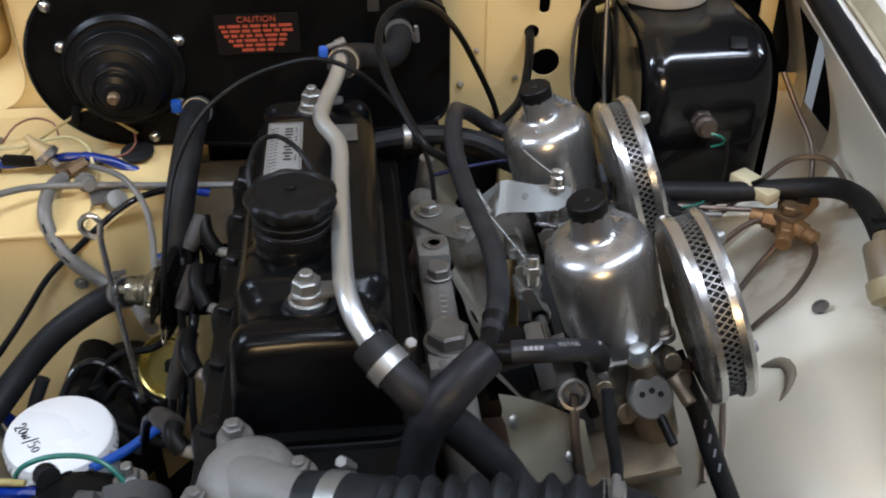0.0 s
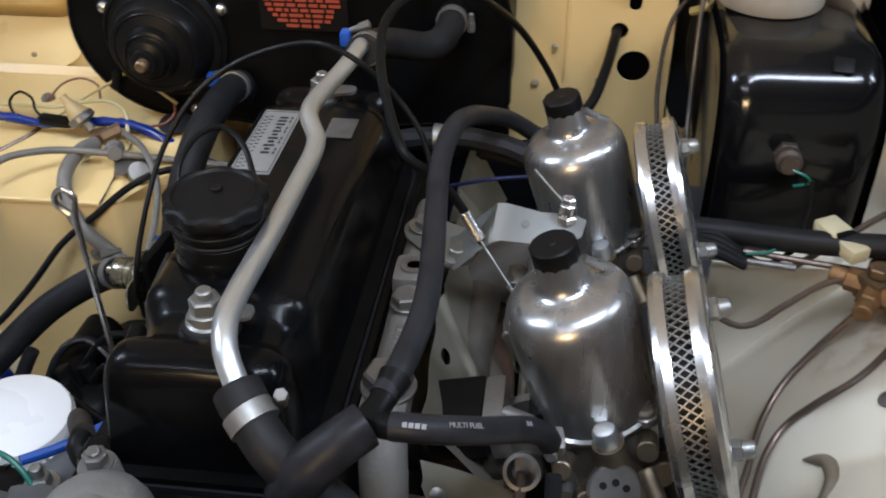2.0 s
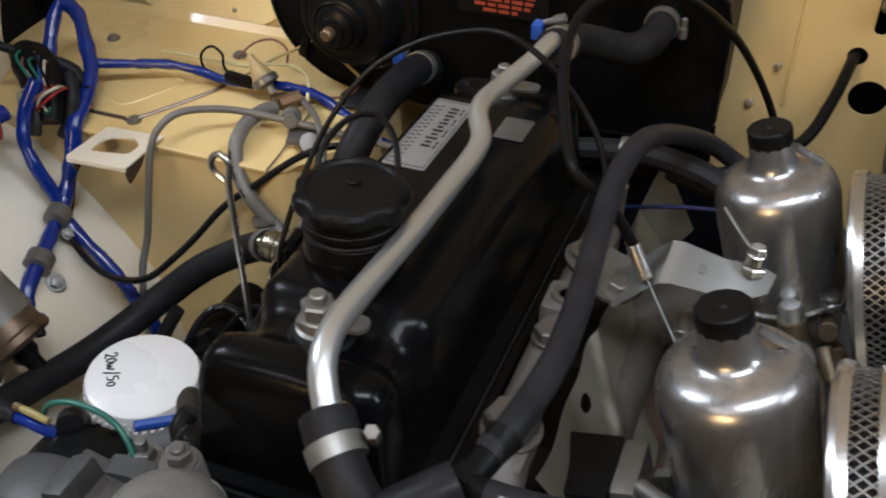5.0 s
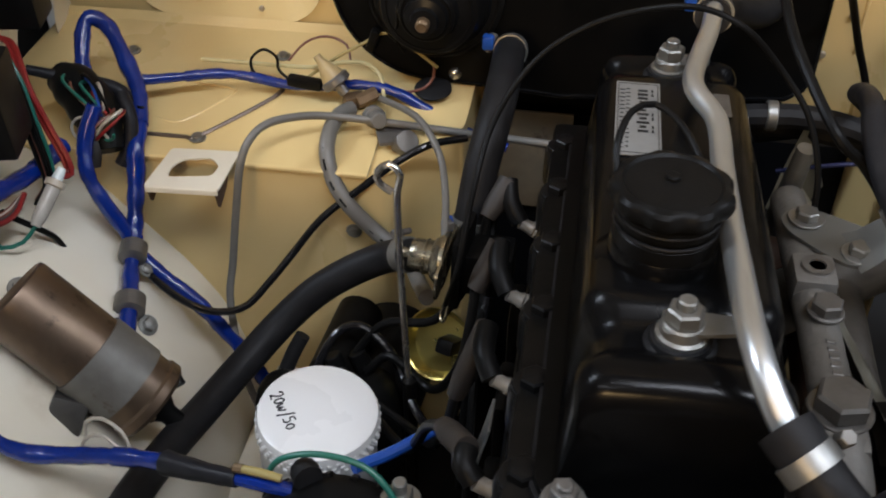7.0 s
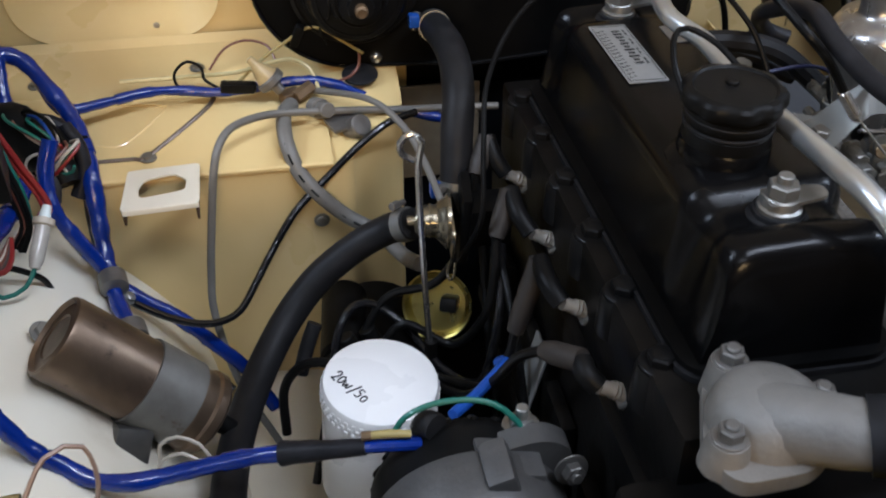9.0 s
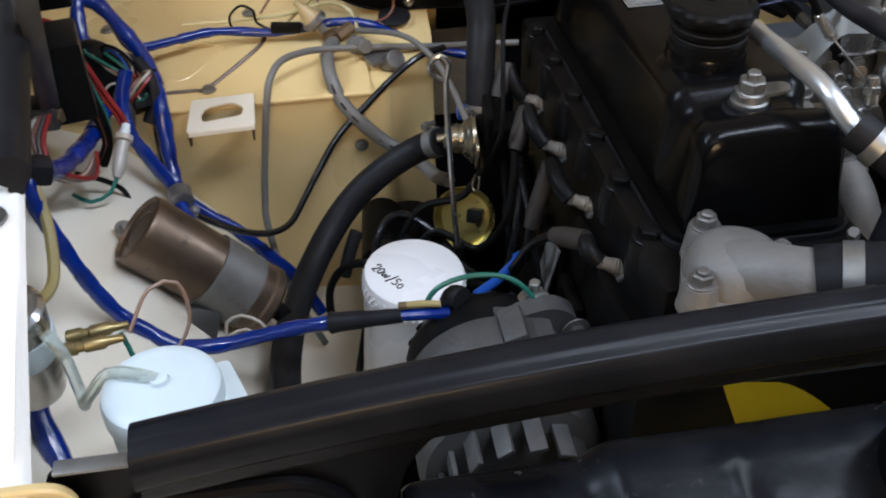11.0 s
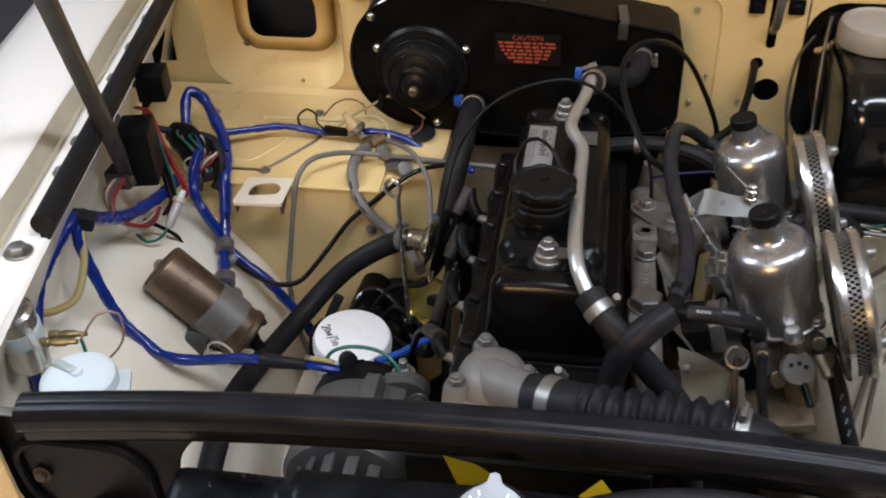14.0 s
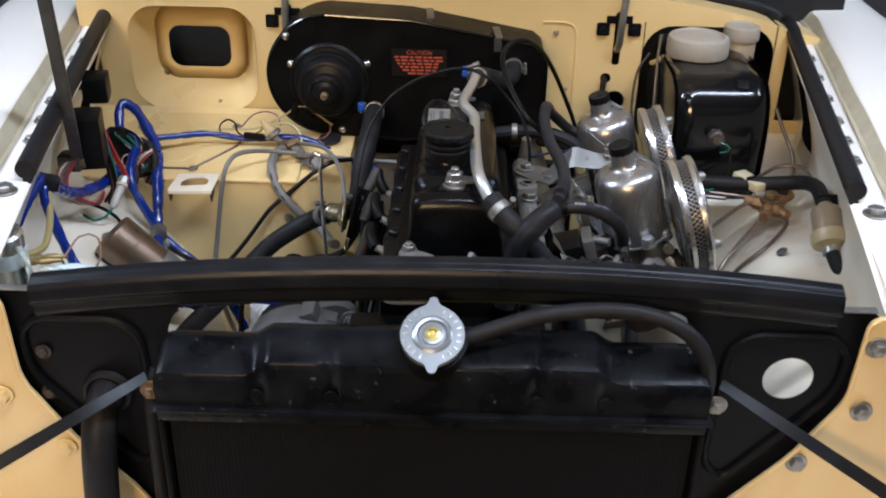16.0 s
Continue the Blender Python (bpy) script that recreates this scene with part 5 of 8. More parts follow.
# linkage rods between the carburettors
lk = thing("throttle_linkage", (0.145, 0.63, 0.70), "plated throttle linkage rods and springs", "linkage")
b = tube(bm_(), [(0.140, 0.50, 0.700), (0.139, 0.76, 0.706)], 0.0042, 10, smooth=False)
part("rod", b, ZINC, lk)
for y in (0.60, 0.64, 0.665):
    b = cyl(bm_(), 0.0085, -0.005, 0.005, axis_matrix((0.1395, y, 0.7035), (0, 1, 0)), 16)
    part("collar", b, ZINC, lk)
b = bm_()
for y0, z0 in ((0.61, 0.715), (0.655, 0.722)):
    pts = [(0.128 + 0.0055 * math.cos(k * 0.8), y0 + 0.0003 * k, z0 + 0.0055 * math.sin(k * 0.8)) for k in range(80)]
    tube(b, pts, 0.0008, 5, smooth=False)
part("spring", b, ZINC, lk)
for y in (0.595, 0.625, 0.67):
    b = plate(bm_(), rounded([(-0.006, -0.008), (0.006, -0.008), (0.005, 0.03), (-0.004, 0.032)], 0.004), (), 0.002, pose(0.1395, y, 0.703, 90, -25, 0))
    part("lever", b, ZINC, lk)
# alloy bracket and black servo block in front of the heat shield
b = block(bm_(), 0.036, 0.046, 0.026, pose(0.102, 0.532, 0.716, 0, -14, 0), 0.003)
solo("insulator_block", b, PLASTIC, "black block beside the front carburettor", "spacer")
b = bm_()
block(b, 0.014, 0.040, 0.034, pose(0.127, 0.530, 0.722, 0, -15, 0), 0.004)
cyl(b, 0.005, 0, 0.020, axis_matrix((0.130, 0.520, 0.736), (0.9, -0.5, 0.1)), 14)
solo("carburettor_flange", b, CAST, "cast alloy carburettor flange", "flange")
def front_shield(u, v):
    top, low = V(0.087, 0.470, 0.745).lerp(V(0.152, 0.487, 0.700), v), V(0.108, 0.440, 0.635).lerp(V(0.170, 0.455, 0.61), v)
    p = top.lerp(low, u)
    ragged = 0.0025 * noise.noise(V(0, u * 26, 3.1)) * max(0.0, 1 - v * 4)
    return p + V(ragged, -0.010 * math.sin(3.1 * u) * (1 - v), 0.003 * math.sin(7 * u + 4 * v))
b = grid(bm_(), front_shield, 30, 12)
bmesh.ops.solidify(b, geom=b.faces[:], thickness=0.0018)
fsh = thing("front_heat_shield", (0.115, 0.465, 0.70), "bent alloy shield plate with rivets below the front carburettor", "heat shield")
part("plate", b, SHEET_ALLOY, fsh)
for u, v in ((0.16, 0.10), (0.55, 0.12), (0.80, 0.30), (0.30, 0.72)):
    part("rivet", lathe(bm_(), [(0.0046, 0), (0.0042, 0.0012), (0.0022, 0.0022), (0, 0.0023)], axis_matrix(front_shield(u, v), (0.25, -0.75, 0.6)), 14), ZINC, fsh, "bright dab on the shield")
b = bm_()
block(b, 0.075, 0.050, 0.0016, pose(0.178, 0.480, 0.668, 6, -12, 0), 0.0005)
block(b, 0.075, 0.0016, 0.010, pose(0.178, 0.455, 0.669, 6, -12, 0), 0.0005)
solo("float_tray", b, BRASS_CAST, "brown steel tray with a turned lip below the float chamber", "tray")
# bell-ended vacuum pipe by the float chamber
b = bm_()
lathe(b, [(0.008, -0.02), (0.0110, -0.002), (0.0110, 0.010), (0.0086, 0.0105), (0.0080, -0.004), (0, -0.004)], axis_matrix((0.1435, 0.494, 0.717), (-0.1, -0.7, 0.6)), 20)
solo("vent_bell", b, CAST, "small alloy bell-ended vent", "vent")
b = tube(bm_(), [(0.143, 0.488, 0.722), (0.142, 0.474, 0.70), (0.148, 0.46, 0.66)], 0.0035, 10)
solo("vent_pipe", b, DARK_BRASS, "dull brown small vent pipe", "pipe")
# fuel hose from the front float chamber
fh = thing("fuel_hose", (0.21, 0.45, 0.72), "ribbed black fuel hose with pale print at the front carburettor", "hose")
b = tube(bm_(), [(0.222, 0.524, 0.722), (0.227, 0.513, 0.711), (0.237, 0.495, 0.690), (0.247, 0.475, 0.660), (0.262, 0.455, 0.62), (0.275, 0.44, 0.57)], 0.0078, 16)
fhh = part("hose", b, RUBBER, fh)
b = bm_()
for k in range(4):
    block(b, 0.0016, 0.006, 0.0005, pose(0.2385 + k * 0.0030, 0.4840 - k * 0.0058, 0.6890 - k * 0.0090, 58, 0, -22), 0)
part("print", b, PALE_INK, fhh, "pale hose print")
clamp(fh, (0.226, 0.515, 0.7135), (0.35, -0.68, -0.64), 0.0082, 0.010, (1, 0, 0.4), mt=RUST)
# overflow pipe
b = tube(bm_(), [(0.160, 0.470, 0.742), (0.161, 0.458, 0.72), (0.166, 0.448, 0.69), (0.168, 0.44, 0.64)], 0.0045, 12)
solo("overflow_pipe", b, RUBBER, "thin black overflow pipe", "pipe")
b = bm_()
block(b, 0.014, 0.014, 0.012, pose(0.158, 0.486, 0.751, 20, 0, 10), 0.003)
cyl(b, 0.0035, 0, 0.003, axis_matrix((0.158, 0.479, 0.748), (0, -1, 0.2)), 12)
solo("hose_end_fitting", b, CAST, "small alloy end fitting of the breather hose", "fitting")

# ================= bulkhead and heater =================
ht = thing("heater_unit", (-0.13, 0.99, 0.70), "black-painted heater box with round blower motor on the bulkhead", "heater")
HC = V(-0.222, 0, 0.775)
out = []
for k in range(25):
    a = radians(92 + 178 * k / 24)
    out.append((HC.x + 0.0925 * math.cos(a), HC.z + 0.0925 * math.sin(a)))
out += [(-0.16, 0.680), (-0.11, 0.675), (0.085, 0.690), (0.098, 0.700), (0.103, 0.715), (0.103, 0.800), (0.098, 0.818), (0.085, 0.828), (-0.10, 0.862)]
b = plate(bm_(), out[::-1], (), 0.080, pose(0, 0.947, 0, 90, 0, 0))
part("case", b, BLACK_SATIN, ht, "satin black steel case")
lip = [(x, 0.9465, z) for x, z in out]
b = tube(bm_(), lip + [lip[0]], 0.0022, 6, smooth=False)
part("rim", b, BLACK_GLOSS, ht)
b = bm_()
mm = axis_matrix((HC.x, 0.947, 0.767), (0, -1, 0))
lathe(b, [(0.060, 0.0), (0.060, 0.006), (0.056, 0.010), (0.050, 0.011), (0.047, 0.018), (0.045, 0.030), (0.041, 0.036), (0.026, 0.040), (0.024, 0.048), (0.019, 0.050), (0.0175, 0.056), (0.012, 0.058), (0.011, 0.0625), (0.0, 0.063)], mm, 48)
mo = part("motor", b, MOTOR_BLACK, ht, "satin black blower motor")
b = lathe(bm_(), [(0.0058, 0.062), (0.0058, 0.069), (0.004, 0.0715), (0.0, 0.071)], mm, 16)
part("motor_shaft", b, BRASS, mo, "bright motor shaft end")
for r, z in ((0.0555, 0.0105), (0.0465, 0.0185), (0.0365, 0.037), (0.0215, 0.0495)):
    b = tube(bm_(), [mm @ V(r * math.cos(t), r * math.sin(t), z) for t in [2 * math.pi * k / 40 for k in range(41)]], 0.0012, 6, smooth=False)
    part("motor_ring", b, PLASTIC, mo)
b = tube(bm_(), [(-0.245, 0.935, 0.795), (-0.250, 0.915, 0.780), (-0.248, 0.905, 0.755), (-0.256, 0.93, 0.73), (-0.25, 0.94, 0.71)], 0.0012, 6)
part("motor_wire", b, PLASTIC, mo)
for x, z in ((-0.279, 0.793), (-0.165, 0.795), (-0.285, 0.835), (-0.156, 0.715), (-0.205, 0.690)):
    am = axis_matrix((x, 0.947, z), (0, -1, 0))
    b = lathe(bm_(), [(0.0062, 0), (0.0062, 0.0015), (0.0052, 0.004), (0.0035, 0.0055), (0.0, 0.006)], am, 16)
    part("screw", b, CHROME, ht, "bright domed screw")
# folded spring clips along the top
for x, z, yy in ((-0.073, 0.856, 0.99), (0.028, 0.838, 0.96)):
    b = block(bm_(), 0.011, 0.055, 0.0016, pose(x, yy, z + 0.006, 0, 0, 4), 0.0006)
    block(b, 0.011, 0.0016, 0.022, pose(x, yy - 0.028, z - 0.004, 8, 0, 0), 0.0006)
    part("spring_clip", b, STRUT, ht, "steel spring clip")
sgm = Matrix.Translation((-0.087, 0.9455, 0.799)) @ pose(0, 0, 0, 90, 0, 0)
b = plate(bm_(), rrect(-0.041, -0.021, 0.041, 0.021, 0.002, 2), (), 0.0006, sgm)
sg = part("caution_sign", b, SIGN_BLACK, ht, "dark sign with orange caution print")
writing("sign_heading", "CAUTION", 0.0085, sgm @ pose(0, 0.0155, 0.0006), ORANGE_INK, sg)
b = bm_()
rng = random.Random(8)
for r, w in enumerate((0.074, 0.070, 0.066, 0.058, 0.050, 0.034)):
    x = -w / 2
    while x < w / 2 - 0.004:
        ww = 0.004 + 0.009 * rng.random()
        ww = min(ww, w / 2 - x)
        block(b, ww, 0.0030, 0.0003, sgm @ pose(x + ww / 2, 0.0088 - r * 0.0050, 0.0006), 0)
        x += ww + 0.0022
part("print", b, ORANGE_INK, sg, "orange lines of print")
b = tube(bm_(), [(0.052, 0.947, 0.802), (0.052, 0.922, 0.802)], 0.0125, 18, smooth=False)
part("outlet_stub", b, BLACK_SATIN, ht)
b = tube(bm_(), [(-0.152, 0.947, 0.715), (-0.152, 0.925, 0.715)], 0.0125, 18, smooth=False)
part("inlet_stub", b, BLACK_SATIN, ht)

def heater_hose(pts, r, label, clamps):
    o = thing("heater_hose", pts[0], label, "hose", "heater hoses")
    part("hose", tube(bm_(), pts, r, 18), RUBBER, o)
    for at, ax, sc in clamps:
        clamp(o, at, ax, r + 0.0006, 0.008, sc)
    return o
hh = heater_hose([(0.052, 0.930, 0.802), (0.051, 0.912, 0.800), (0.046, 0.894, 0.797), (0.034, 0.880, 0.798), (0.016, 0.862, 0.808), (0.003, 0.842, 0.817), (-0.003, 0.822, 0.822), (-0.005, 0.806, 0.826)], 0.0125, "black rubber heater hose from the heater to the steel pipe", [((0.052, 0.926, 0.802), (0, 1, 0), (1, 0, 0)), ((-0.003, 0.820, 0.8225), (0.1, 0.9, -0.2), (-0.4, 0, 1))])
b = block(bm_(), 0.008, 0.012, 0.012, pose(-0.020, 0.822, 0.830), 0.002)
solo("blue_clip", b, BLUE_WIRE, "small bright blue plastic clip on the hose", "clip")
hh = heater_hose([(-0.153, 0.938, 0.724), (-0.153, 0.905, 0.734), (-0.151, 0.860, 0.741), (-0.151, 0.824, 0.739), (-0.154, 0.794, 0.726), (-0.159, 0.773, 0.702), (-0.162, 0.757, 0.675), (-0.166, 0.750, 0.655)], 0.0135, "black heater hose running down to the water valve", [((-0.153, 0.920, 0.730), (0, 1, -0.25), (-1, 0, 0.3)), ((-0.163, 0.754, 0.668), (0.1, 0.3, 0.9), (-1, -0.5, 0))])
for p in ((-0.172, 0.918, 0.738), (-0.180, 0.750, 0.668)):
    solo("blue_clip", block(bm_(), 0.010, 0.010, 0.012, Matrix.Translation(p), 0.002), BLUE_WIRE, "small bright blue plastic clip on the hose", "clip")
# heater water valve: alloy disc body
wv = thing("heater_valve", (-0.185, 0.71, 0.66), "plated heater water valve with a round body", "valve")
VMX = axis_matrix((-0.178, 0.714, 0.662), (-1, 0.10, 0.05)) @ Matrix.Diagonal((0.82, 0.82, 0.72, 1))
b = lathe(bm_(), [(0.027, -0.0035), (0.027, 0.0), (0.0235, 0.002), (0.022, 0.005), (0.0185, 0.0095), (0.0160, 0.011), (0.0158, 0.016), (0.0168, 0.017), (0.0168, 0.0185), (0.0155, 0.0195), (0.0155, 0.029), (0.0135, 0.0335), (0.0055, 0.0355), (0.0048, 0.043), (0.0, 0.044)], VMX, 32)
part("valve_body", b, VALVE_METAL, wv)
part("valve_flange", plate(bm_(), rounded([(-0.040, -0.016), (0.040, -0.016), (0.044, 0.0), (0.040, 0.016), (-0.038, 0.016), (-0.042, 0.0)], 0.009), (), 0.0026, VMX @ pose(0, 0, -0.003, 0, 0, 0)), VALVE_METAL, wv, "plated flange plate")
part("drain_loop", tube(bm_(), [(-0.172, 0.704, 0.627), (-0.174, 0.699, 0.617), (-0.177, 0.701, 0.612), (-0.178, 0.706, 0.617), (-0.175, 0.707, 0.627)], 0.0013, 8), VALVE_METAL, wv)
part("valve_gasket", block(bm_(), 0.008, 0.044, 0.062, pose(-0.1635, 0.716, 0.662, 0, 3, -7), 0.003), BLACK_SATIN, wv)
b = block(bm_(), 0.045, 0.032, 0.036, pose(-0.148, 0.722, 0.655), 0.004)
part("valve_block", b, BLACK_SATIN, wv)

# pedal box cover with reservoirs
pb = thing("pedal_box_cover", (0.345, 0.90, 0.68), "glossy black curved pedal box cover with a pressure switch", "pedal box")
prof = [(0.832, 0.640), (0.829, 0.700), (0.829, 0.745), (0.832, 0.768), (0.839, 0.788), (0.851, 0.803), (0.868, 0.812), (0.890, 0.816), (1.02, 0.818)]
pp = spline([(0, y, z) for y, z in prof], 0.008)
def box_skin(u, v):
    # u across, v along the profile
    k = v * (len(pp) - 1)
    i = min(int(k), len(pp) - 2)
    c = pp[i].lerp(pp[i + 1], k - i)
    x0, x1 = 0.277, 0.412
    e = min(u, 1 - u) * (x1 - x0)
    r = 0.026
    inset = 0.0 if e >= r else r - math.sqrt(max(0, r * r - (r - e) ** 2))
    mid = V(0, 0.95, 0.70)
    d = (mid - c)
    d.x = 0
    d.normalize()
    return V(x0 + (x1 - x0) * u, c.y, c.z) + d * inset
def ease(u):
    return 0.5 - 0.5 * math.cos(math.pi * u)
b = grid(bm_(), lambda u, v: box_skin(ease(u), v), 24, 40)
def side_face(b, x, s):
    loop = [(x, c.y + 0.008, c.z - 0.006) for c in pp]
    vs = [b.verts.new(V(*q)) for q in loop] + [b.verts.new(V(x, 1.02, 0.65))]
    b.faces.new(vs)
side_face(b, 0.2772, -1)
side_face(b, 0.4118, 1)
part("cover", b, BLACK_GLOSS, pb, "glossy black enamelled cover", 0.9)
b = block(bm_(), 0.016, 0.014, 0.004, pose(0.371, 0.8565, 0.8085, 35, 0, -10), 0.001)
part("rubber_plug", b, PLASTIC, pb, "small square black plug")
sw = V(0.336, 0.828, 0.743)
b = bm_()
am = axis_matrix(sw, (-0.1, -1, 0.15))
hexa(b, 0.011, -0.002, 0.008, am)
lathe(b, [(0.0095, 0.008), (0.0105, 0.012), (0.0105, 0.020), (0.0075, 0.022), (0.007, 0.028), (0.0, 0.028)], am, 20)
psw = part("pressure_switch", b, DARK_BRASS, pb, "dull brown pressure switch")
b = tube(bm_(), [(0.336, 0.800, 0.744), (0.345, 0.797, 0.742), (0.351, 0.800, 0.735), (0.349, 0.806, 0.728), (0.340, 0.805, 0.727)], 0.0012, 6)
part("switch_wire", b, GREEN_WIRE, psw)
b = tube(bm_(), [(0.352, 0.799, 0.736), (0.353, 0.795, 0.72), (0.350, 0.79, 0.695), (0.34, 0.78, 0.68)], 0.0018, 6)
part("switch_lead", b, PLASTIC, psw)
def reservoir(at, r, h, ch):
    o = thing("brake_fluid_reservoir", at, "milky plastic fluid reservoir with a ribbed white cap", "reservoir", "fluid reservoirs")
    b = lathe(bm_(), [(r * 0.82, 0), (r * 0.86, 0.004), (r * 0.86, h - 0.004), (r * 0.80, h)], Matrix.Translation(at), 32)
    part("bottle", b, MILKY, o)
    b = lathe(bm_(), [(r * 0.98, h - 0.004), (r, h - 0.002), (r, h + ch * 0.6), (r * 0.95, h + ch * 0.85), (r * 0.80, h + ch * 0.95), (r * 0.74, h + ch * 0.86), (r * 0.3, h + ch * 0.95), (0, h + ch * 0.97)], Matrix.Translation(at), 40)
    part("cap", b, MILKY_CAP, o, "ribbed off-white cap")
    return o
reservoir(V(0.327, 0.966, 0.785), 0.046, 0.037, 0.026)
reservoir(V(0.400, 1.005, 0.795), 0.027, 0.040, 0.018)
# dark clutter and pipes between box and bulkhead
b = bm_()
tube(b, [(0.268, 0.90, 0.66), (0.270, 0.945, 0.72), (0.272, 0.975, 0.80), (0.275, 0.985, 0.84)], 0.0024, 8)
solo("clutch_pipe", b, STRUT, "dark hydraulic pipe beside the pedal box", "pipe")
b = tube(bm_(), [(0.245, 0.95, 0.68), (0.243, 0.985, 0.72), (0.250, 1.01, 0.77), (0.268, 1.02, 0.80)], 0.0022, 8)
solo("speedo_cable", b, DARK_BRASS, "thin brown cable on the bulkhead", "cable")
b = bm_()
for k in range(4):
    tube(b, [(0.283 + 0.004 * k, 0.93 + 0.02 * k, 0.66), (0.277 - 0.002 * k, 0.97 + 0.01 * k, 0.76), (0.284 + 0.003 * k, 1.02, 0.83)], 0.0055, 8)
solo("pedal_linkage", b, BLACK_SATIN, "dark pedal levers behind the cover", "linkage")
b = tube(bm_(), [(0.265, 0.985, 0.795), (0.272, 0.98, 0.80), (0.283, 0.985, 0.806)], 0.004, 8)
solo("yellow_connector", b, YELLOW_WIRE, "small yellow wire connector", "connector")
# hinges
for x in (-0.294, 0.2175):
    b = bm_()
    for dx in (-0.024, 0.024):
        plate(b, rounded([(-0.010, -0.010), (0.010, -0.010), (0.010, 0.010), (-0.010, 0.010)], 0.003), (), 0.003, pose(x + dx, 1.0265, 0.833, 90, 0, 0))
    block(b, 0.040, 0.002, 0.012, pose(x, 1.0285, 0.848), 0.0005)
    o = part("bonnet_hinge", b, BLACK_PANEL, bulkhead, "black hinge plate with a plated arm")
    for dx in (-0.024, 0.024):
        part("hinge_bolt", bolt_head(bm_(), (x + dx, 1.0265, 0.833), (0, -1, 0), 0.0055, 0.005, False), BLACK_PANEL, o)
    b = tube(bm_(), [(x, 1.03, 0.80), (x, 1.012, 0.815), (x, 1.004, 0.845), (x + 0.003, 1.008, 0.90), (x + 0.004, 1.02, 0.96)], 0.0055, 10)
    part("hinge_arm", b, ZINC, o)
for x, z, r in ((0.121, 0.826, 0.0045), (0.125, 0.695, 0.004), (0.143, 0.735, 0.003), (0.10, 0.90, 0.004), (0.188, 0.700, 0.0035), (-0.41, 0.70, 0.003)):
    b = lathe(bm_(), [(r, 0), (r, 0.001), (r * 0.7, 0.0025), (0, 0.003)], axis_matrix((x, 1.028, z), (0, -1, 0)), 14)
    solo("bulkhead_screw", b, MILKY, "small painted screw in the bulkhead", "screw", "bulkhead screws")
# ================= cables over the engine =================


def cable(name, pts, r, material, label, category="cable", seg=10, step=0.006, group=""):
    return solo(name, tube(bm_(), pts, r, seg, step=step), material, label, category, group)


cable("choke_cable", [(0.094, 0.649, 0.786), (0.085, 0.650, 0.800), (0.071, 0.648, 0.818), (0.055, 0.643, 0.834), (0.040, 0.672, 0.851), (0.029, 0.709, 0.867), (0.027, 0.745, 0.879), (0.040, 0.780, 0.885), (0.062, 0.805, 0.880), (0.085, 0.860, 0.850), (0.112, 0.925, 0.798), (0.138, 0.968, 0.738), (0.156, 0.975, 0.695), (0.165, 0.98, 0.66)], 0.0033, PLASTIC, "glossy black control cable looping over the engine")
cable("throttle_cable", [(-0.172, 0.690, 0.640), (-0.160, 0.668, 0.695), (-0.155, 0.690, 0.735), (-0.146, 0.726, 0.775), (-0.122, 0.748, 0.812), (-0.090, 0.758, 0.835), (-0.055, 0.757, 0.850), (-0.022, 0.745, 0.860), (0.007, 0.735, 0.853), (0.033, 0.734, 0.828), (0.054, 0.722, 0.803), (0.064, 0.705, 0.775), (0.066, 0.695, 0.750)], 0.0021, PLASTIC, "thin black cable arching across the rocker cover")
cable("speedometer_cable", [(0.2045, 1.045, 0.7535), (0.200, 1.015, 0.752), (0.192, 0.975, 0.738), (0.178, 0.935, 0.720), (0.150, 0.895, 0.715), (0.12, 0.87, 0.712), (0.05, 0.855, 0.705)], 0.0050, PLASTIC, "black cable leaving a hole in the bulkhead")
cable("vacuum_hose", [(0.175, 0.800, 0.700), (0.130, 0.812, 0.735), (0.085, 0.820, 0.745), (0.045, 0.824, 0.742), (0.010, 0.826, 0.735)], 0.0095, RUBBER, "black rubber hose behind the carburettors", "hose")
cable("rear_hose", [(0.160, 0.830, 0.70), (0.110, 0.835, 0.722), (0.060, 0.84, 0.725), (0.0, 0.845, 0.715)], 0.0085, RUBBER, "black rubber hose behind the carburettors", "hose")
b = bm_()
lathe(b, [(0.0105, -0.004), (0.0115, -0.003), (0.0115, 0.003), (0.0105, 0.004)], axis_matrix((0.052, 0.824, 0.743), (1, 0, 0)), 20)
solo("small_clamp", b, ZINC, "small plated hose clamp", "clamp")
cable("thin_lead", [(0.20, 0.79, 0.70), (0.155, 0.785, 0.732), (0.11, 0.790, 0.728), (0.06, 0.80, 0.71)], 0.0017, NAVY_WIRE, "thin dark blue wire behind the carburettors", "wire")

# ================= right side of the bay =================
th4 = thing("brake_hose", (0.34, 0.78, 0.69), "thick black hose lying across the footwell", "hose")
part("hose", tube(bm_(), [(0.21, 0.795, 0.690), (0.28, 0.785, 0.693), (0.36, 0.778, 0.692), (0.415, 0.768, 0.699), (0.441, 0.742, 0.713), (0.444, 0.705, 0.724), (0.440, 0.672, 0.727), (0.437, 0.648, 0.724)], 0.0100, 14), RUBBER, th4)
part("tape_band", tube(bm_(), [(0.418, 0.7715, 0.6905), (0.4255, 0.7695, 0.690), (0.432, 0.766, 0.6895)], 0.0112, 14), TAPE, th4)
cable("steel_rod", [(0.21, 0.775, 0.682), (0.275, 0.768, 0.680), (0.345, 0.764, 0.676)], 0.0030, STEEL_GREY, "bright thin pipe beside the hose", "pipe")
cable("copper_line", [(0.215, 0.785, 0.687), (0.29, 0.776, 0.683), (0.36, 0.768, 0.679), (0.40, 0.765, 0.676)], 0.0026, COPPER_PIPE, "thin copper brake pipe beside the hose", "pipe")
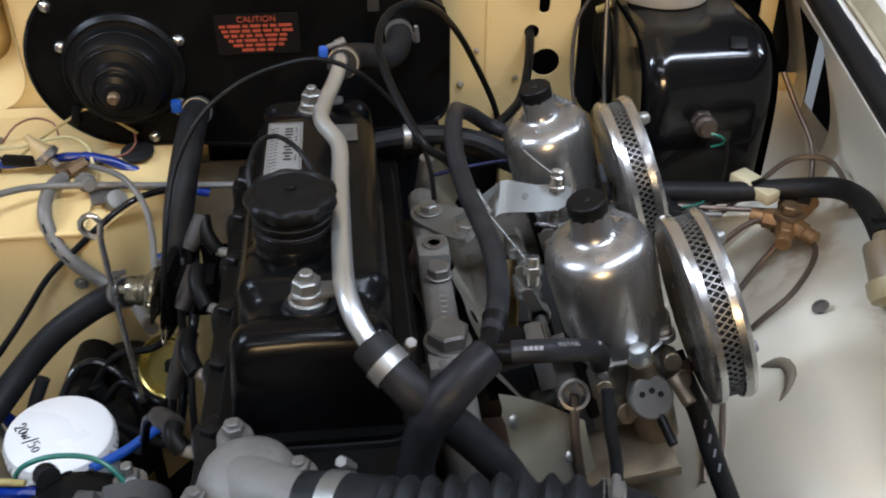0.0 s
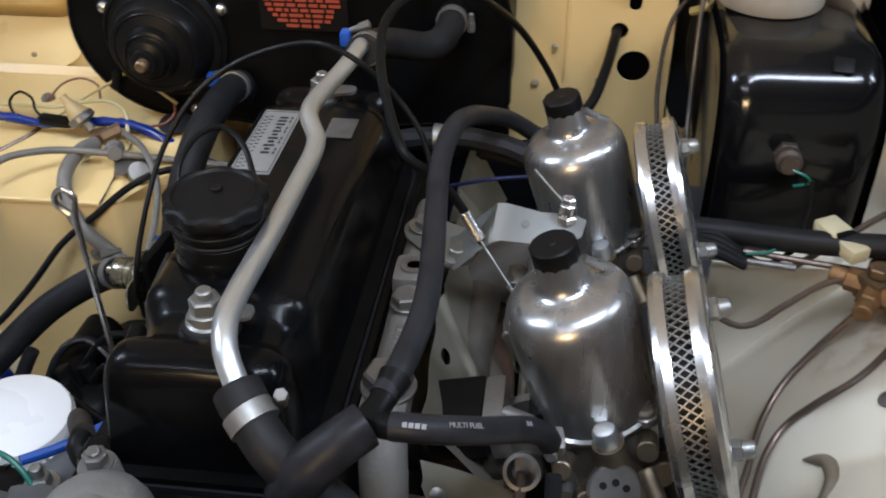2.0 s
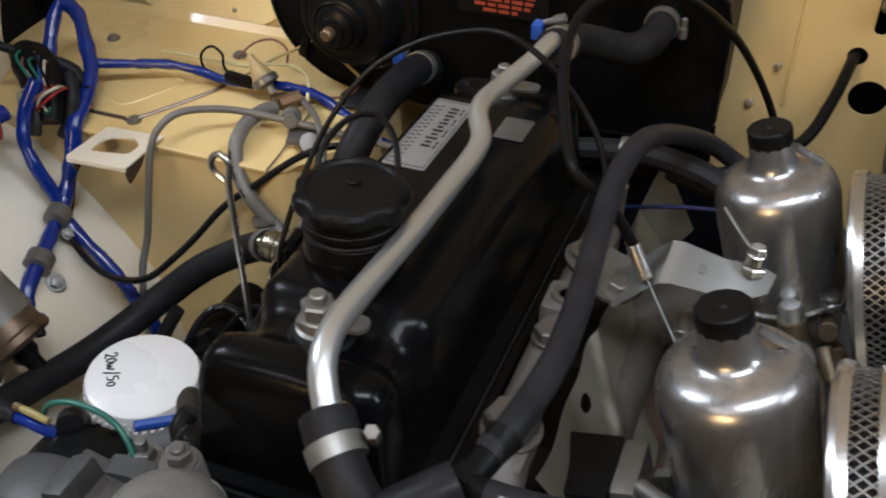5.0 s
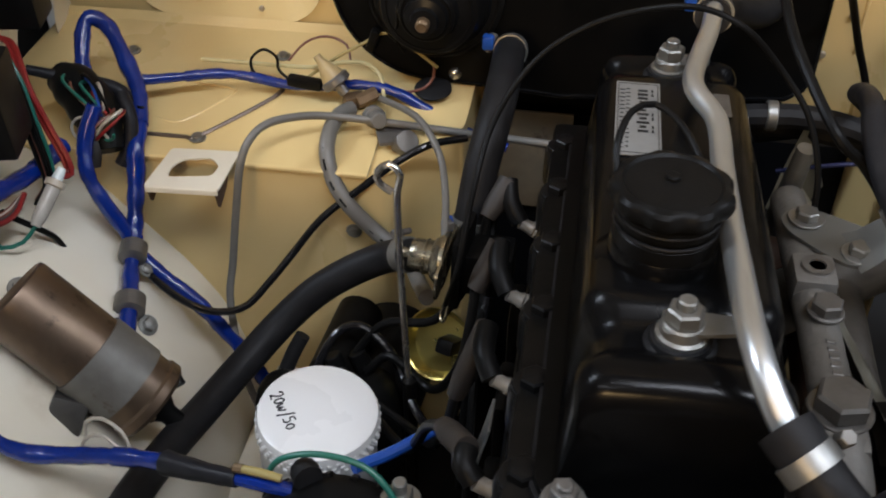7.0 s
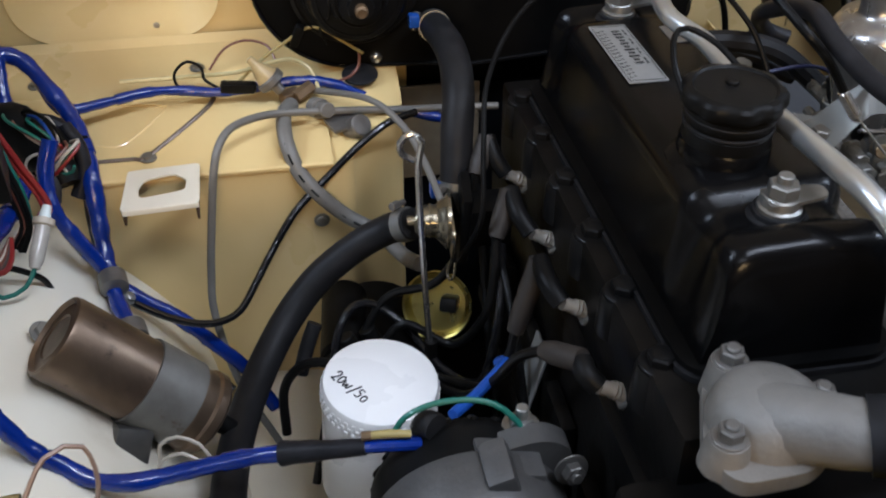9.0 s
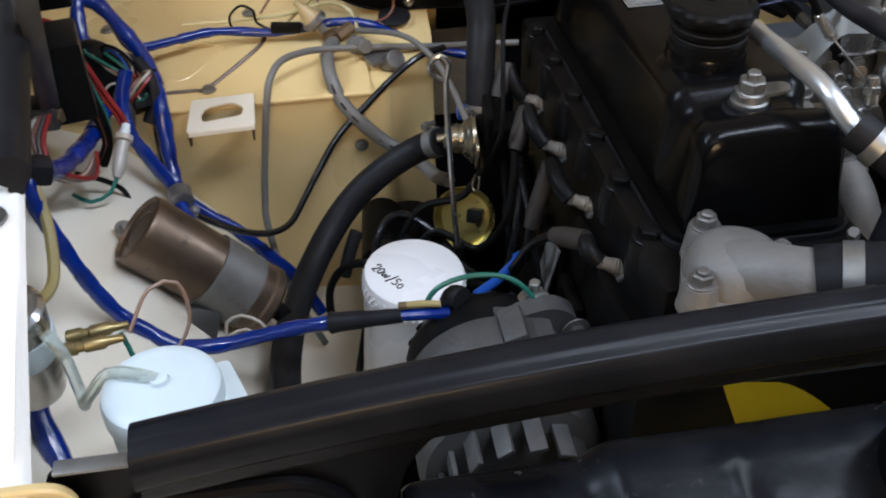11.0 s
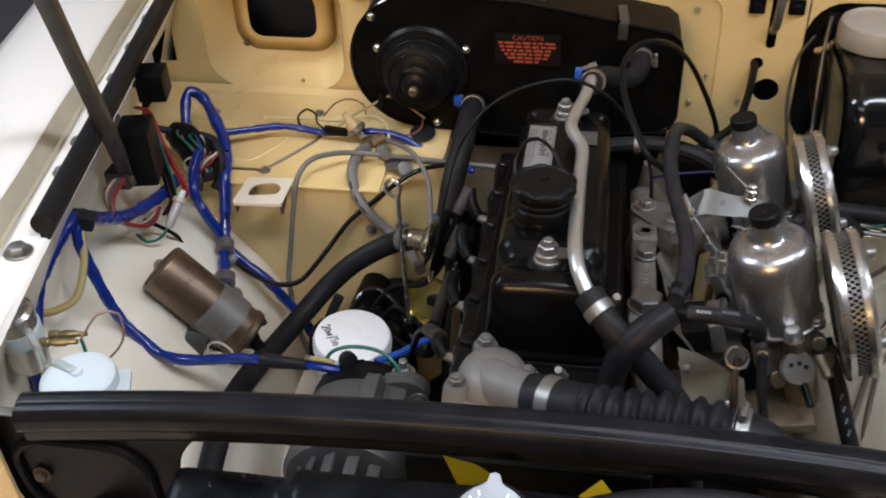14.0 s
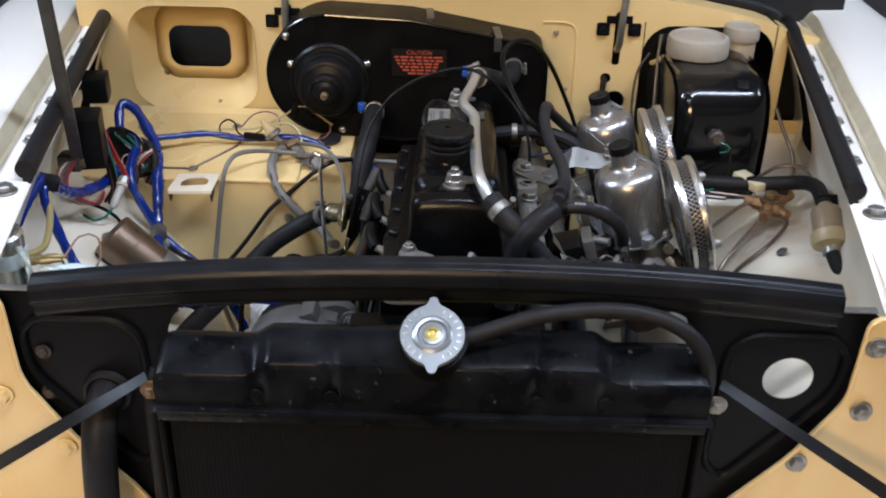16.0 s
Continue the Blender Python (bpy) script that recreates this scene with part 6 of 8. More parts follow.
ifl = thing("inline_filter", (0.437, 0.62, 0.70), "yellow-brown plastic inline filter on the inner wing", "filter")
FT, FE = V(0.437, 0.644, 0.7235), V(0.4365, 0.598, 0.6900)
fm = axis_matrix(FT, FE - FT)
b = lathe(bm_(), [(0.0085, -0.006), (0.0100, 0.000), (0.0170, 0.002), (0.0185, 0.005), (0.0190, 0.036)], fm, 28)
part("canister", b, FILTER_TAN, ifl, "brown-stained clear canister")
b = lathe(bm_(), [(0.0190, 0.034), (0.0222, 0.036), (0.0225, 0.046), (0.0205, 0.052), (0.0110, 0.055), (0.0085, 0.060)], fm, 28)
part("end_flange", b, FILTER_CREAM, ifl, "yellowed plastic end flange")
b = lathe(bm_(), [(0.0095, 0.057), (0.0108, 0.058), (0.0108, 0.064), (0.0095, 0.065)], fm, 20)
part("hose_band", b, ZINC, ifl)
b = tube(bm_(), [FE, (0.4370, 0.580, 0.684), (0.4385, 0.562, 0.6785), (0.4400, 0.545, 0.674)], 0.0088, 14)
part("lower_hose", b, RUBBER, ifl)
b = tube(bm_(), [(0.4400, 0.546, 0.674), (0.4410, 0.533, 0.668), (0.4420, 0.52, 0.658)], 0.0100, 14)
part("hose_joint", b, FILTER_TAN, ifl, "brown taped joint")
part("clip", block(bm_(), 0.030, 0.012, 0.014, pose(0.446, 0.658, 0.729, -20, 0, 0), 0.003), PLASTIC, ifl)
# brass brake pipe junction
jn = thing("brake_pipe_junction", (0.402, 0.745, 0.672), "aged brass brake pipe union block on the inner wing", "pipe union")
b = bm_()
block(b, 0.022, 0.022, 0.022, pose(0.402, 0.745, 0.676, 0, 0, 35), 0.003)
part("union_block", b, BRASS, jn)
for dx, dy, dz, L in ((1, 0.8, 0.1, 0.046), (-0.5, -1, -0.1, 0.034), (0.6, -0.9, -0.1, 0.032), (-0.9, 0.5, 0.0, 0.034), (0.4, 1.0, 0.12, 0.046)):
    d = V(dx, dy, dz).normalized()
    b = hexa(bm_(), 0.0095, 0.008, L * 0.66, axis_matrix((0.402, 0.745, 0.676), d))
    cyl(b, 0.0075, L * 0.64, L, axis_matrix((0.402, 0.745, 0.676), d), 14)
    part("union_nut", b, UNION_BRASS, jn, "rusty brass pipe nut")
b = bm_()
bolt_head(b, (0.402, 0.745, 0.687), (0, 0, 1), 0.009, 0.008, False)
part("union_bolt", b, BRASS, jn)
cn = thing("plug_connector", (0.380, 0.778, 0.694), "cream plastic plug connector beside the union", "connector")
PM = pose(0.380, 0.777, 0.696, 0, 0, 28)
b = block(bm_(), 0.021, 0.026, 0.015, PM @ pose(0, 0.012, 0), 0.002)
block(b, 0.017, 0.020, 0.012, PM @ pose(0, -0.012, -0.001), 0.002)
part("housing", b, CONNECTOR_CREAM, cn)
part("latch", block(bm_(), 0.016, 0.005, 0.003, PM @ pose(0, -0.0015, 0.0075), 0.001), PLASTIC, cn, "dark latch slot")
for nm, pts in (("brake_pipe", [(0.398, 0.733, 0.674), (0.388, 0.730, 0.660), (0.365, 0.722, 0.632), (0.340, 0.705, 0.604), (0.322, 0.675, 0.588), (0.309, 0.636, 0.580), (0.292, 0.590, 0.568), (0.28, 0.55, 0.55)]),
                ("brake_pipe", [(0.416, 0.728, 0.674), (0.418, 0.712, 0.668), (0.405, 0.690, 0.664), (0.380, 0.667, 0.652), (0.355, 0.660, 0.632), (0.335, 0.658, 0.606), (0.319, 0.636, 0.594), (0.306, 0.598, 0.586), (0.297, 0.565, 0.575), (0.29, 0.53, 0.56)]),
                ("brake_pipe", [(0.422, 0.765, 0.679), (0.440, 0.790, 0.690), (0.448, 0.82, 0.715), (0.440, 0.85, 0.74), (0.428, 0.87, 0.77)])):
    cable(nm, pts, 0.0027, COPPER_PIPE, "thin dull copper-coloured brake pipe", "pipe", 8, group="brake pipes")
for nm, pts in (("brake_pipe", [(0.380, 0.752, 0.678), (0.362, 0.752, 0.668), (0.340, 0.748, 0.650), (0.318, 0.742, 0.634), (0.300, 0.742, 0.632), (0.275, 0.750, 0.645), (0.25, 0.768, 0.662)]),
                ("brake_pipe", [(0.345, 0.770, 0.672), (0.385, 0.790, 0.690), (0.425, 0.810, 0.705), (0.455, 0.80, 0.71), (0.466, 0.78, 0.70), (0.468, 0.755, 0.682)])):
    cable(nm, pts, 0.0027, COPPER_PIPE, "thin dull copper-coloured brake pipe", "pipe", 8, group="brake pipes")
b = tube(bm_(), [(0.372, 0.785, 0.690), (0.350, 0.782, 0.684), (0.325, 0.768, 0.676), (0.300, 0.770, 0.684), (0.280, 0.778, 0.685)], 0.0022, 8)
solo("plug_lead", b, PLASTIC, "thin black lead of the plug connector", "wire")
for k in range(4):
    b = tube(bm_(), [(0.262, 0.765 + 0.004 * k, 0.692), (0.280, 0.760 + 0.005 * k, 0.690 + 0.002 * k), (0.305, 0.757 + 0.006 * k, 0.680)], 0.004, 8)
    solo("bullet_connector", b, RUBBER, "black rubber bullet connector in a bunch", "connector", "bullet connectors")
cable("green_lead", [(0.338, 0.782, 0.690), (0.325, 0.770, 0.686), (0.305, 0.765, 0.686)], 0.0014, GREEN_WIRE, "thin green wire beside the hose", "wire", 6)
b = lathe(bm_(), [(0.0075, 0), (0.0068, 0.001), (0.0045, 0.0014), (0.004, -0.003), (0, -0.003)], axis_matrix((0.389, 0.631, 0.667), (-0.55, 0, 0.83)), 18)
solo("wing_grommet", b, STEEL_GREY, "small steel grommet in the inner wing", "grommet")
# ================= left side: pipes, hoses =================
cable("fuel_pipe", [(-0.330, 0.715, 0.43), (-0.358, 0.735, 0.49), (-0.372, 0.760, 0.550), (-0.371, 0.777, 0.585), (-0.364, 0.784, 0.635), (-0.357, 0.790, 0.677), (-0.351, 0.802, 0.694), (-0.340, 0.820, 0.700), (-0.318, 0.845, 0.694), (-0.292, 0.860, 0.687), (-0.244, 0.870, 0.679), (-0.196, 0.878, 0.671), (-0.10, 0.88, 0.665)], 0.0034, GREY_PIPE, "stiff grey pipe bent over the footwell edge", "pipe", 12)
cable("valve_control_cable", [(-0.275, 0.915, 0.676), (-0.262, 0.900, 0.684), (-0.221, 0.848, 0.700), (-0.197, 0.811, 0.692), (-0.186, 0.775, 0.681), (-0.180, 0.735, 0.672), (-0.177, 0.712, 0.668)], 0.0030, GREY_PIPE, "thin grey control cable bending down to the water valve")
bh = thing("braided_hose", (-0.29, 0.82, 0.66), "grey rubber hose with a dark tracer line", "hose")
b = tube(bm_(), [(-0.288, 0.890, 0.678), (-0.295, 0.875, 0.680), (-0.297, 0.849, 0.679), (-0.295, 0.828, 0.670), (-0.287, 0.815, 0.652), (-0.272, 0.806, 0.634), (-0.250, 0.805, 0.610), (-0.223, 0.795, 0.595), (-0.205, 0.765, 0.590), (-0.195, 0.74, 0.60)], 0.0068, 14)
part("hose", b, GREY_PIPE, bh)
HOSE = spline([(-0.297, 0.849, 0.679), (-0.295, 0.828, 0.670), (-0.287, 0.815, 0.652), (-0.272, 0.806, 0.634), (-0.250, 0.805, 0.610), (-0.223, 0.795, 0.595)], 0.004)
for k in range(2, len(HOSE) - 3, 4):
    lift = V(-0.25, -0.85, 0.45).normalized() * 0.0064
    part("tracer_mark", tube(bm_(), [HOSE[k] + lift, HOSE[k + 1] + lift, HOSE[k + 2] + lift], 0.0011, 6), PLASTIC, bh)
cable("battery_cable", [(-0.462, 0.845, 0.690), (-0.466, 0.815, 0.640), (-0.460, 0.788, 0.602), (-0.443, 0.756, 0.588), (-0.415, 0.738, 0.578), (-0.386, 0.728, 0.572), (-0.366, 0.733, 0.566), (-0.349, 0.744, 0.567), (-0.334, 0.764, 0.579), (-0.319, 0.782, 0.595), (-0.295, 0.799, 0.624), (-0.264, 0.813, 0.648), (-0.235, 0.822, 0.671), (-0.208, 0.834, 0.684), (-0.181, 0.855, 0.680)], 0.0033, VINYL, "glossy black taped cable hanging in a loop")
big = thing("heater_return_hose", (-0.28, 0.70, 0.58), "thick black rubber hose sweeping past the ignition coil", "hose")
b = tube(bm_(), [(-0.203, 0.722, 0.657), (-0.220, 0.738, 0.642), (-0.247, 0.740, 0.626), (-0.280, 0.730, 0.606), (-0.307, 0.712, 0.584), (-0.330, 0.680, 0.566), (-0.347, 0.635, 0.560), (-0.356, 0.580, 0.570), (-0.359, 0.520, 0.583), (-0.357, 0.46, 0.585), (-0.35, 0.38, 0.57)], 0.0127, 20)
part("hose", b, RUBBER, big)
clamp(big, (-0.209, 0.728, 0.652), (0.7, -0.55, 0.5), 0.0132, 0.010, (0, 0.3, 1))
ds = thing("dipstick", (-0.200, 0.675, 0.60), "steel dipstick with a wire loop handle", "dipstick")
b = tube(bm_(), [(-0.197, 0.672, 0.56), (-0.2005, 0.677, 0.62), (-0.2035, 0.681, 0.70), (-0.204, 0.682, 0.742), (-0.2015, 0.683, 0.756), (-0.209, 0.683, 0.764), (-0.217, 0.683, 0.757), (-0.216, 0.683, 0.748), (-0.2075, 0.6825, 0.742)], 0.0026, 10)
part("rod", b, CHROME, ds)
b = tube(bm_(), [(-0.196, 0.671, 0.42), (-0.197, 0.672, 0.575)], 0.0055, 10, smooth=False)
part("guide_tube", b, ENGINE_BLACK, ds)

# oil filter
of = thing("oil_filter", (-0.246, 0.595, 0.50), "white spin-on oil filter with handwritten grade", "oil filter")
OM = pose(-0.246, 0.597, 0.614, 3, 4, 0)
b = lathe(bm_(), [(0.036, -0.115), (0.0415, -0.112), (0.0418, -0.024), (0.0425, -0.020), (0.0430, -0.006), (0.0415, -0.0015), (0.0385, 0.0), (0.0, 0.0005)], OM, 56)
part("can", b, WHITE_CAN, of)
b = bm_()
for row in range(3):
    for k in range(44):
        a = 2 * math.pi * (k + 0.5 * (row % 2)) / 44
        block(b, 0.0016, 0.0032, 0.0032, OM @ pose(0.0429 * math.cos(a), 0.0429 * math.sin(a), -0.008 - row * 0.0048, 0, 0, math.degrees(a)), 0.0005, 1)
part("knurl", b, WHITE_CAN, of, "knurled grip band")
STROKES = (((0.0, 0.75), (0.12, 0.98), (0.34, 0.95), (0.40, 0.66), (0.24, 0.36), (0.02, 0.06), (0.20, 0.10), (0.46, 0.02)),
           ((0.86, 0.86), (0.66, 0.72), (0.62, 0.34), (0.78, 0.10), (0.98, 0.30), (1.00, 0.66), (0.84, 0.88)),
           ((1.16, 0.62), (1.22, 0.20), (1.34, 0.14), (1.48, 0.52), (1.54, 0.18), (1.66, 0.16), (1.82, 0.64)),
           ((2.02, -0.18), (2.22, 0.50), (2.38, 1.08)),
           ((2.98, 0.88), (2.66, 0.90), (2.62, 0.58), (2.86, 0.56), (2.94, 0.30), (2.80, 0.08), (2.56, 0.12)),
           ((3.40, 0.64), (3.20, 0.48), (3.22, 0.16), (3.42, 0.04), (3.58, 0.24), (3.54, 0.54), (3.40, 0.64)))
WM = OM @ pose(-0.0225, -0.0060, 0.0006, 0, 0, -52)
b = bm_()
for stroke in STROKES:
    tube(b, [WM @ V((x - 1.8) * 0.0092, (y - 0.45) * 0.0098, 0) for x, y in stroke], 0.00058, 6, step=0.0012)
part("grade_writing", b, INK, of, "black handwritten oil grade 20W/50")

# ignition coil with clamp, lying on the inner wing
co = thing("ignition_coil", (-0.42, 0.61, 0.60), "tarnished cylindrical ignition coil in a grey steel clamp", "ignition coil")
c0, c1 = V(-0.4600, 0.6080, 0.6800), V(-0.3720, 0.6055, 0.5890)
cd = (c1 - c0).normalized()
L = (c1 - c0).length
cm = axis_matrix(c0, cd)
R = 0.0300
b = lathe(bm_(), [(0.0, 0.0032), (R * 0.52, 0.0032), (R * 0.56, 0.0022), (R * 0.62, 0.0032), (R * 0.84, 0.0030), (R * 0.90, 0.0), (R * 0.97, 0.001), (R, 0.004), (R, L - 0.012), (R * 1.06, L - 0.010), (R * 1.07, L - 0.004), (R * 0.98, L - 0.001), (R * 0.8, L), (0.010, L), (0.0, L)], cm, 48)
part("can", b, COIL_METAL, co, "tarnished bronze-coloured can")
b = lathe(bm_(), [(R + 0.0004, L * 0.52), (R + 0.0018, L * 0.52), (R + 0.0018, L * 0.82), (R + 0.0004, L * 0.82)], cm, 48)
part("clamp_band", b, BAND_STEEL, co, "weathered grey steel clamp band")
b = block(bm_(), 0.010, 0.020, 0.026, cm @ pose(-R * 0.55, -R * 0.98, L * 0.67, 0, 0, 28), 0.003)
cyl(b, 0.0032, -0.012, 0.014, cm @ pose(-R * 0.55, -R * 1.10, L * 0.67, 90, 0, 28), 12)
part("clamp_ear", b, BAND_STEEL, co, "bolted ear of the clamp band")
foot = V(-0.426, 0.572, 0.602)
b = bm_()
block(b, 0.026, 0.020, 0.028, pose(foot.x + 0.004, foot.y + 0.004, foot.z, -25, 25, 10), 0.004)
bolt_head(b, (foot.x - 0.004, foot.y - 0.007, foot.z - 0.012), (-0.3, -0.9, 0.4), 0.006, 0.005)
part("clamp_foot", b, STRUT, co, "dark steel foot of the clamp")
b = lathe(bm_(), [(0.0115, 0.0), (0.0115, 0.006), (0.0075, 0.012), (0.007, 0.022)], axis_matrix(c1, cd), 18)
part("tower", b, PLASTIC, co, "black plastic terminal tower")
b = tube(bm_(), [c1 + V(0.004, 0.016, 0.018), c1 + V(0.012, 0.012, 0.022), c1 + V(0.020, 0.006, 0.016)], 0.0042, 10)
part("terminal_boot", b, PLASTIC, co)
b = cyl(bm_(), 0.003, 0, 0.012, axis_matrix(c1 + V(-0.002, -0.016, 0.010), cd), 10)
part("terminal", b, BRASS, co)
bolt((-0.476, 0.640, 0.655), (0.5, -0.2, 0.85), 0.9)
cable("white_loop_lead", [(-0.402, 0.560, 0.596), (-0.400, 0.562, 0.612), (-0.388, 0.563, 0.617), (-0.374, 0.560, 0.610), (-0.368, 0.556, 0.600)], 0.0014, WHITE_WIRE, "thin white wire in small loops", "wire", 6)
cable("white_loop_lead", [(-0.404, 0.556, 0.594), (-0.398, 0.556, 0.604), (-0.386, 0.556, 0.608), (-0.374, 0.552, 0.602)], 0.0014, WHITE_WIRE, "thin white wire in small loops", "wire", 6)

# shelf bracket with its square opening
br = thing("shelf_bracket", (-0.400, 0.795, 0.66), "cream-painted bracket with a square opening", "bracket")
b = plate(bm_(), rounded([(-0.031, -0.037), (0.031, -0.033), (0.030, 0.026), (-0.029, 0.022)], 0.004), [rounded([(-0.017, -0.021), (0.019, -0.014), (0.020, 0.002), (0.009, 0.013), (-0.014, 0.007), (-0.019, -0.006)], 0.005)], 0.0018, pose(-0.4005, 0.8005, 0.6655, -1, 0, 0))
# plate and lip use the whiter cream to show light from above
part("top_plate", b, COOL_LIT_CREAM, br, "cream top plate, whitened for the light from above")
part("front_lip", block(bm_(), 0.060, 0.0018, 0.005, pose(-0.4000, 0.7650, 0.6635, 0, 0, 3.5), 0.0006), COOL_LIT_CREAM, br)
# brown flanges carry the shadow under the bracket in their colour
for x in (-0.4295, -0.3715):
    b = plate(bm_(), rounded([(-0.036, 0.0), (-0.004, 0.0), (-0.012, -0.010), (-0.032, -0.019)], 0.003), (), 0.0018, Matrix.Translation((x, 0.803, 0.6640)) @ pose(0, 0, 0, 90, 0, 90))
    part("side_flange", b, RUST, br, "side flange coloured dark brown for shadow")
b = lathe(bm_(), [(0.0075, 0), (0.0075, 0.001), (0.0045, 0.0015), (0.0045, 0.004), (0, 0.0045)], pose(-0.414, 0.842, 0.664), 16)
solo("shelf_screw", b, ZINC, "plated screw on the shelf", "screw", "panel screws")
for p, ax in (((-0.272, 0.8145, 0.602), (0, -1, 0)), ((-0.519, 0.96, 0.679), (0, -0.1, 1)), ((-0.373, 0.97, 0.680), (0, -0.1, 1)), ((-0.565, 0.80, 0.72), (1, 0, 0))):
    b = lathe(bm_(), [(0.007, 0), (0.007, 0.001), (0.0045, 0.0015), (0.0042, 0.004), (0, 0.0045)], axis_matrix(p, ax), 16)
    solo("panel_screw", b, ZINC, "plated screw in the cream panel", "screw", "panel screws")
# blanking grommets on the shelf
b = lathe(bm_(), [(0.017, 0), (0.017, 0.0015), (0.014, 0.003), (0.0, 0.0035)], pose(-0.222, 0.930, 0.681, 8, 0, 0), 24)
solo("shelf_grommet", b, RUBBER, "black rubber grommet on the shelf", "grommet")
# brown sweep drawn in place of the gap along a panel edge
cable("shelf_edge_line", [(-0.47, 0.842, 0.6645), (-0.425, 0.842, 0.6645), (-0.413, 0.845, 0.665), (-0.362, 0.905, 0.675), (-0.360, 0.925, 0.679)], 0.0021, COPPER_PIPE, "thin brown line along the panel edge on the cream shelf", "wire", 6)
# brass stop switch unit on the shelf
bs = thing("brake_light_switch", (-0.30, 0.905, 0.68), "brass and plastic hydraulic switch on a brown union", "switch")
SWM = axis_matrix((-0.305, 0.905, 0.696), (0.6, -0.15, -0.75))
b = lathe(bm_(), [(0.0, -0.027), (0.0035, -0.027), (0.0040, -0.021), (0.0055, -0.018), (0.0110, -0.004), (0.0115, 0.002), (0.0, 0.002)], SWM, 22)
part("switch_body", b, SWITCH_PLASTIC, bs, "yellowed plastic switch body")
b = lathe(bm_(), [(0.0112, -0.004), (0.0132, -0.0025), (0.0132, 0.003), (0.0112, 0.0045), (0.0050, 0.005), (0.0050, 0.014), (0.0, 0.014)], SWM, 22)
part("crimp_ring", b, STEEL_GREY, bs, "grey steel crimp ring")
b = bm_()
block(b, 0.019, 0.014, 0.012, pose(-0.288, 0.901, 0.680, 0, 0, 30), 0.003)
hexa(b, 0.0062, 0.0, 0.020, axis_matrix((-0.284, 0.895, 0.682), (0.7, 0.5, 0.2)))
hexa(b, 0.0062, 0.0, 0.018, axis_matrix((-0.290, 0.893, 0.678), (-0.2, -1, 0)))
part("union", b, BRASS, bs)
b = bm_()
cyl(b, 0.0095, 0, 0.012, axis_matrix((-0.268, 0.885, 0.676), (0.4, -0.8, 0.3)), 18)
cyl(b, 0.007, 0.010, 0.026, axis_matrix((-0.268, 0.885, 0.676), (0.4, -0.8, 0.3)), 18)
part("rubber_boot", b, GREY_PIPE, bs)
b = bm_()
block(b, 0.030, 0.026, 0.004, pose(-0.244, 0.862, 0.672, 0, 0, 20), 0.002)
cyl(b, 0.010, 0, 0.02, axis_matrix((-0.238, 0.860, 0.664), (0.4, -0.6, 0.6)), 18)
solo("pipe_bracket", b, STEEL_GREY, "small grey bracket at the shelf corner", "bracket")
cable("clear_tube", [(-0.44, 0.935, 0.69), (-0.38, 0.935, 0.690), (-0.335, 0.925, 0.696), (-0.312, 0.912, 0.708), (-0.285, 0.925, 0.705), (-0.268, 0.922, 0.695), (-0.262, 0.905, 0.682)], 0.0019, PALE_TUBE, "yellowed translucent washer tube", "pipe", 8)
cable("ring_lead", [(-0.362, 0.925, 0.682), (-0.372, 0.926, 0.676), (-0.388, 0.928, 0.684), (-0.390, 0.930, 0.697), (-0.378, 0.931, 0.707), (-0.366, 0.930, 0.701), (-0.364, 0.927, 0.690), (-0.352, 0.920, 0.684)], 0.0014, PLASTIC, "thin black wire in a ring", "wire", 6, 0.0025)
cable("earth_lead", [(-0.360, 0.945, 0.690), (-0.345, 0.955, 0.705), (-0.325, 0.958, 0.711), (-0.305, 0.950, 0.708), (-0.298, 0.935, 0.698)], 0.0012, BROWN_WIRE, "thin loose wire on the shelf", "wire", 6)
cable("motor_lead", [(-0.335, 0.915, 0.690), (-0.310, 0.930, 0.705), (-0.285, 0.938, 0.718), (-0.270, 0.938, 0.728), (-0.255, 0.936, 0.728), (-0.235, 0.934, 0.714), (-0.218, 0.932, 0.702)], 0.0016, YELLOW_WIRE, "thin green and yellow motor wire", "wire", 6)
b = block(bm_(), 0.008, 0.008, 0.024, pose(-0.277, 0.937, 0.722, 15, 20, 0), 0.002)
solo("lead_sleeve", b, PLASTIC, "small black wire sleeve", "connector")
b = block(bm_(), 0.032, 0.010, 0.010, pose(-0.334, 0.908, 0.690, 0, 4, -4), 0.003)
solo("wire_connector", b, PLASTIC, "black wire connector on the blue loom", "connector")
cable("motor_drop_lead", [(-0.222, 0.934, 0.706), (-0.222, 0.932, 0.692), (-0.230, 0.925, 0.684), (-0.245, 0.915, 0.684)], 0.0014, BROWN_WIRE, "thin brown motor wire", "wire", 6)

# blue taped loom
def loom(pts, r, label="bright blue taped wiring loom", wob=0.21):
    o = thing("wiring_loom", pts[0], label, "wiring loom", "blue wiring looms")
    part("sleeve", tube(bm_(), pts, r, 14, step=0.004, wob=wob), BLUE_TAPE, o, sharp=1.2)
    sp = spline(pts, 0.004)
    for k in range(6, len(sp) - 6, 13):
        q = sp[k:k + 4]
        part("tape_wrap", tube(bm_(), q, r * 1.07, 14, smooth=False), BLUE_TAPE, o)
    return o
loom([(-0.515, 0.850, 0.680), (-0.527, 0.882, 0.715), (-0.527, 0.903, 0.738), (-0.510, 0.905, 0.732), (-0.490, 0.886, 0.714), (-0.471, 0.863, 0.693), (-0.460, 0.831, 0.677), (-0.457, 0.811, 0.668), (-0.456, 0.799, 0.645), (-0.452, 0.768, 0.609), (-0.444, 0.736, 0.597), (-0.432, 0.703, 0.592), (-0.425, 0.675, 0.582), (-0.415, 0.655, 0.562)], 0.0071, "bright blue taped wiring loom clipped down the inner wing")
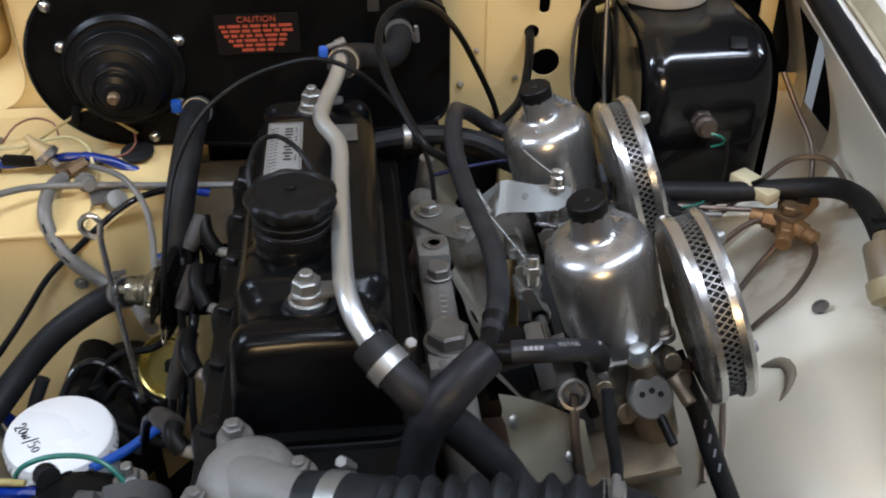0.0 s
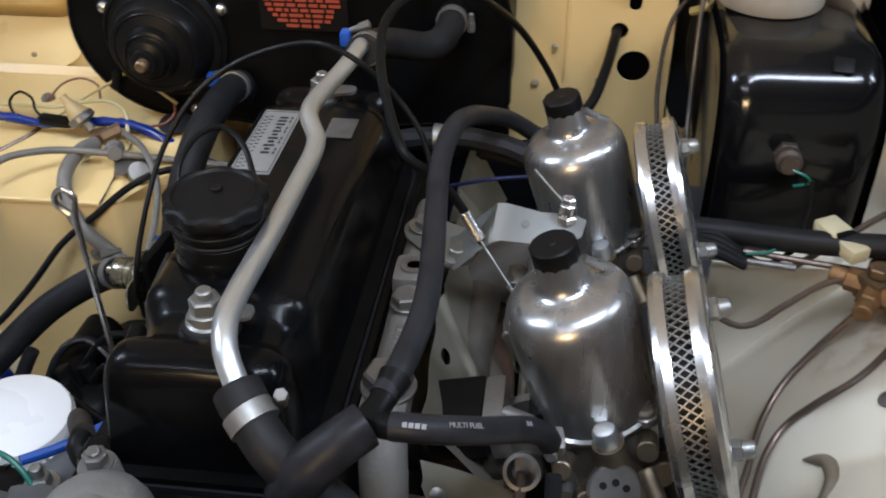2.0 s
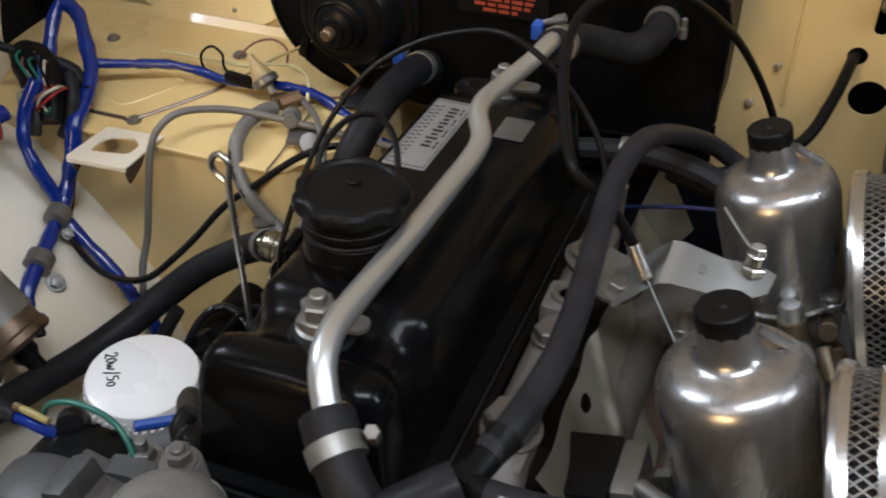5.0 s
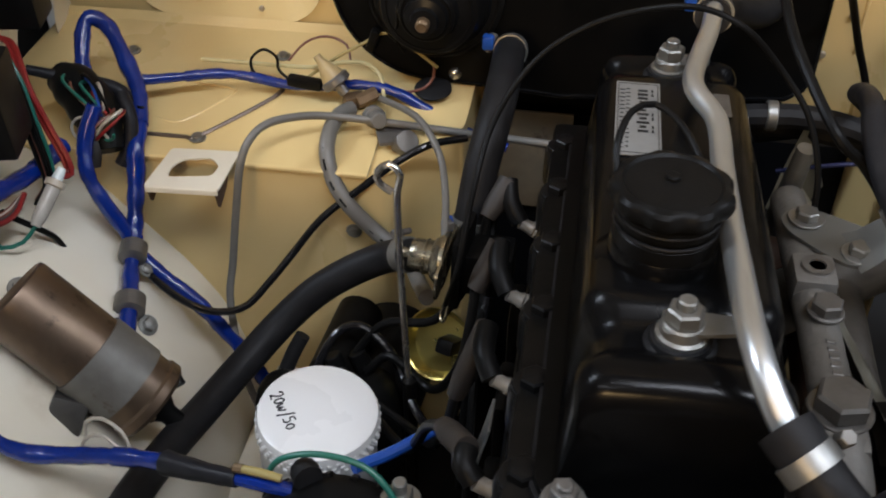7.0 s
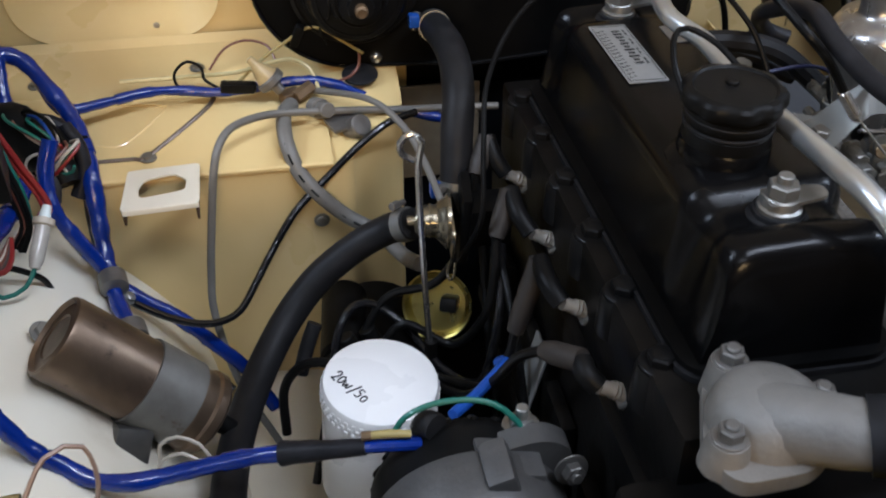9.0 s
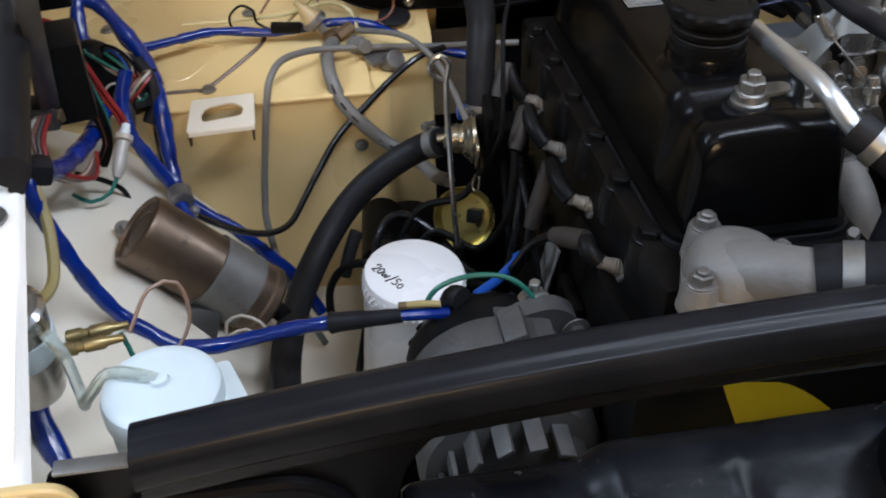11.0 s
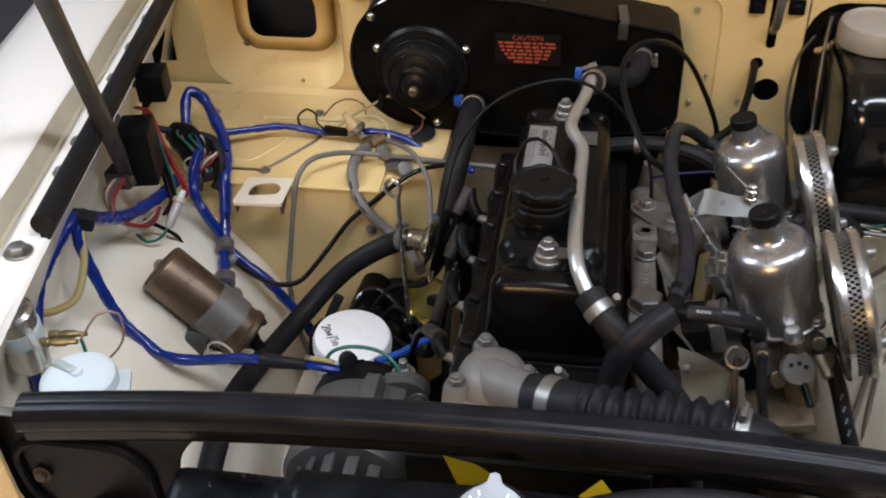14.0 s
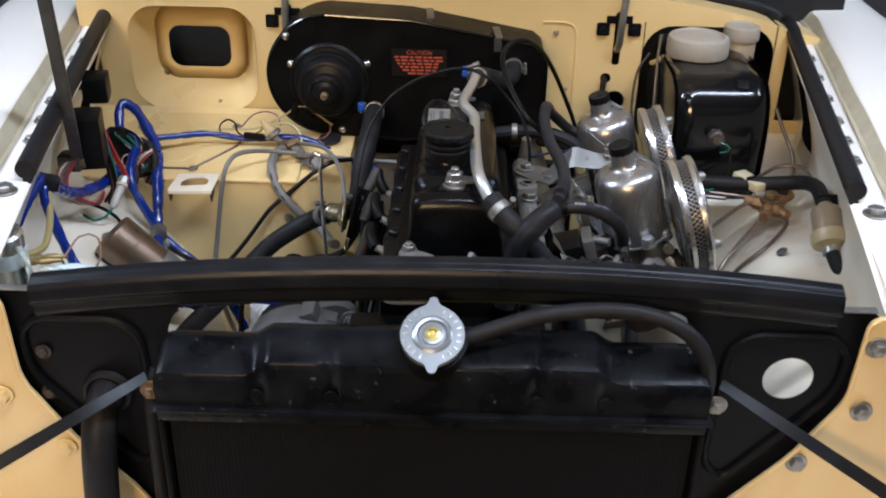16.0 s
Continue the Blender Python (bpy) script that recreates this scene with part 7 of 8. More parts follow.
loom([(-0.500, 0.895, 0.722), (-0.486, 0.880, 0.700), (-0.474, 0.877, 0.697), (-0.443, 0.891, 0.695), (-0.411, 0.904, 0.694), (-0.382, 0.911, 0.689), (-0.355, 0.909, 0.686), (-0.325, 0.913, 0.685), (-0.286, 0.915, 0.688), (-0.255, 0.915, 0.684), (-0.224, 0.912, 0.670), (-0.192, 0.908, 0.655), (-0.15, 0.90, 0.645)], 0.0047, "bright blue taped wiring loom lying on the shelf")
loom([(-0.478, 0.800, 0.715), (-0.485, 0.786, 0.692), (-0.482, 0.771, 0.669), (-0.471, 0.765, 0.646), (-0.459, 0.765, 0.619), (-0.447, 0.760, 0.597), (-0.430, 0.756, 0.582), (-0.404, 0.752, 0.562), (-0.378, 0.748, 0.532), (-0.352, 0.742, 0.50), (-0.33, 0.73, 0.46)], 0.0062, "bright blue taped wiring loom crossing below the shelf")
b = lathe(bm_(), [(0.0095, -0.008), (0.0125, -0.007), (0.0125, 0.007), (0.0095, 0.008)], axis_matrix((-0.4315, 0.702, 0.592), (0.25, -0.9, -0.2)), 20)
solo("loom_clip", b, STEEL_GREY, "grey P-clip round the blue loom", "clip")
b = lathe(bm_(), [(0.0100, -0.008), (0.0115, -0.007), (0.0115, 0.007), (0.0100, 0.008)], axis_matrix((-0.447, 0.752, 0.605), (0.2, -0.9, -0.2)), 20)
solo("loom_clip", b, STEEL_GREY, "grey P-clip round the blue loom", "clip")
bolt((-0.421, 0.703, 0.570), (0.7, -0.2, 0.6), 0.85)
bolt((-0.437, 0.748, 0.590), (0.7, -0.2, 0.6), 0.6)
# loom along the front left wing
loom([(-0.500, 0.775, 0.690), (-0.506, 0.735, 0.690), (-0.511, 0.690, 0.700), (-0.514, 0.650, 0.714), (-0.516, 0.605, 0.742), (-0.514, 0.570, 0.770), (-0.512, 0.548, 0.776), (-0.516, 0.515, 0.768), (-0.520, 0.475, 0.745), (-0.512, 0.440, 0.712), (-0.495, 0.40, 0.675), (-0.47, 0.36, 0.645)], 0.0074, "bright blue taped wiring loom along the wing top")
loom([(-0.510, 0.560, 0.776), (-0.507, 0.545, 0.760), (-0.500, 0.540, 0.735), (-0.489, 0.533, 0.706), (-0.478, 0.528, 0.682), (-0.465, 0.524, 0.662), (-0.450, 0.522, 0.647), (-0.435, 0.517, 0.638), (-0.414, 0.514, 0.634), (-0.392, 0.518, 0.631), (-0.355, 0.518, 0.637), (-0.326, 0.515, 0.642), (-0.290, 0.505, 0.650)], 0.0057, "bright blue taped wiring loom running to the alternator")
b = tube(bm_(), [(-0.318, 0.514, 0.643), (-0.292, 0.506, 0.650), (-0.266, 0.500, 0.655)], lambda s, d: 0.0078 - 0.002 * s, 12, wob=0.15)
solo("loom_end_tape", b, TAPE, "black taped end of the blue loom", "tape")
b = tube(bm_(), [(-0.265, 0.502, 0.6625), (-0.252, 0.500, 0.6640), (-0.238, 0.4985, 0.6630)], lambda q, d: 0.0029 - 0.0008 * abs(q - 0.5), 12)
lc = thing("lead_connector", (-0.252, 0.500, 0.662), "yellowed plastic sleeve over a brass spade connector", "connector")
part("sleeve", b, YELLOW_WIRE, lc)
part("spade", tube(bm_(), [(-0.268, 0.5025, 0.6620), (-0.262, 0.5015, 0.6630)], 0.0030, 10), BRASS, lc, "brass spade")
cable("alternator_lead", [(-0.272, 0.502, 0.654), (-0.250, 0.498, 0.656), (-0.232, 0.498, 0.654)], 0.0046, BLUE_TAPE, "blue taped lead of the alternator", "wire")
cable("blue_lead", [(-0.205, 0.535, 0.635), (-0.185, 0.555, 0.630), (-0.165, 0.575, 0.630), (-0.155, 0.590, 0.625), (-0.160, 0.598, 0.615)], 0.0040, BLUE_WIRE, "bright blue wire beside the oil filter", "wire")
cable("green_lead", [(-0.252, 0.504, 0.650), (-0.240, 0.505, 0.672), (-0.215, 0.506, 0.680), (-0.185, 0.502, 0.676), (-0.165, 0.490, 0.655), (-0.155, 0.475, 0.62), (-0.152, 0.465, 0.58)], 0.0020, GREEN_WIRE, "thin green wire arching over the alternator", "wire")
b = block(bm_(), 0.026, 0.02, 0.016, pose(-0.506, 0.560, 0.772, 0, 20, 20), 0.004)
solo("loom_tape", b, TAPE, "grey tape round the loom branch", "tape")
cable("yellow_sleeve_lead", [(-0.506, 0.555, 0.765), (-0.498, 0.530, 0.740), (-0.497, 0.500, 0.720), (-0.507, 0.475, 0.722), (-0.515, 0.46, 0.73)], 0.0040, YELLOW_WIRE, "yellowed sleeve beside the loom", "wire")

# relay boxes, fuse block and coloured wires on the left
def relay(at, s, rz, label):
    o = thing("relay", at, label, "relay", "relays")
    m = Matrix.Translation(at) @ pose(0, 0, 0, 4, 0, rz)
    part("case", block(bm_(), *s, m, 0.003), PLASTIC, o)
    part("bracket", block(bm_(), 0.004, s[1] * 0.8, s[2] * 0.5, m @ pose(-s[0] / 2 - 0.002, 0, s[2] * 0.3), 0.001), STEEL_GREY, o)
    return o
relay(V(-0.508, 0.712, 0.764), (0.036, 0.045, 0.070), 12, "black plastic relay box on the inner wing")
relay(V(-0.528, 0.815, 0.797), (0.034, 0.036, 0.036), 10, "small black relay on the inner wing")
fb = thing("fuse_block", (-0.490, 0.825, 0.69), "black fuse block with a tangle of coloured wires", "fuse block")
b = tube(bm_(), [(-0.530, 0.845, 0.712), (-0.512, 0.836, 0.708), (-0.494, 0.824, 0.697), (-0.480, 0.810, 0.684), (-0.474, 0.800, 0.672)], lambda s, d: 0.010 + 0.011 * math.sin(math.pi * min(1, 0.15 + 0.8 * s)), 18, wob=0.16)
part("block", b, PLASTIC, fb)
part("sleeve", tube(bm_(), [(-0.548, 0.826, 0.728), (-0.519, 0.838, 0.716), (-0.500, 0.850, 0.706), (-0.484, 0.856, 0.696), (-0.474, 0.850, 0.686)], lambda s, d: 0.0042 + 0.003 * s, 12), TAPE, fb, "black cloth-taped wire sleeve")
part("sleeve", tube(bm_(), [(-0.474, 0.838, 0.704), (-0.464, 0.826, 0.692), (-0.462, 0.815, 0.672), (-0.470, 0.806, 0.655)], 0.0062, 12), TAPE, fb)
part("sleeve", tube(bm_(), [(-0.486, 0.800, 0.688), (-0.482, 0.792, 0.678), (-0.484, 0.788, 0.664)], 0.0052, 12), SLEEVE, fb, "brown rubber sleeve")
# coloured wires bunched into one arch over the block
rng = random.Random(21)
WC = (WHITE_WIRE, GREEN_WIRE, BLUE_WIRE, RED_WIRE, ORANGE_INK, BROWN_WIRE, GREEN_WIRE, WHITE_WIRE, RED_WIRE)
for k in range(9):
    f = k / 8
    a = V(-0.489 + 0.004 * f + rng.uniform(-0.002, 0.002), 0.799 - 0.003 * f, 0.680 + rng.uniform(-0.003, 0.003))
    m1 = a + V(0.004 + 0.010 * f, -0.006 + rng.uniform(-0.003, 0.003), 0.016 + rng.uniform(-0.004, 0.006))
    m2 = m1 + V(0.004 + 0.010 * f, 0.010, 0.008 + rng.uniform(-0.006, 0.005))
    e = V(-0.482 + 0.016 * f, 0.818 + rng.uniform(-0.006, 0.006), 0.708 - 0.010 * f)
    part("wire", tube(bm_(), [a, m1, m2, e], 0.0015, 6), WC[k], fb)
for k in range(12):  # loose strands looping over the bundle
    f = k / 11
    p0 = V(-0.520 + 0.03 * f, 0.842 - 0.012 * f, 0.722 - 0.006 * f)
    up = V(rng.uniform(-0.008, 0.010), rng.uniform(-0.016, -0.004), rng.uniform(0.004, 0.018))
    p3 = V(-0.492 + 0.022 * rng.random(), 0.806 + rng.uniform(-0.006, 0.010), 0.692 + rng.uniform(-0.014, 0.010))
    part("wire", tube(bm_(), [p0, p0.lerp(p3, 0.3) + up, p0.lerp(p3, 0.7) + up * 0.8 + V(0.004, -0.004, 0.004), p3], 0.0014, 6), (PLASTIC, GREEN_WIRE, PLASTIC, BROWN_WIRE, WHITE_WIRE, PLASTIC, BLUE_WIRE, RED_WIRE, PLASTIC, GREEN_WIRE, PLASTIC, WHITE_WIRE)[k], fb)
for k in range(5):
    cx, cy, cz = -0.490 + 0.009 * (k % 3), 0.800, 0.694 - 0.008 * (k // 3)
    r = 0.008 + rng.uniform(-0.002, 0.003)
    pts = [(cx + r * math.cos(q * 0.6 + k), cy - 0.001 * q, cz + r * math.sin(q * 0.6 + k)) for q in range(8)]
    part("wire", tube(bm_(), pts, 0.0013, 6), (WHITE_WIRE, YELLOW_WIRE, GREEN_WIRE, PLASTIC, WHITE_WIRE)[k], fb)
# dark bundle falling from the relay and the red pair beside it
for k in range(8):
    mt = (BROWN_WIRE, PLASTIC, PLASTIC, GREEN_WIRE, PLASTIC, BROWN_WIRE, PLASTIC, PLASTIC)[k]
    o = V(0.0028 * (k % 4) - 0.004, -0.003 * (k // 4) + rng.uniform(-0.001, 0.001), rng.uniform(-0.003, 0.003))
    part("wire", tube(bm_(), [V(-0.524, 0.760, 0.772) + o * 2, V(-0.510, 0.754, 0.758) + o, V(-0.502, 0.746, 0.730) + o, V(-0.496, 0.741, 0.703) + o, V(-0.495, 0.738, 0.680) + o * 0.7, V(-0.505, 0.735, 0.662) + o], 0.0017, 6), mt, fb)
for dx, r in ((0.0, 0.0024), (-0.0045, 0.0017)):
    part("wire", tube(bm_(), [(-0.545 + dx, 0.796, 0.772), (-0.528 + dx, 0.789, 0.772), (-0.514 + dx, 0.772, 0.764), (-0.502 + dx, 0.757, 0.749), (-0.489 + dx, 0.750, 0.720), (-0.479 + dx, 0.745, 0.700), (-0.4765 + dx, 0.741, 0.688), (-0.481 + dx * 0.5, 0.733, 0.690), (-0.479, 0.725, 0.697)], r, 8), RED_WIRE, fb, "thick red wire")
for k in range(5):
    mt = (BROWN_WIRE, WHITE_WIRE, BROWN_WIRE, STRUT, RED_WIRE)[k]
    d = 0.0045 * (k - 2)
    part("wire", tube(bm_(), [(-0.524 + d * 0.5, 0.692, 0.745), (-0.532 + d, 0.664 - d, 0.733), (-0.523 + d, 0.650 - d, 0.714 + d * 0.4), (-0.507 + d, 0.660, 0.695), (-0.502 + d * 0.5, 0.688, 0.684), (-0.500, 0.71, 0.688)], 0.0021, 8), mt, fb)
fz = thing("inline_fuse", (-0.479, 0.705, 0.688), "milky plastic in-line fuse holder with a collar", "fuse holder")
FA, FB = V(-0.4745, 0.722, 0.700), V(-0.4835, 0.688, 0.675)
b = tube(bm_(), [FA.lerp(FB, 0.12), FA.lerp(FB, 0.5), FA.lerp(FB, 0.85), FB], lambda s, d: 0.0056 - 0.0020 * max(0, (s - 0.80) / 0.20), 14)
part("tube", b, FUSE_CLEAR, fz)
part("collar", lathe(bm_(), [(0.0045, 0), (0.0078, 0.001), (0.0078, 0.0055), (0.0045, 0.007)], axis_matrix(FA.lerp(FB, 0.10), FB - FA), 16), WHITE_WIRE, fz, "cream collar")
part("cap", tube(bm_(), [FA + (FA - FB) * 0.12, FA.lerp(FB, 0.12)], lambda s, d: 0.0034 + 0.0012 * s, 12), WHITE_PLASTIC, fz)
cable("fuse_lead", [FB, (-0.490, 0.678, 0.667), (-0.505, 0.672, 0.664), (-0.520, 0.680, 0.668)], 0.0018, GREEN_WIRE, "thin green wire from the fuse holder", "wire", 6)
b = tube(bm_(), [(-0.520, 0.705, 0.672), (-0.506, 0.700, 0.670), (-0.494, 0.704, 0.660), (-0.487, 0.712, 0.646), (-0.485, 0.718, 0.630)], 0.0024, 10, step=0.003)
solo("earth_strap", b, PLASTIC, "short black earth lead with a ring", "wire")
b = lathe(bm_(), [(0.0035, 0), (0.0075, 0), (0.0075, 0.0015), (0.0035, 0.0015)], axis_matrix((-0.484, 0.720, 0.622), (0.6, -0.3, 0.7)), 16)
solo("ring_terminal", b, ZINC, "plated ring terminal on a lead", "terminal")
bolt((-0.486, 0.722, 0.617), (0.7, -0.2, 0.65), 0.8)

# dark cylinders low beside the engine, added to darken the gap
sm = thing("dark_filler", (-0.235, 0.75, 0.46), "dark cylinders added to fill the gap beside the engine", "starter motor")
part("body", cyl(bm_(), 0.040, -0.06, 0.055, axis_matrix((-0.235, 0.745, 0.50), (0.1, 1, 0.05)), 28, 0.004), ENGINE_BLACK, sm)
part("upper_cylinder", cyl(bm_(), 0.020, -0.05, 0.03, axis_matrix((-0.262, 0.745, 0.545), (0.1, 1, 0.05)), 20, 0.003), ENGINE_BLACK, sm)

# bonnet prop
pr = thing("bonnet_prop", (-0.527, 0.695, 0.74), "grey steel bonnet prop rising from the inner wing", "bonnet prop")
PA = V(-0.524, 0.700, 0.738)
pd = V(0.055, -0.150, 0.250).normalized()
b = block(bm_(), 0.003, 0.018, 0.80, axis_matrix(PA + pd * 0.40, pd) @ pose(0.006, 0, 0, 0, 0, 0), 0.001)
block(b, 0.014, 0.003, 0.80, axis_matrix(PA + pd * 0.40, pd) @ pose(0, 0.0075, 0, 0, 0, 0), 0.001)
block(b, 0.014, 0.003, 0.80, axis_matrix(PA + pd * 0.40, pd) @ pose(0, -0.0075, 0, 0, 0, 0), 0.001)
part("channel", b, STRUT, pr)
b = block(bm_(), 0.030, 0.026, 0.022, pose(-0.530, 0.696, 0.738), 0.004)
part("pivot_bracket", b, STRUT, pr)
b = bm_()
bolt_head(b, (-0.518, 0.692, 0.738), (1, -0.4, 0), 0.007, 0.006)
part("pivot_bolt", b, BRASS, pr)

# washer pump with clear filter, bottle
wp = thing("washer_pump", (-0.4860, 0.4020, 0.7450), "plated cylindrical washer pump with brass terminals", "washer pump")
b = lathe(bm_(), [(0.0, 0.034), (0.016, 0.034), (0.019, 0.031), (0.019, -0.02), (0.017, -0.038), (0.012, -0.042), (0.0, -0.042)], pose(-0.486, 0.390, 0.767, 8, 4, 0), 28)
part("pump_body", b, CHROME, wp)
b = lathe(bm_(), [(0.0195, -0.004), (0.020, -0.002), (0.020, 0.012), (0.0195, 0.014)], pose(-0.486, 0.390, 0.767, 8, 4, 0), 28)
part("pump_band", b, WHITE_PLASTIC, wp)
b = bm_()
for dy in (0.0, 0.016):
    tm = axis_matrix((-0.464, 0.382 + dy, 0.767 - dy * 0.3), (1, 0.1, 0.05))
    lathe(b, [(0.0022, 0.0), (0.0040, 0.001), (0.0042, 0.009), (0.0030, 0.010), (0.0030, 0.013), (0.0040, 0.014), (0.0040, 0.024), (0.0026, 0.026), (0.0022, 0.035)], tm, 14)
part("terminal", b, GOLD_DULL, wp, "brassy spade terminals")
b = tube(bm_(), [(-0.4660, 0.3760, 0.7870), (-0.4580, 0.3700, 0.7750), (-0.4540, 0.3640, 0.7450), (-0.4520, 0.3600, 0.7480), (-0.4440, 0.3540, 0.7620), (-0.4320, 0.3490, 0.7780), (-0.4180, 0.3430, 0.7815), (-0.4060, 0.3385, 0.7800)], 0.0034, 10)
part("washer_tube", b, CLEAR, wp, "clear washer tube")
cable("pump_lead", [(-0.4260, 0.3860, 0.7710), (-0.4140, 0.4020, 0.7870), (-0.3990, 0.4100, 0.7830), (-0.3960, 0.4000, 0.7600), (-0.4140, 0.3820, 0.7450), (-0.4320, 0.3770, 0.7500)], 0.0012, TAN_WIRE, "thin looped pump wire", "wire", 6)
cable("pump_green_lead", [(-0.4340, 0.3980, 0.7610), (-0.4290, 0.3920, 0.7450), (-0.4260, 0.3820, 0.7250), (-0.4240, 0.3720, 0.7050)], 0.0016, GREEN_WIRE, "thin green pump wire", "wire", 6)
wb = thing("washer_bottle", (-0.405, 0.345, 0.55), "white translucent washer bottle with a domed cap", "washer bottle")
b = lathe(bm_(), [(0.026, -0.15), (0.030, -0.145), (0.030, -0.012), (0.028, -0.004), (0.027, 0.0)], pose(-0.405, 0.338, 0.762), 32)
part("bottle", b, WHITE_PLASTIC, wb)
b = lathe(bm_(), [(0.030, -0.004), (0.0315, 0.0), (0.0315, 0.009), (0.0305, 0.0125), (0.028, 0.0145), (0.022, 0.0155), (0.010, 0.0162), (0.0055, 0.0172), (0.0045, 0.0195), (0, 0.0198)], pose(-0.405, 0.338, 0.762), 36)
part("cap", b, WHITE_PLASTIC, wb, "bluish white domed cap")
b = block(bm_(), 0.02, 0.036, 0.008, pose(-0.376, 0.346, 0.760, 0, 10, 20), 0.004)
part("cap_tab", b, WHITE_PLASTIC, wb)

# distributor, leads, spark plugs
di = thing("distributor", (-0.225, 0.675, 0.50), "black distributor with leads beside the oil filter", "distributor")
b = lathe(bm_(), [(0.030, -0.06), (0.034, -0.05), (0.036, -0.02), (0.036, 0.0), (0.030, 0.010), (0.020, 0.016), (0.0, 0.018)], pose(-0.248, 0.690, 0.530, -10, -25, 0), 28)
part("cap", b, PLASTIC, di)
for k in range(4):
    a = 2 * math.pi * k / 4 + 0.5
    b = cyl(bm_(), 0.0075, 0, 0.024, pose(-0.248, 0.690, 0.530, -10, -25, 0) @ pose(0.019 * math.cos(a), 0.019 * math.sin(a), 0.010), 14)
    part("tower", b, PLASTIC, di)
b = cyl(bm_(), 0.0075, 0, 0.026, pose(-0.248, 0.690, 0.530, -10, -25, 0) @ pose(0, 0, 0.015), 14)
part("tower", b, PLASTIC, di)
CAPM = axis_matrix((-0.183, 0.724, 0.566), (-0.3, -0.8, 0.50)) @ Matrix.Scale(0.92, 4)
b = lathe(bm_(), [(0.0300, -0.006), (0.0325, 0.0), (0.0330, 0.003), (0.0318, 0.0042), (0.0300, 0.003), (0.0285, -0.001), (0.0250, -0.007), (0.0190, -0.011), (0.0125, -0.0125), (0.0115, -0.008), (0.0, -0.007)], CAPM, 36)
part("vacuum_capsule", b, GOLD, di, "gold passivated vacuum capsule")
part("capsule_fitting", block(bm_(), 0.016, 0.014, 0.026, CAPM @ pose(0.012, 0.004, 0.004), 0.003), PLASTIC, di, "black push-on fitting of the capsule")
PLUGS = ((0.490, [(-0.262, 0.668, 0.556), (-0.255, 0.655, 0.585), (-0.225, 0.635, 0.585), (-0.188, 0.595, 0.590), (-0.172, 0.565, 0.630), (-0.160, 0.546, 0.670)], (-0.148, 0.530, 0.690), (-0.131, 0.505, 0.702)),
         (0.572, [(-0.240, 0.665, 0.556), (-0.225, 0.645, 0.580), (-0.190, 0.630, 0.570), (-0.166, 0.600, 0.590), (-0.155, 0.590, 0.625)], (-0.150, 0.592, 0.650), (-0.132, 0.605, 0.702)),
         (0.656, [(-0.235, 0.690, 0.560), (-0.215, 0.690, 0.580), (-0.180, 0.670, 0.570), (-0.158, 0.655, 0.610), (-0.150, 0.660, 0.650)], (-0.148, 0.668, 0.676), (-0.134, 0.688, 0.704)),
         (0.742, [(-0.250, 0.705, 0.560), (-0.225, 0.715, 0.590), (-0.185, 0.715, 0.600), (-0.158, 0.722, 0.640), (-0.152, 0.735, 0.665)], (-0.149, 0.742, 0.684), (-0.136, 0.762, 0.706)))
for py, pts, s0, s1 in PLUGS:
    zz = 0.690 - 0.045 * (py - 0.487)
    o = thing("spark_plug_lead", pts[0], "black plug lead with a brown rubber boot", "plug lead", "plug leads")
    part("lead", tube(bm_(), pts + [s0], 0.0036, 10), PLASTIC, o)
    tip = V(-0.1245, py, zz + 0.004)
    part("elbow", tube(bm_(), [s1, V(*s1).lerp(tip, 0.6) + V(-0.004, 0, 0.003), tip], 0.0070, 14), PLASTIC, o)
    s0, s1 = V(*s0), V(*s1)
    part("boot", tube(bm_(), [s0, s0.lerp(s1, 0.3), s1], lambda q, dd: 0.0060 + 0.0018 * min(1, q * 4), 16), SLEEVE, o, "brown rubber boot")
    p = thing("spark_plug", tip, "white-bodied spark plug screwed into the head", "spark plug", "spark plugs")
    base = V(-0.101, py, zz - 0.008)
    pm = axis_matrix(base, tip - base)
    part("hexagon", hexa(bm_(), 0.0105, 0.0, 0.008, pm), ZINC, p)
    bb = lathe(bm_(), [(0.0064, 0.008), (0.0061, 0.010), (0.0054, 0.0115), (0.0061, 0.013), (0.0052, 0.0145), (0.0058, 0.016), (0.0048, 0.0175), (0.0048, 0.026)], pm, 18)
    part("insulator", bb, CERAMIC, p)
b = tube(bm_(), [(-0.255, 0.640, 0.548), (-0.275, 0.655, 0.575), (-0.300, 0.668, 0.568), (-0.318, 0.672, 0.540), (-0.320, 0.66, 0.50)], 0.0040, 10)
solo("coil_lead", b, PLASTIC, "short black ignition coil lead", "wire")
b = tube(bm_(), [(-0.288, 0.700, 0.582), (-0.296, 0.692, 0.566), (-0.304, 0.682, 0.545)], 0.0062, 12)
solo("lead_boot", b, RUBBER, "black rubber boot on a coil lead", "connector")
cable("engine_lead", [(-0.300, 0.620, 0.48), (-0.285, 0.66, 0.52), (-0.268, 0.70, 0.575), (-0.245, 0.715, 0.585), (-0.215, 0.70, 0.57), (-0.19, 0.66, 0.555), (-0.165, 0.63, 0.565), (-0.15, 0.64, 0.62), (-0.14, 0.68, 0.66)], 0.0036, VINYL, "black lead looping beside the distributor", "wire")
cable("vertical_lead", [(-0.150, 0.62, 0.52), (-0.152, 0.66, 0.58), (-0.150, 0.70, 0.63), (-0.146, 0.75, 0.665), (-0.15, 0.80, 0.68)], 0.0032, PLASTIC, "black lead along the engine side", "wire")
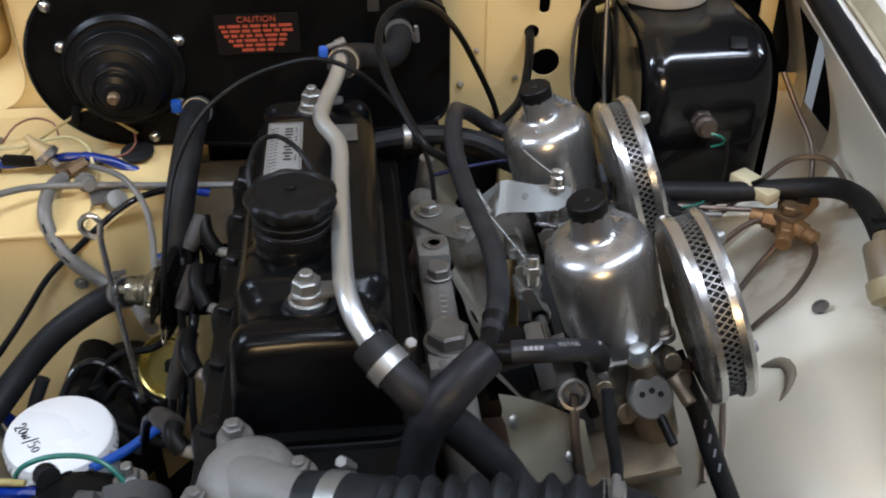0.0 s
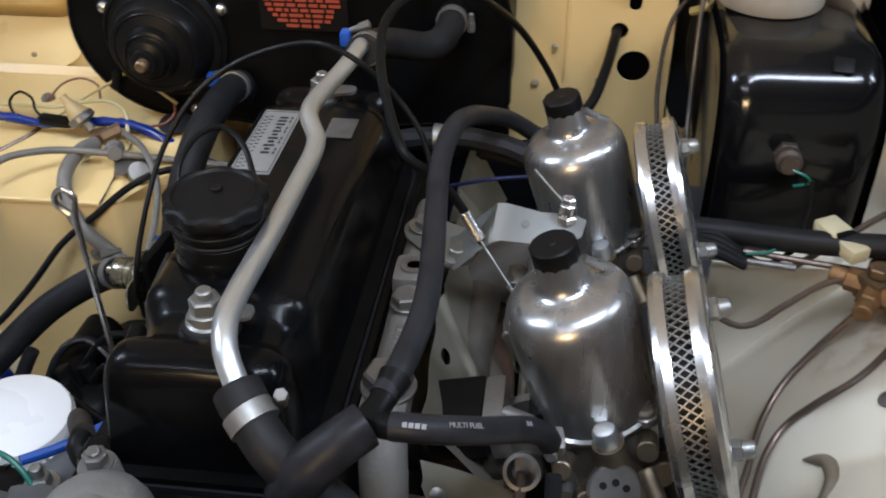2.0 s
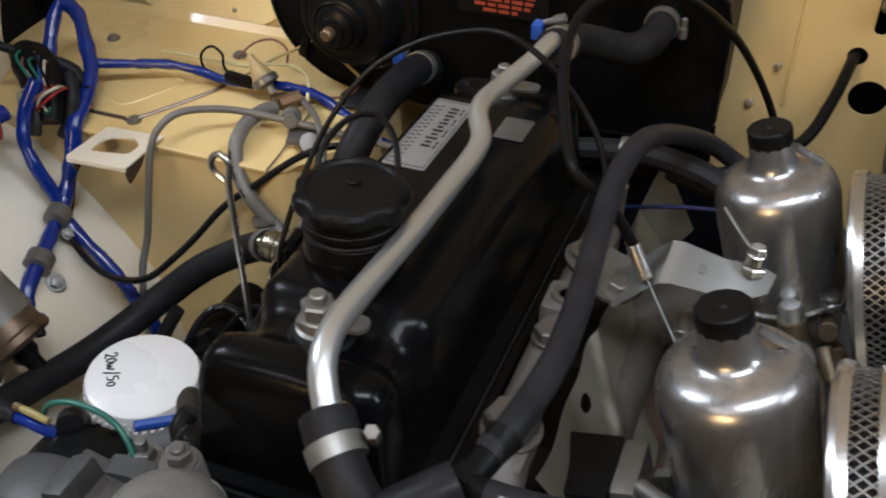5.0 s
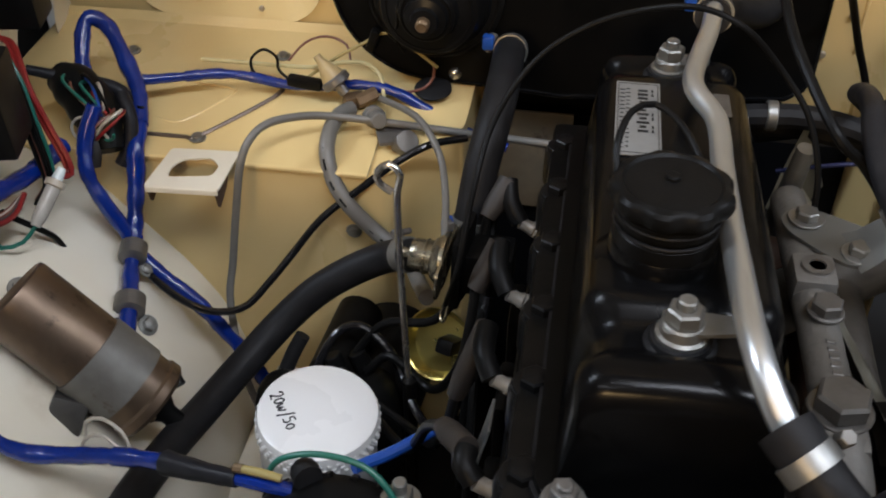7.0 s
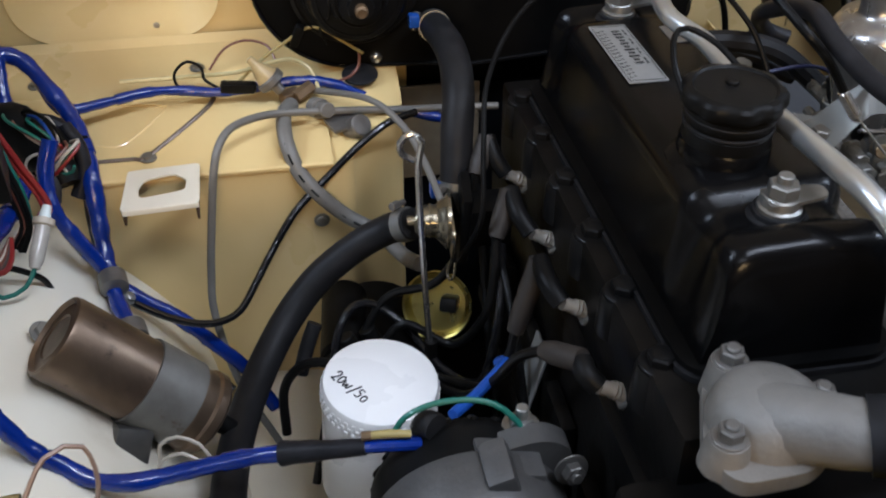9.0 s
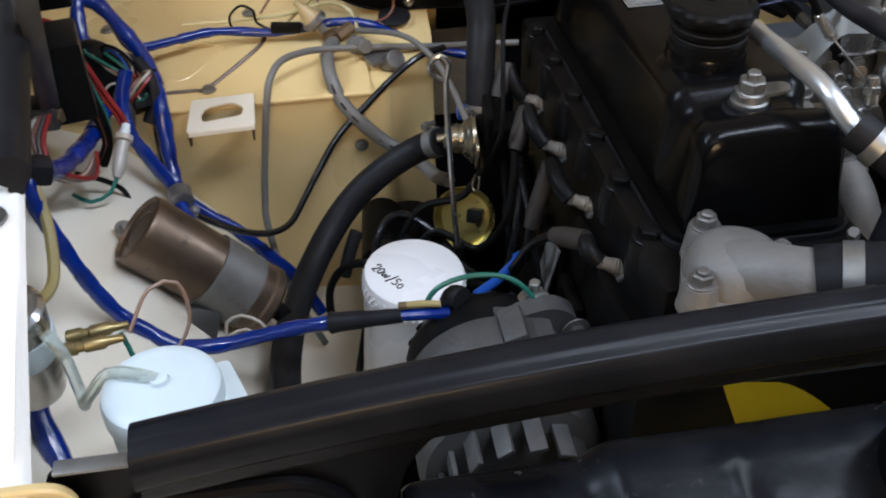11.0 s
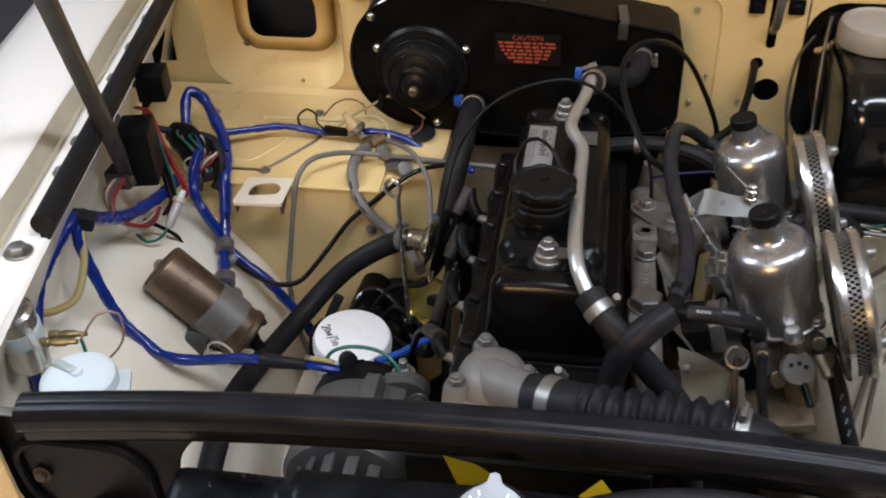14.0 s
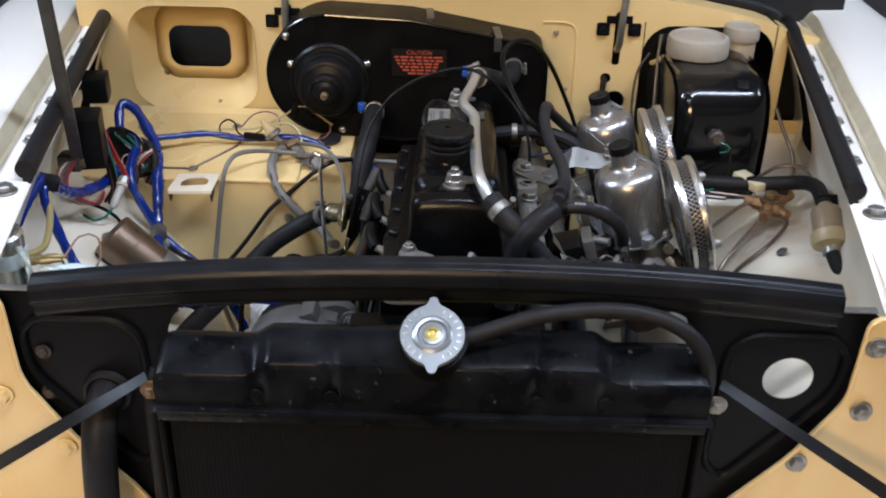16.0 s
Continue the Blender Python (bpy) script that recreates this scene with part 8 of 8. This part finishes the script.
cable("side_lead", [(-0.138, 0.55, 0.50), (-0.141, 0.60, 0.60), (-0.143, 0.65, 0.645), (-0.144, 0.70, 0.66)], 0.003, PLASTIC, "black lead along the engine side", "wire")

# alternator
al = thing("alternator", (-0.20, 0.46, 0.58), "grey cast alternator with black rear cover", "alternator")
am = axis_matrix((-0.205, 0.512, 0.602), (0, -1, 0))
b = lathe(bm_(), [(0.0, -0.006), (0.040, -0.006), (0.055, 0.000), (0.0595, 0.008), (0.0605, 0.014), (0.0605, 0.034), (0.058, 0.036)], am, 56)
cover = part("rear_cover", b, PLASTIC, al, "black plastic rear cover")
for k in range(22):
    a = 2 * math.pi * k / 22
    b = block(bm_(), 0.007, 0.0052, 0.009, am @ pose(0.0545 * math.cos(a), 0.0545 * math.sin(a), 0.0030, 0, 0, math.degrees(a)) @ pose(0, 0, 0, 0, 38, 0), 0.0010, 1)
    part("cover_rib", b, PLASTIC, cover)
b = lathe(bm_(), [(0.059, 0.033), (0.0630, 0.035), (0.0640, 0.037), (0.0640, 0.069), (0.0625, 0.072), (0.058, 0.073)], am, 56)
part("casing", b, GENERATOR_GREY, al, "grey cast casing")
b = lathe(bm_(), [(0.0565, 0.070), (0.0565, 0.092)], am, 48)
part("stator", b, DARK, al, "dark laminated stator")
b = bm_()
for k in range(72):
    a = 2 * math.pi * k / 72
    block(b, 0.0050, 0.0028, 0.019, am @ pose(0.0575 * math.cos(a), 0.0575 * math.sin(a), 0.081, 0, 0, math.degrees(a)), 0)
tagged(part("stator_ring", b, PLASTIC, al, "black ribbed ring"), kind="stuff")
b = lathe(bm_(), [(0.058, 0.090), (0.0640, 0.091), (0.0645, 0.093), (0.0645, 0.110), (0.060, 0.118), (0.045, 0.122), (0.0, 0.124)], am, 56)
part("casing", b, GENERATOR_GREY, al, "grey cast casing")
for k in range(14):
    a = 2 * math.pi * k / 14
    b = block(bm_(), 0.004, 0.012, 0.030, am @ pose(0.048 * math.cos(a), 0.048 * math.sin(a), 0.132, 0, 0, math.degrees(a) + 20), 0.001)
    part("fan_blade", b, GENERATOR_GREY, al)
b = bm_()
plate(b, rounded([(0.0, -0.03), (0.075, 0.02), (0.085, 0.045), (0.065, 0.06), (0.04, 0.055), (0.0, 0.035)], 0.012), (), 0.016, pose(-0.222, 0.478, 0.606, 90, 0, 0))
block(b, 0.042, 0.030, 0.010, pose(-0.182, 0.474, 0.655, 0, 14, 0), 0.003)
block(b, 0.018, 0.034, 0.022, pose(-0.190, 0.462, 0.662, 0, -18, 0), 0.004)
part("lug", b, GENERATOR_GREY, al)
b = bm_()
bolt_head(b, (-0.146, 0.462, 0.655), (0.1, -1, 0.2), 0.0070, 0.007, True, 0.004)
part("lug_bolt", b, STRUT, al)
b = tube(bm_(), [(-0.228, 0.512, 0.652), (-0.226, 0.506, 0.662), (-0.222, 0.500, 0.664)], 0.009, 12)
part("plug_boot", b, RUBBER, al)
b = bm_()
bolt_head(b, (-0.168, 0.500, 0.655), (0, 0, 1), 0.008, 0.008, True, 0.01)
solo("bracket_bolt", b, ZINC, "plated bolt on the alternator bracket", "bolt")

# yellow fan
fan = thing("cooling_fan", (-0.045, 0.325, 0.62), "bright yellow plastic cooling fan", "fan")
for k in range(6):
    a = radians(60 * k + 103)
    def blade(u, v, a=a):
        r = 0.035 + 0.091 * u
        w = (0.016 + 0.012 * u) * (v - 0.5) * 2
        r -= 0.085 * u * max(0.0, 0.5 - v) ** 1.7 + 0.004 * u * max(0.0, v - 0.5)
        x, z = r * math.cos(a) - w * math.sin(a), r * math.sin(a) + w * math.cos(a)
        return V(-0.045 + x, 0.318 + 0.45 * w, 0.617 + z)
    b = grid(bm_(), blade, 12, 14)
    bmesh.ops.solidify(b, geom=b.faces[:], thickness=0.003)
    part("blade", b, YELLOW, fan)
b = cyl(bm_(), 0.042, -0.01, 0.02, axis_matrix((-0.045, 0.325, 0.617), (0, -1, 0)), 28)
part("hub", b, YELLOW, fan)

# ================= radiator and front =================
ra = thing("radiator", (XC, 0.22, 0.40), "black-painted brass radiator with a pressed top tank", "radiator")
def tank(u, v):
    x0, x1 = -0.290, 0.196
    x = x0 + (x1 - x0) * u
    e = min(x - x0, x1 - x)
    low = 1.0 if e < 0.085 else 0.0
    s = min(1.0, max(0.0, (e - 0.080) / 0.022))
    s = s * s * (3 - 2 * s)
    endr = min(1.0, e / 0.012)
    endr = math.sqrt(max(0, 1 - (1 - endr) ** 2))
    ztop = 0.764 + 0.012 * s
    rib = sum(math.exp(-((x - r) / 0.0060) ** 2) for r in (-0.135, -0.200, 0.045, 0.105))
    prof = [(0.2070, 0.726), (0.2070, 0.742), (0.2075, ztop - 0.010), (0.2095, ztop - 0.003), (0.2150, ztop), (0.246, ztop + 0.010), (0.258, ztop + 0.008), (0.266, ztop - 0.002), (0.268, ztop - 0.02), (0.268, 0.726)]
    k = v * (len(prof) - 1)
    i = min(int(k), len(prof) - 2)
    q = Vector(prof[i]).lerp(Vector(prof[i + 1]), k - i)
    z = 0.726 + (q.y - 0.726) * (0.86 + 0.14 * endr)
    front = 1.0 if q.x < 0.212 and q.y > 0.736 else 0.0
    top = 1.0 if 0.212 <= q.x < 0.235 else 0.0
    return V(x, q.x + 0.0038 * rib * front, z - 0.0040 * rib * top - 0.0018 * rib * front + 0.0009 * math.sin(31 * x + 60 * q.x))
b = bm_()
rows = [[b.verts.new(tank(i / 180, j / 27)) for j in range(28)] for i in range(181)]
for a, c in zip(rows, rows[1:]):
    for j in range(27):
        b.faces.new((a[j], c[j], c[j + 1], a[j + 1]))
b.faces.new(rows[0])
b.faces.new(rows[-1][::-1])
part("top_tank", b, TANK_BLACK, ra, "scuffed black pressed top tank", 0.8)
b = block(bm_(), 0.494, 0.074, 0.0055, pose(XC, 0.2385, 0.7245), 0.0018)
block(b, 0.486, 0.066, 0.012, pose(XC, 0.2385, 0.7165), 0.002)
part("tank_seam", b, TANK_BLACK, ra, "worn folded seam below the tank")
b = block(bm_(), 0.470, 0.050, 0.368, pose(XC, 0.238, 0.531), 0.002)
part("core_block", b, CORE, ra)
b = bm_()
for k in range(120):
    x = XC - 0.230 + 0.46 * k / 119
    block(b, 0.0016, 0.003, 0.34, pose(x, 0.2139, 0.532), 0)
for k in range(115):
    block(b, 0.464, 0.002, 0.0008, pose(XC, 0.2136, 0.365 + 0.00297 * k), 0)
core = part("core", b, CORE, ra, "dark fins of the radiator core")
tagged(core, kind="stuff")
for x in (XC - 0.240, XC + 0.240):
    part("side_plate", block(bm_(), 0.006, 0.066, 0.40, pose(x, 0.238, 0.51), 0.002), BLACK_SATIN, ra)
for x in (-0.135, -0.200, 0.045, 0.105):
    b = lathe(bm_(), [(0.0068, 0), (0.0058, 0.0010), (0, 0.0013)], axis_matrix((x, 0.2072, 0.7405), (0, -1, 0)), 14)
    part("tank_pip", b, TANK_BLACK, ra)
for x in (XC - 0.254, XC + 0.256):
    b = bm_()
    bolt_head(b, (x, 0.232, 0.725), (0, -1, 0), 0.0065, 0.006, True, 0.004)
    part("mounting_bolt", b, BRASS if x < 0 else ZINC, ra)
b = lathe(bm_(), [(0.026, -0.035), (0.026, -0.012), (0.030, -0.009), (0.030, -0.006)], pose(-0.047, 0.205, 0.8095, 30, 0, 0), 28)
part("filler_neck", b, BLACK_SATIN, ra)
RM = pose(-0.047, 0.2010, 0.8135, 30, 0, 0) @ Matrix.Scale(0.93, 4)
outl = []
for k in range(72):
    a = 2 * math.pi * k / 72
    r = 0.0290
    dv = min(abs(((a - c + math.pi) % (2 * math.pi)) - math.pi) for c in (math.pi / 2, -math.pi / 2))
    r += 0.0075 * math.exp(-(dv / 0.15) ** 4) + 0.0015 * math.exp(-(dv / 0.42) ** 2)
    outl.append((r * math.cos(a), r * math.sin(a)))
b = plate(bm_(), outl, [ring2(0, 0, 0.018, 36)], 0.0028, RM)
lathe(b, [(0.018, -0.0028), (0.0185, 0.0002), (0.0165, 0.0014), (0.014, 0.0010), (0.0125, -0.0012), (0.0105, -0.0012), (0.0100, 0.0006), (0.007, 0.0010)], RM, 36)
lathe(b, [(0.0275, -0.010), (0.0287, -0.009), (0.0287, -0.0024)], RM, 48)
rc = part("radiator_cap", b, CAP_ZINC, ra, "bright zinc-plated cap with two ears")
b = lathe(bm_(), [(0.0072, 0.0), (0.0068, 0.0018), (0.0045, 0.0024), (0.003, 0.0012), (0, 0.0012)], RM, 20)
part("rivet", b, GOLD, rc, "brass centre rivet")
b = bm_()
rng = random.Random(3)
for k in range(22):
    if k in (5, 6, 16, 17):
        continue
    a = 2 * math.pi * k / 22
    block(b, 0.0016, 0.0042, 0.0004, RM @ pose(0.0245 * math.cos(a), 0.0245 * math.sin(a), 0.0002, 0, 0, math.degrees(a) + 90 + rng.uniform(-12, 12)), 0)
part("stamped_bars", b, CHROME, rc, "ring of stamped lettering")
oh = thing("overflow_hose", (-0.03, 0.236, 0.792), "black rubber overflow hose from the radiator neck", "hose")
OV = [(-0.028, 0.222, 0.793), (0.000, 0.230, 0.799), (0.045, 0.236, 0.812), (0.095, 0.238, 0.818), (0.135, 0.235, 0.817), (0.165, 0.229, 0.808), (0.185, 0.225, 0.790), (0.195, 0.226, 0.762), (0.198, 0.234, 0.72)]
part("hose", tube(bm_(), OV, 0.0072, 14), RUBBER, oh)
part("hose_end", tube(bm_(), [(-0.034, 0.2205, 0.7925), (-0.021, 0.2240, 0.7935)], 0.0080, 14), RUBBER, oh)
cable("lower_hose_front", [(-0.352, 0.285, 0.702), (-0.352, 0.262, 0.702), (-0.353, 0.240, 0.694), (-0.354, 0.226, 0.672), (-0.355, 0.218, 0.640), (-0.357, 0.212, 0.58), (-0.36, 0.208, 0.45)], 0.0160, RUBBER, "thick black hose in front of the surround", "hose", 18)
cable("side_hose_front", [(-0.300, 0.250, 0.735), (-0.303, 0.236, 0.715), (-0.304, 0.232, 0.66), (-0.305, 0.230, 0.55), (-0.306, 0.23, 0.45)], 0.0065, RUBBER, "thin black hose beside the radiator", "hose", 12)
for side in (-1, 1):
    a, c = V(XC - 0.258, 0.235, 0.737), V(XC - 0.452, 0.158, 0.640)
    d = (c - a).normalized()
    fr = axis_matrix((0, 0, 0), d)
    def strip(u, v):
        tw = math.radians(78 - 60 * u)
        p = a.lerp(c, u) + fr @ V(-math.sin(tw) * 0.0125 * (v - 0.5), math.cos(tw) * 0.0125 * (v - 0.5), 0)
        return V(XC - side * (p.x - XC), p.y, p.z + (0.009 if side > 0 else 0.0))
    b = grid(bm_(), strip, 24, 2)
    bmesh.ops.solidify(b, geom=b.faces[:], thickness=0.0026)
    solo("radiator_stay", b, STAY_BLACK, "flat satin black steel stay beside the radiator", "stay", "radiator stays")
for x, z in ((-0.406, 0.743), (-0.408, 0.697)):
    bolt((x, 0.2610, z), (0, -1, 0), 0.72, DARK_BRASS, "corroded bolt in the black surround", "surround bolts")
for x, z in ((0.349, 0.778), (0.350, 0.707), (0.302, 0.644)):
    bolt((x, 0.2518, z), (0, -1, 0), 1.0)
bolt((-0.452, 0.2518, 0.778), (0, -1, 0), 1.0)
for x, z in ((-0.448, 0.699), (-0.398, 0.638)):
    bolt((x, 0.2518, z), (0, -1, 0), 0.95, CREAM, "bolt painted over in cream", "painted bolts")
b = lathe(bm_(), [(0.0175, -0.006), (0.0175, 0.004), (0.0195, 0.006), (0.0225, 0.005), (0.0240, 0.0)], axis_matrix((-0.352, 0.2600, 0.700), (0, -1, 0)), 28)
solo("surround_grommet", b, RUBBER, "black rubber grommet in the surround", "grommet")
# pale post seen through the round hole
cable("wing_stay_hose", [(0.25, 0.36, 0.70), (0.29, 0.35, 0.712), (0.33, 0.36, 0.712), (0.36, 0.38, 0.70)], 0.008, RUBBER_GREY, "grey hose behind the round hole", "hose", 12)

# ================= rim: seals and bolts =================
def seal(name, pts, label):
    o = thing(name, pts[0], label, "weather seal", "bay rim seals")
    part("bead", tube(bm_(), pts, 0.0110, 18, step=0.01), RUBBER, o)
    part("grip_strip", tube(bm_(), [(x, y, z - 0.012) for x, y, z in pts], 0.0052, 8, step=0.02), RUBBER, o)
    return o
for side in (-1, 1):
    pts = []
    for k in range(8):
        y = 0.470 + 0.60 * k / 7
        pts.append((XC + side * (half_width(y) - 0.001), y, 0.829 + 0.008 * (y - 0.47)))
    if side > 0:
        pts += [(0.484, 1.098, 0.838), (0.456, 1.10, 0.850), (0.418, 1.10, 0.860), (0.36, 1.10, 0.867), (0.25, 1.10, 0.878)]
    else:
        pts += [(-0.600, 1.13, 0.835)]
    seal("rim_seal", pts, "black rubber weather seal along the rim of the bay")
for side in (-1, 1):
    for k, y in enumerate((0.445, 0.575, 0.635, 0.70, 0.78, 0.865, 0.95)):
        bolt((XC + side * (half_width(y) + 0.0175), y, 0.8175 - (0.003 if y < 0.5 else 0)), (0, 0, 1), 1.25 if k == 0 else 0.85)
# tubes of the ceiling lights
for nm, x, y, sx, sy in (("ceiling_tube", 0.55, -0.20, 1.5, 0.06), ("ceiling_tube", -0.9, -1.4, 1.3, 0.06), ("ceiling_tube", -1.9, 0.5, 0.06, 1.4), ("ceiling_tube", 2.2, 0.6, 0.06, 1.4)):
    solo(nm, block(bm_(), sx, sy, 0.05, pose(x, y, 2.765), 0.01), TUBE_GLASS, "lit white ceiling tube light", "ceiling light", "ceiling lights")
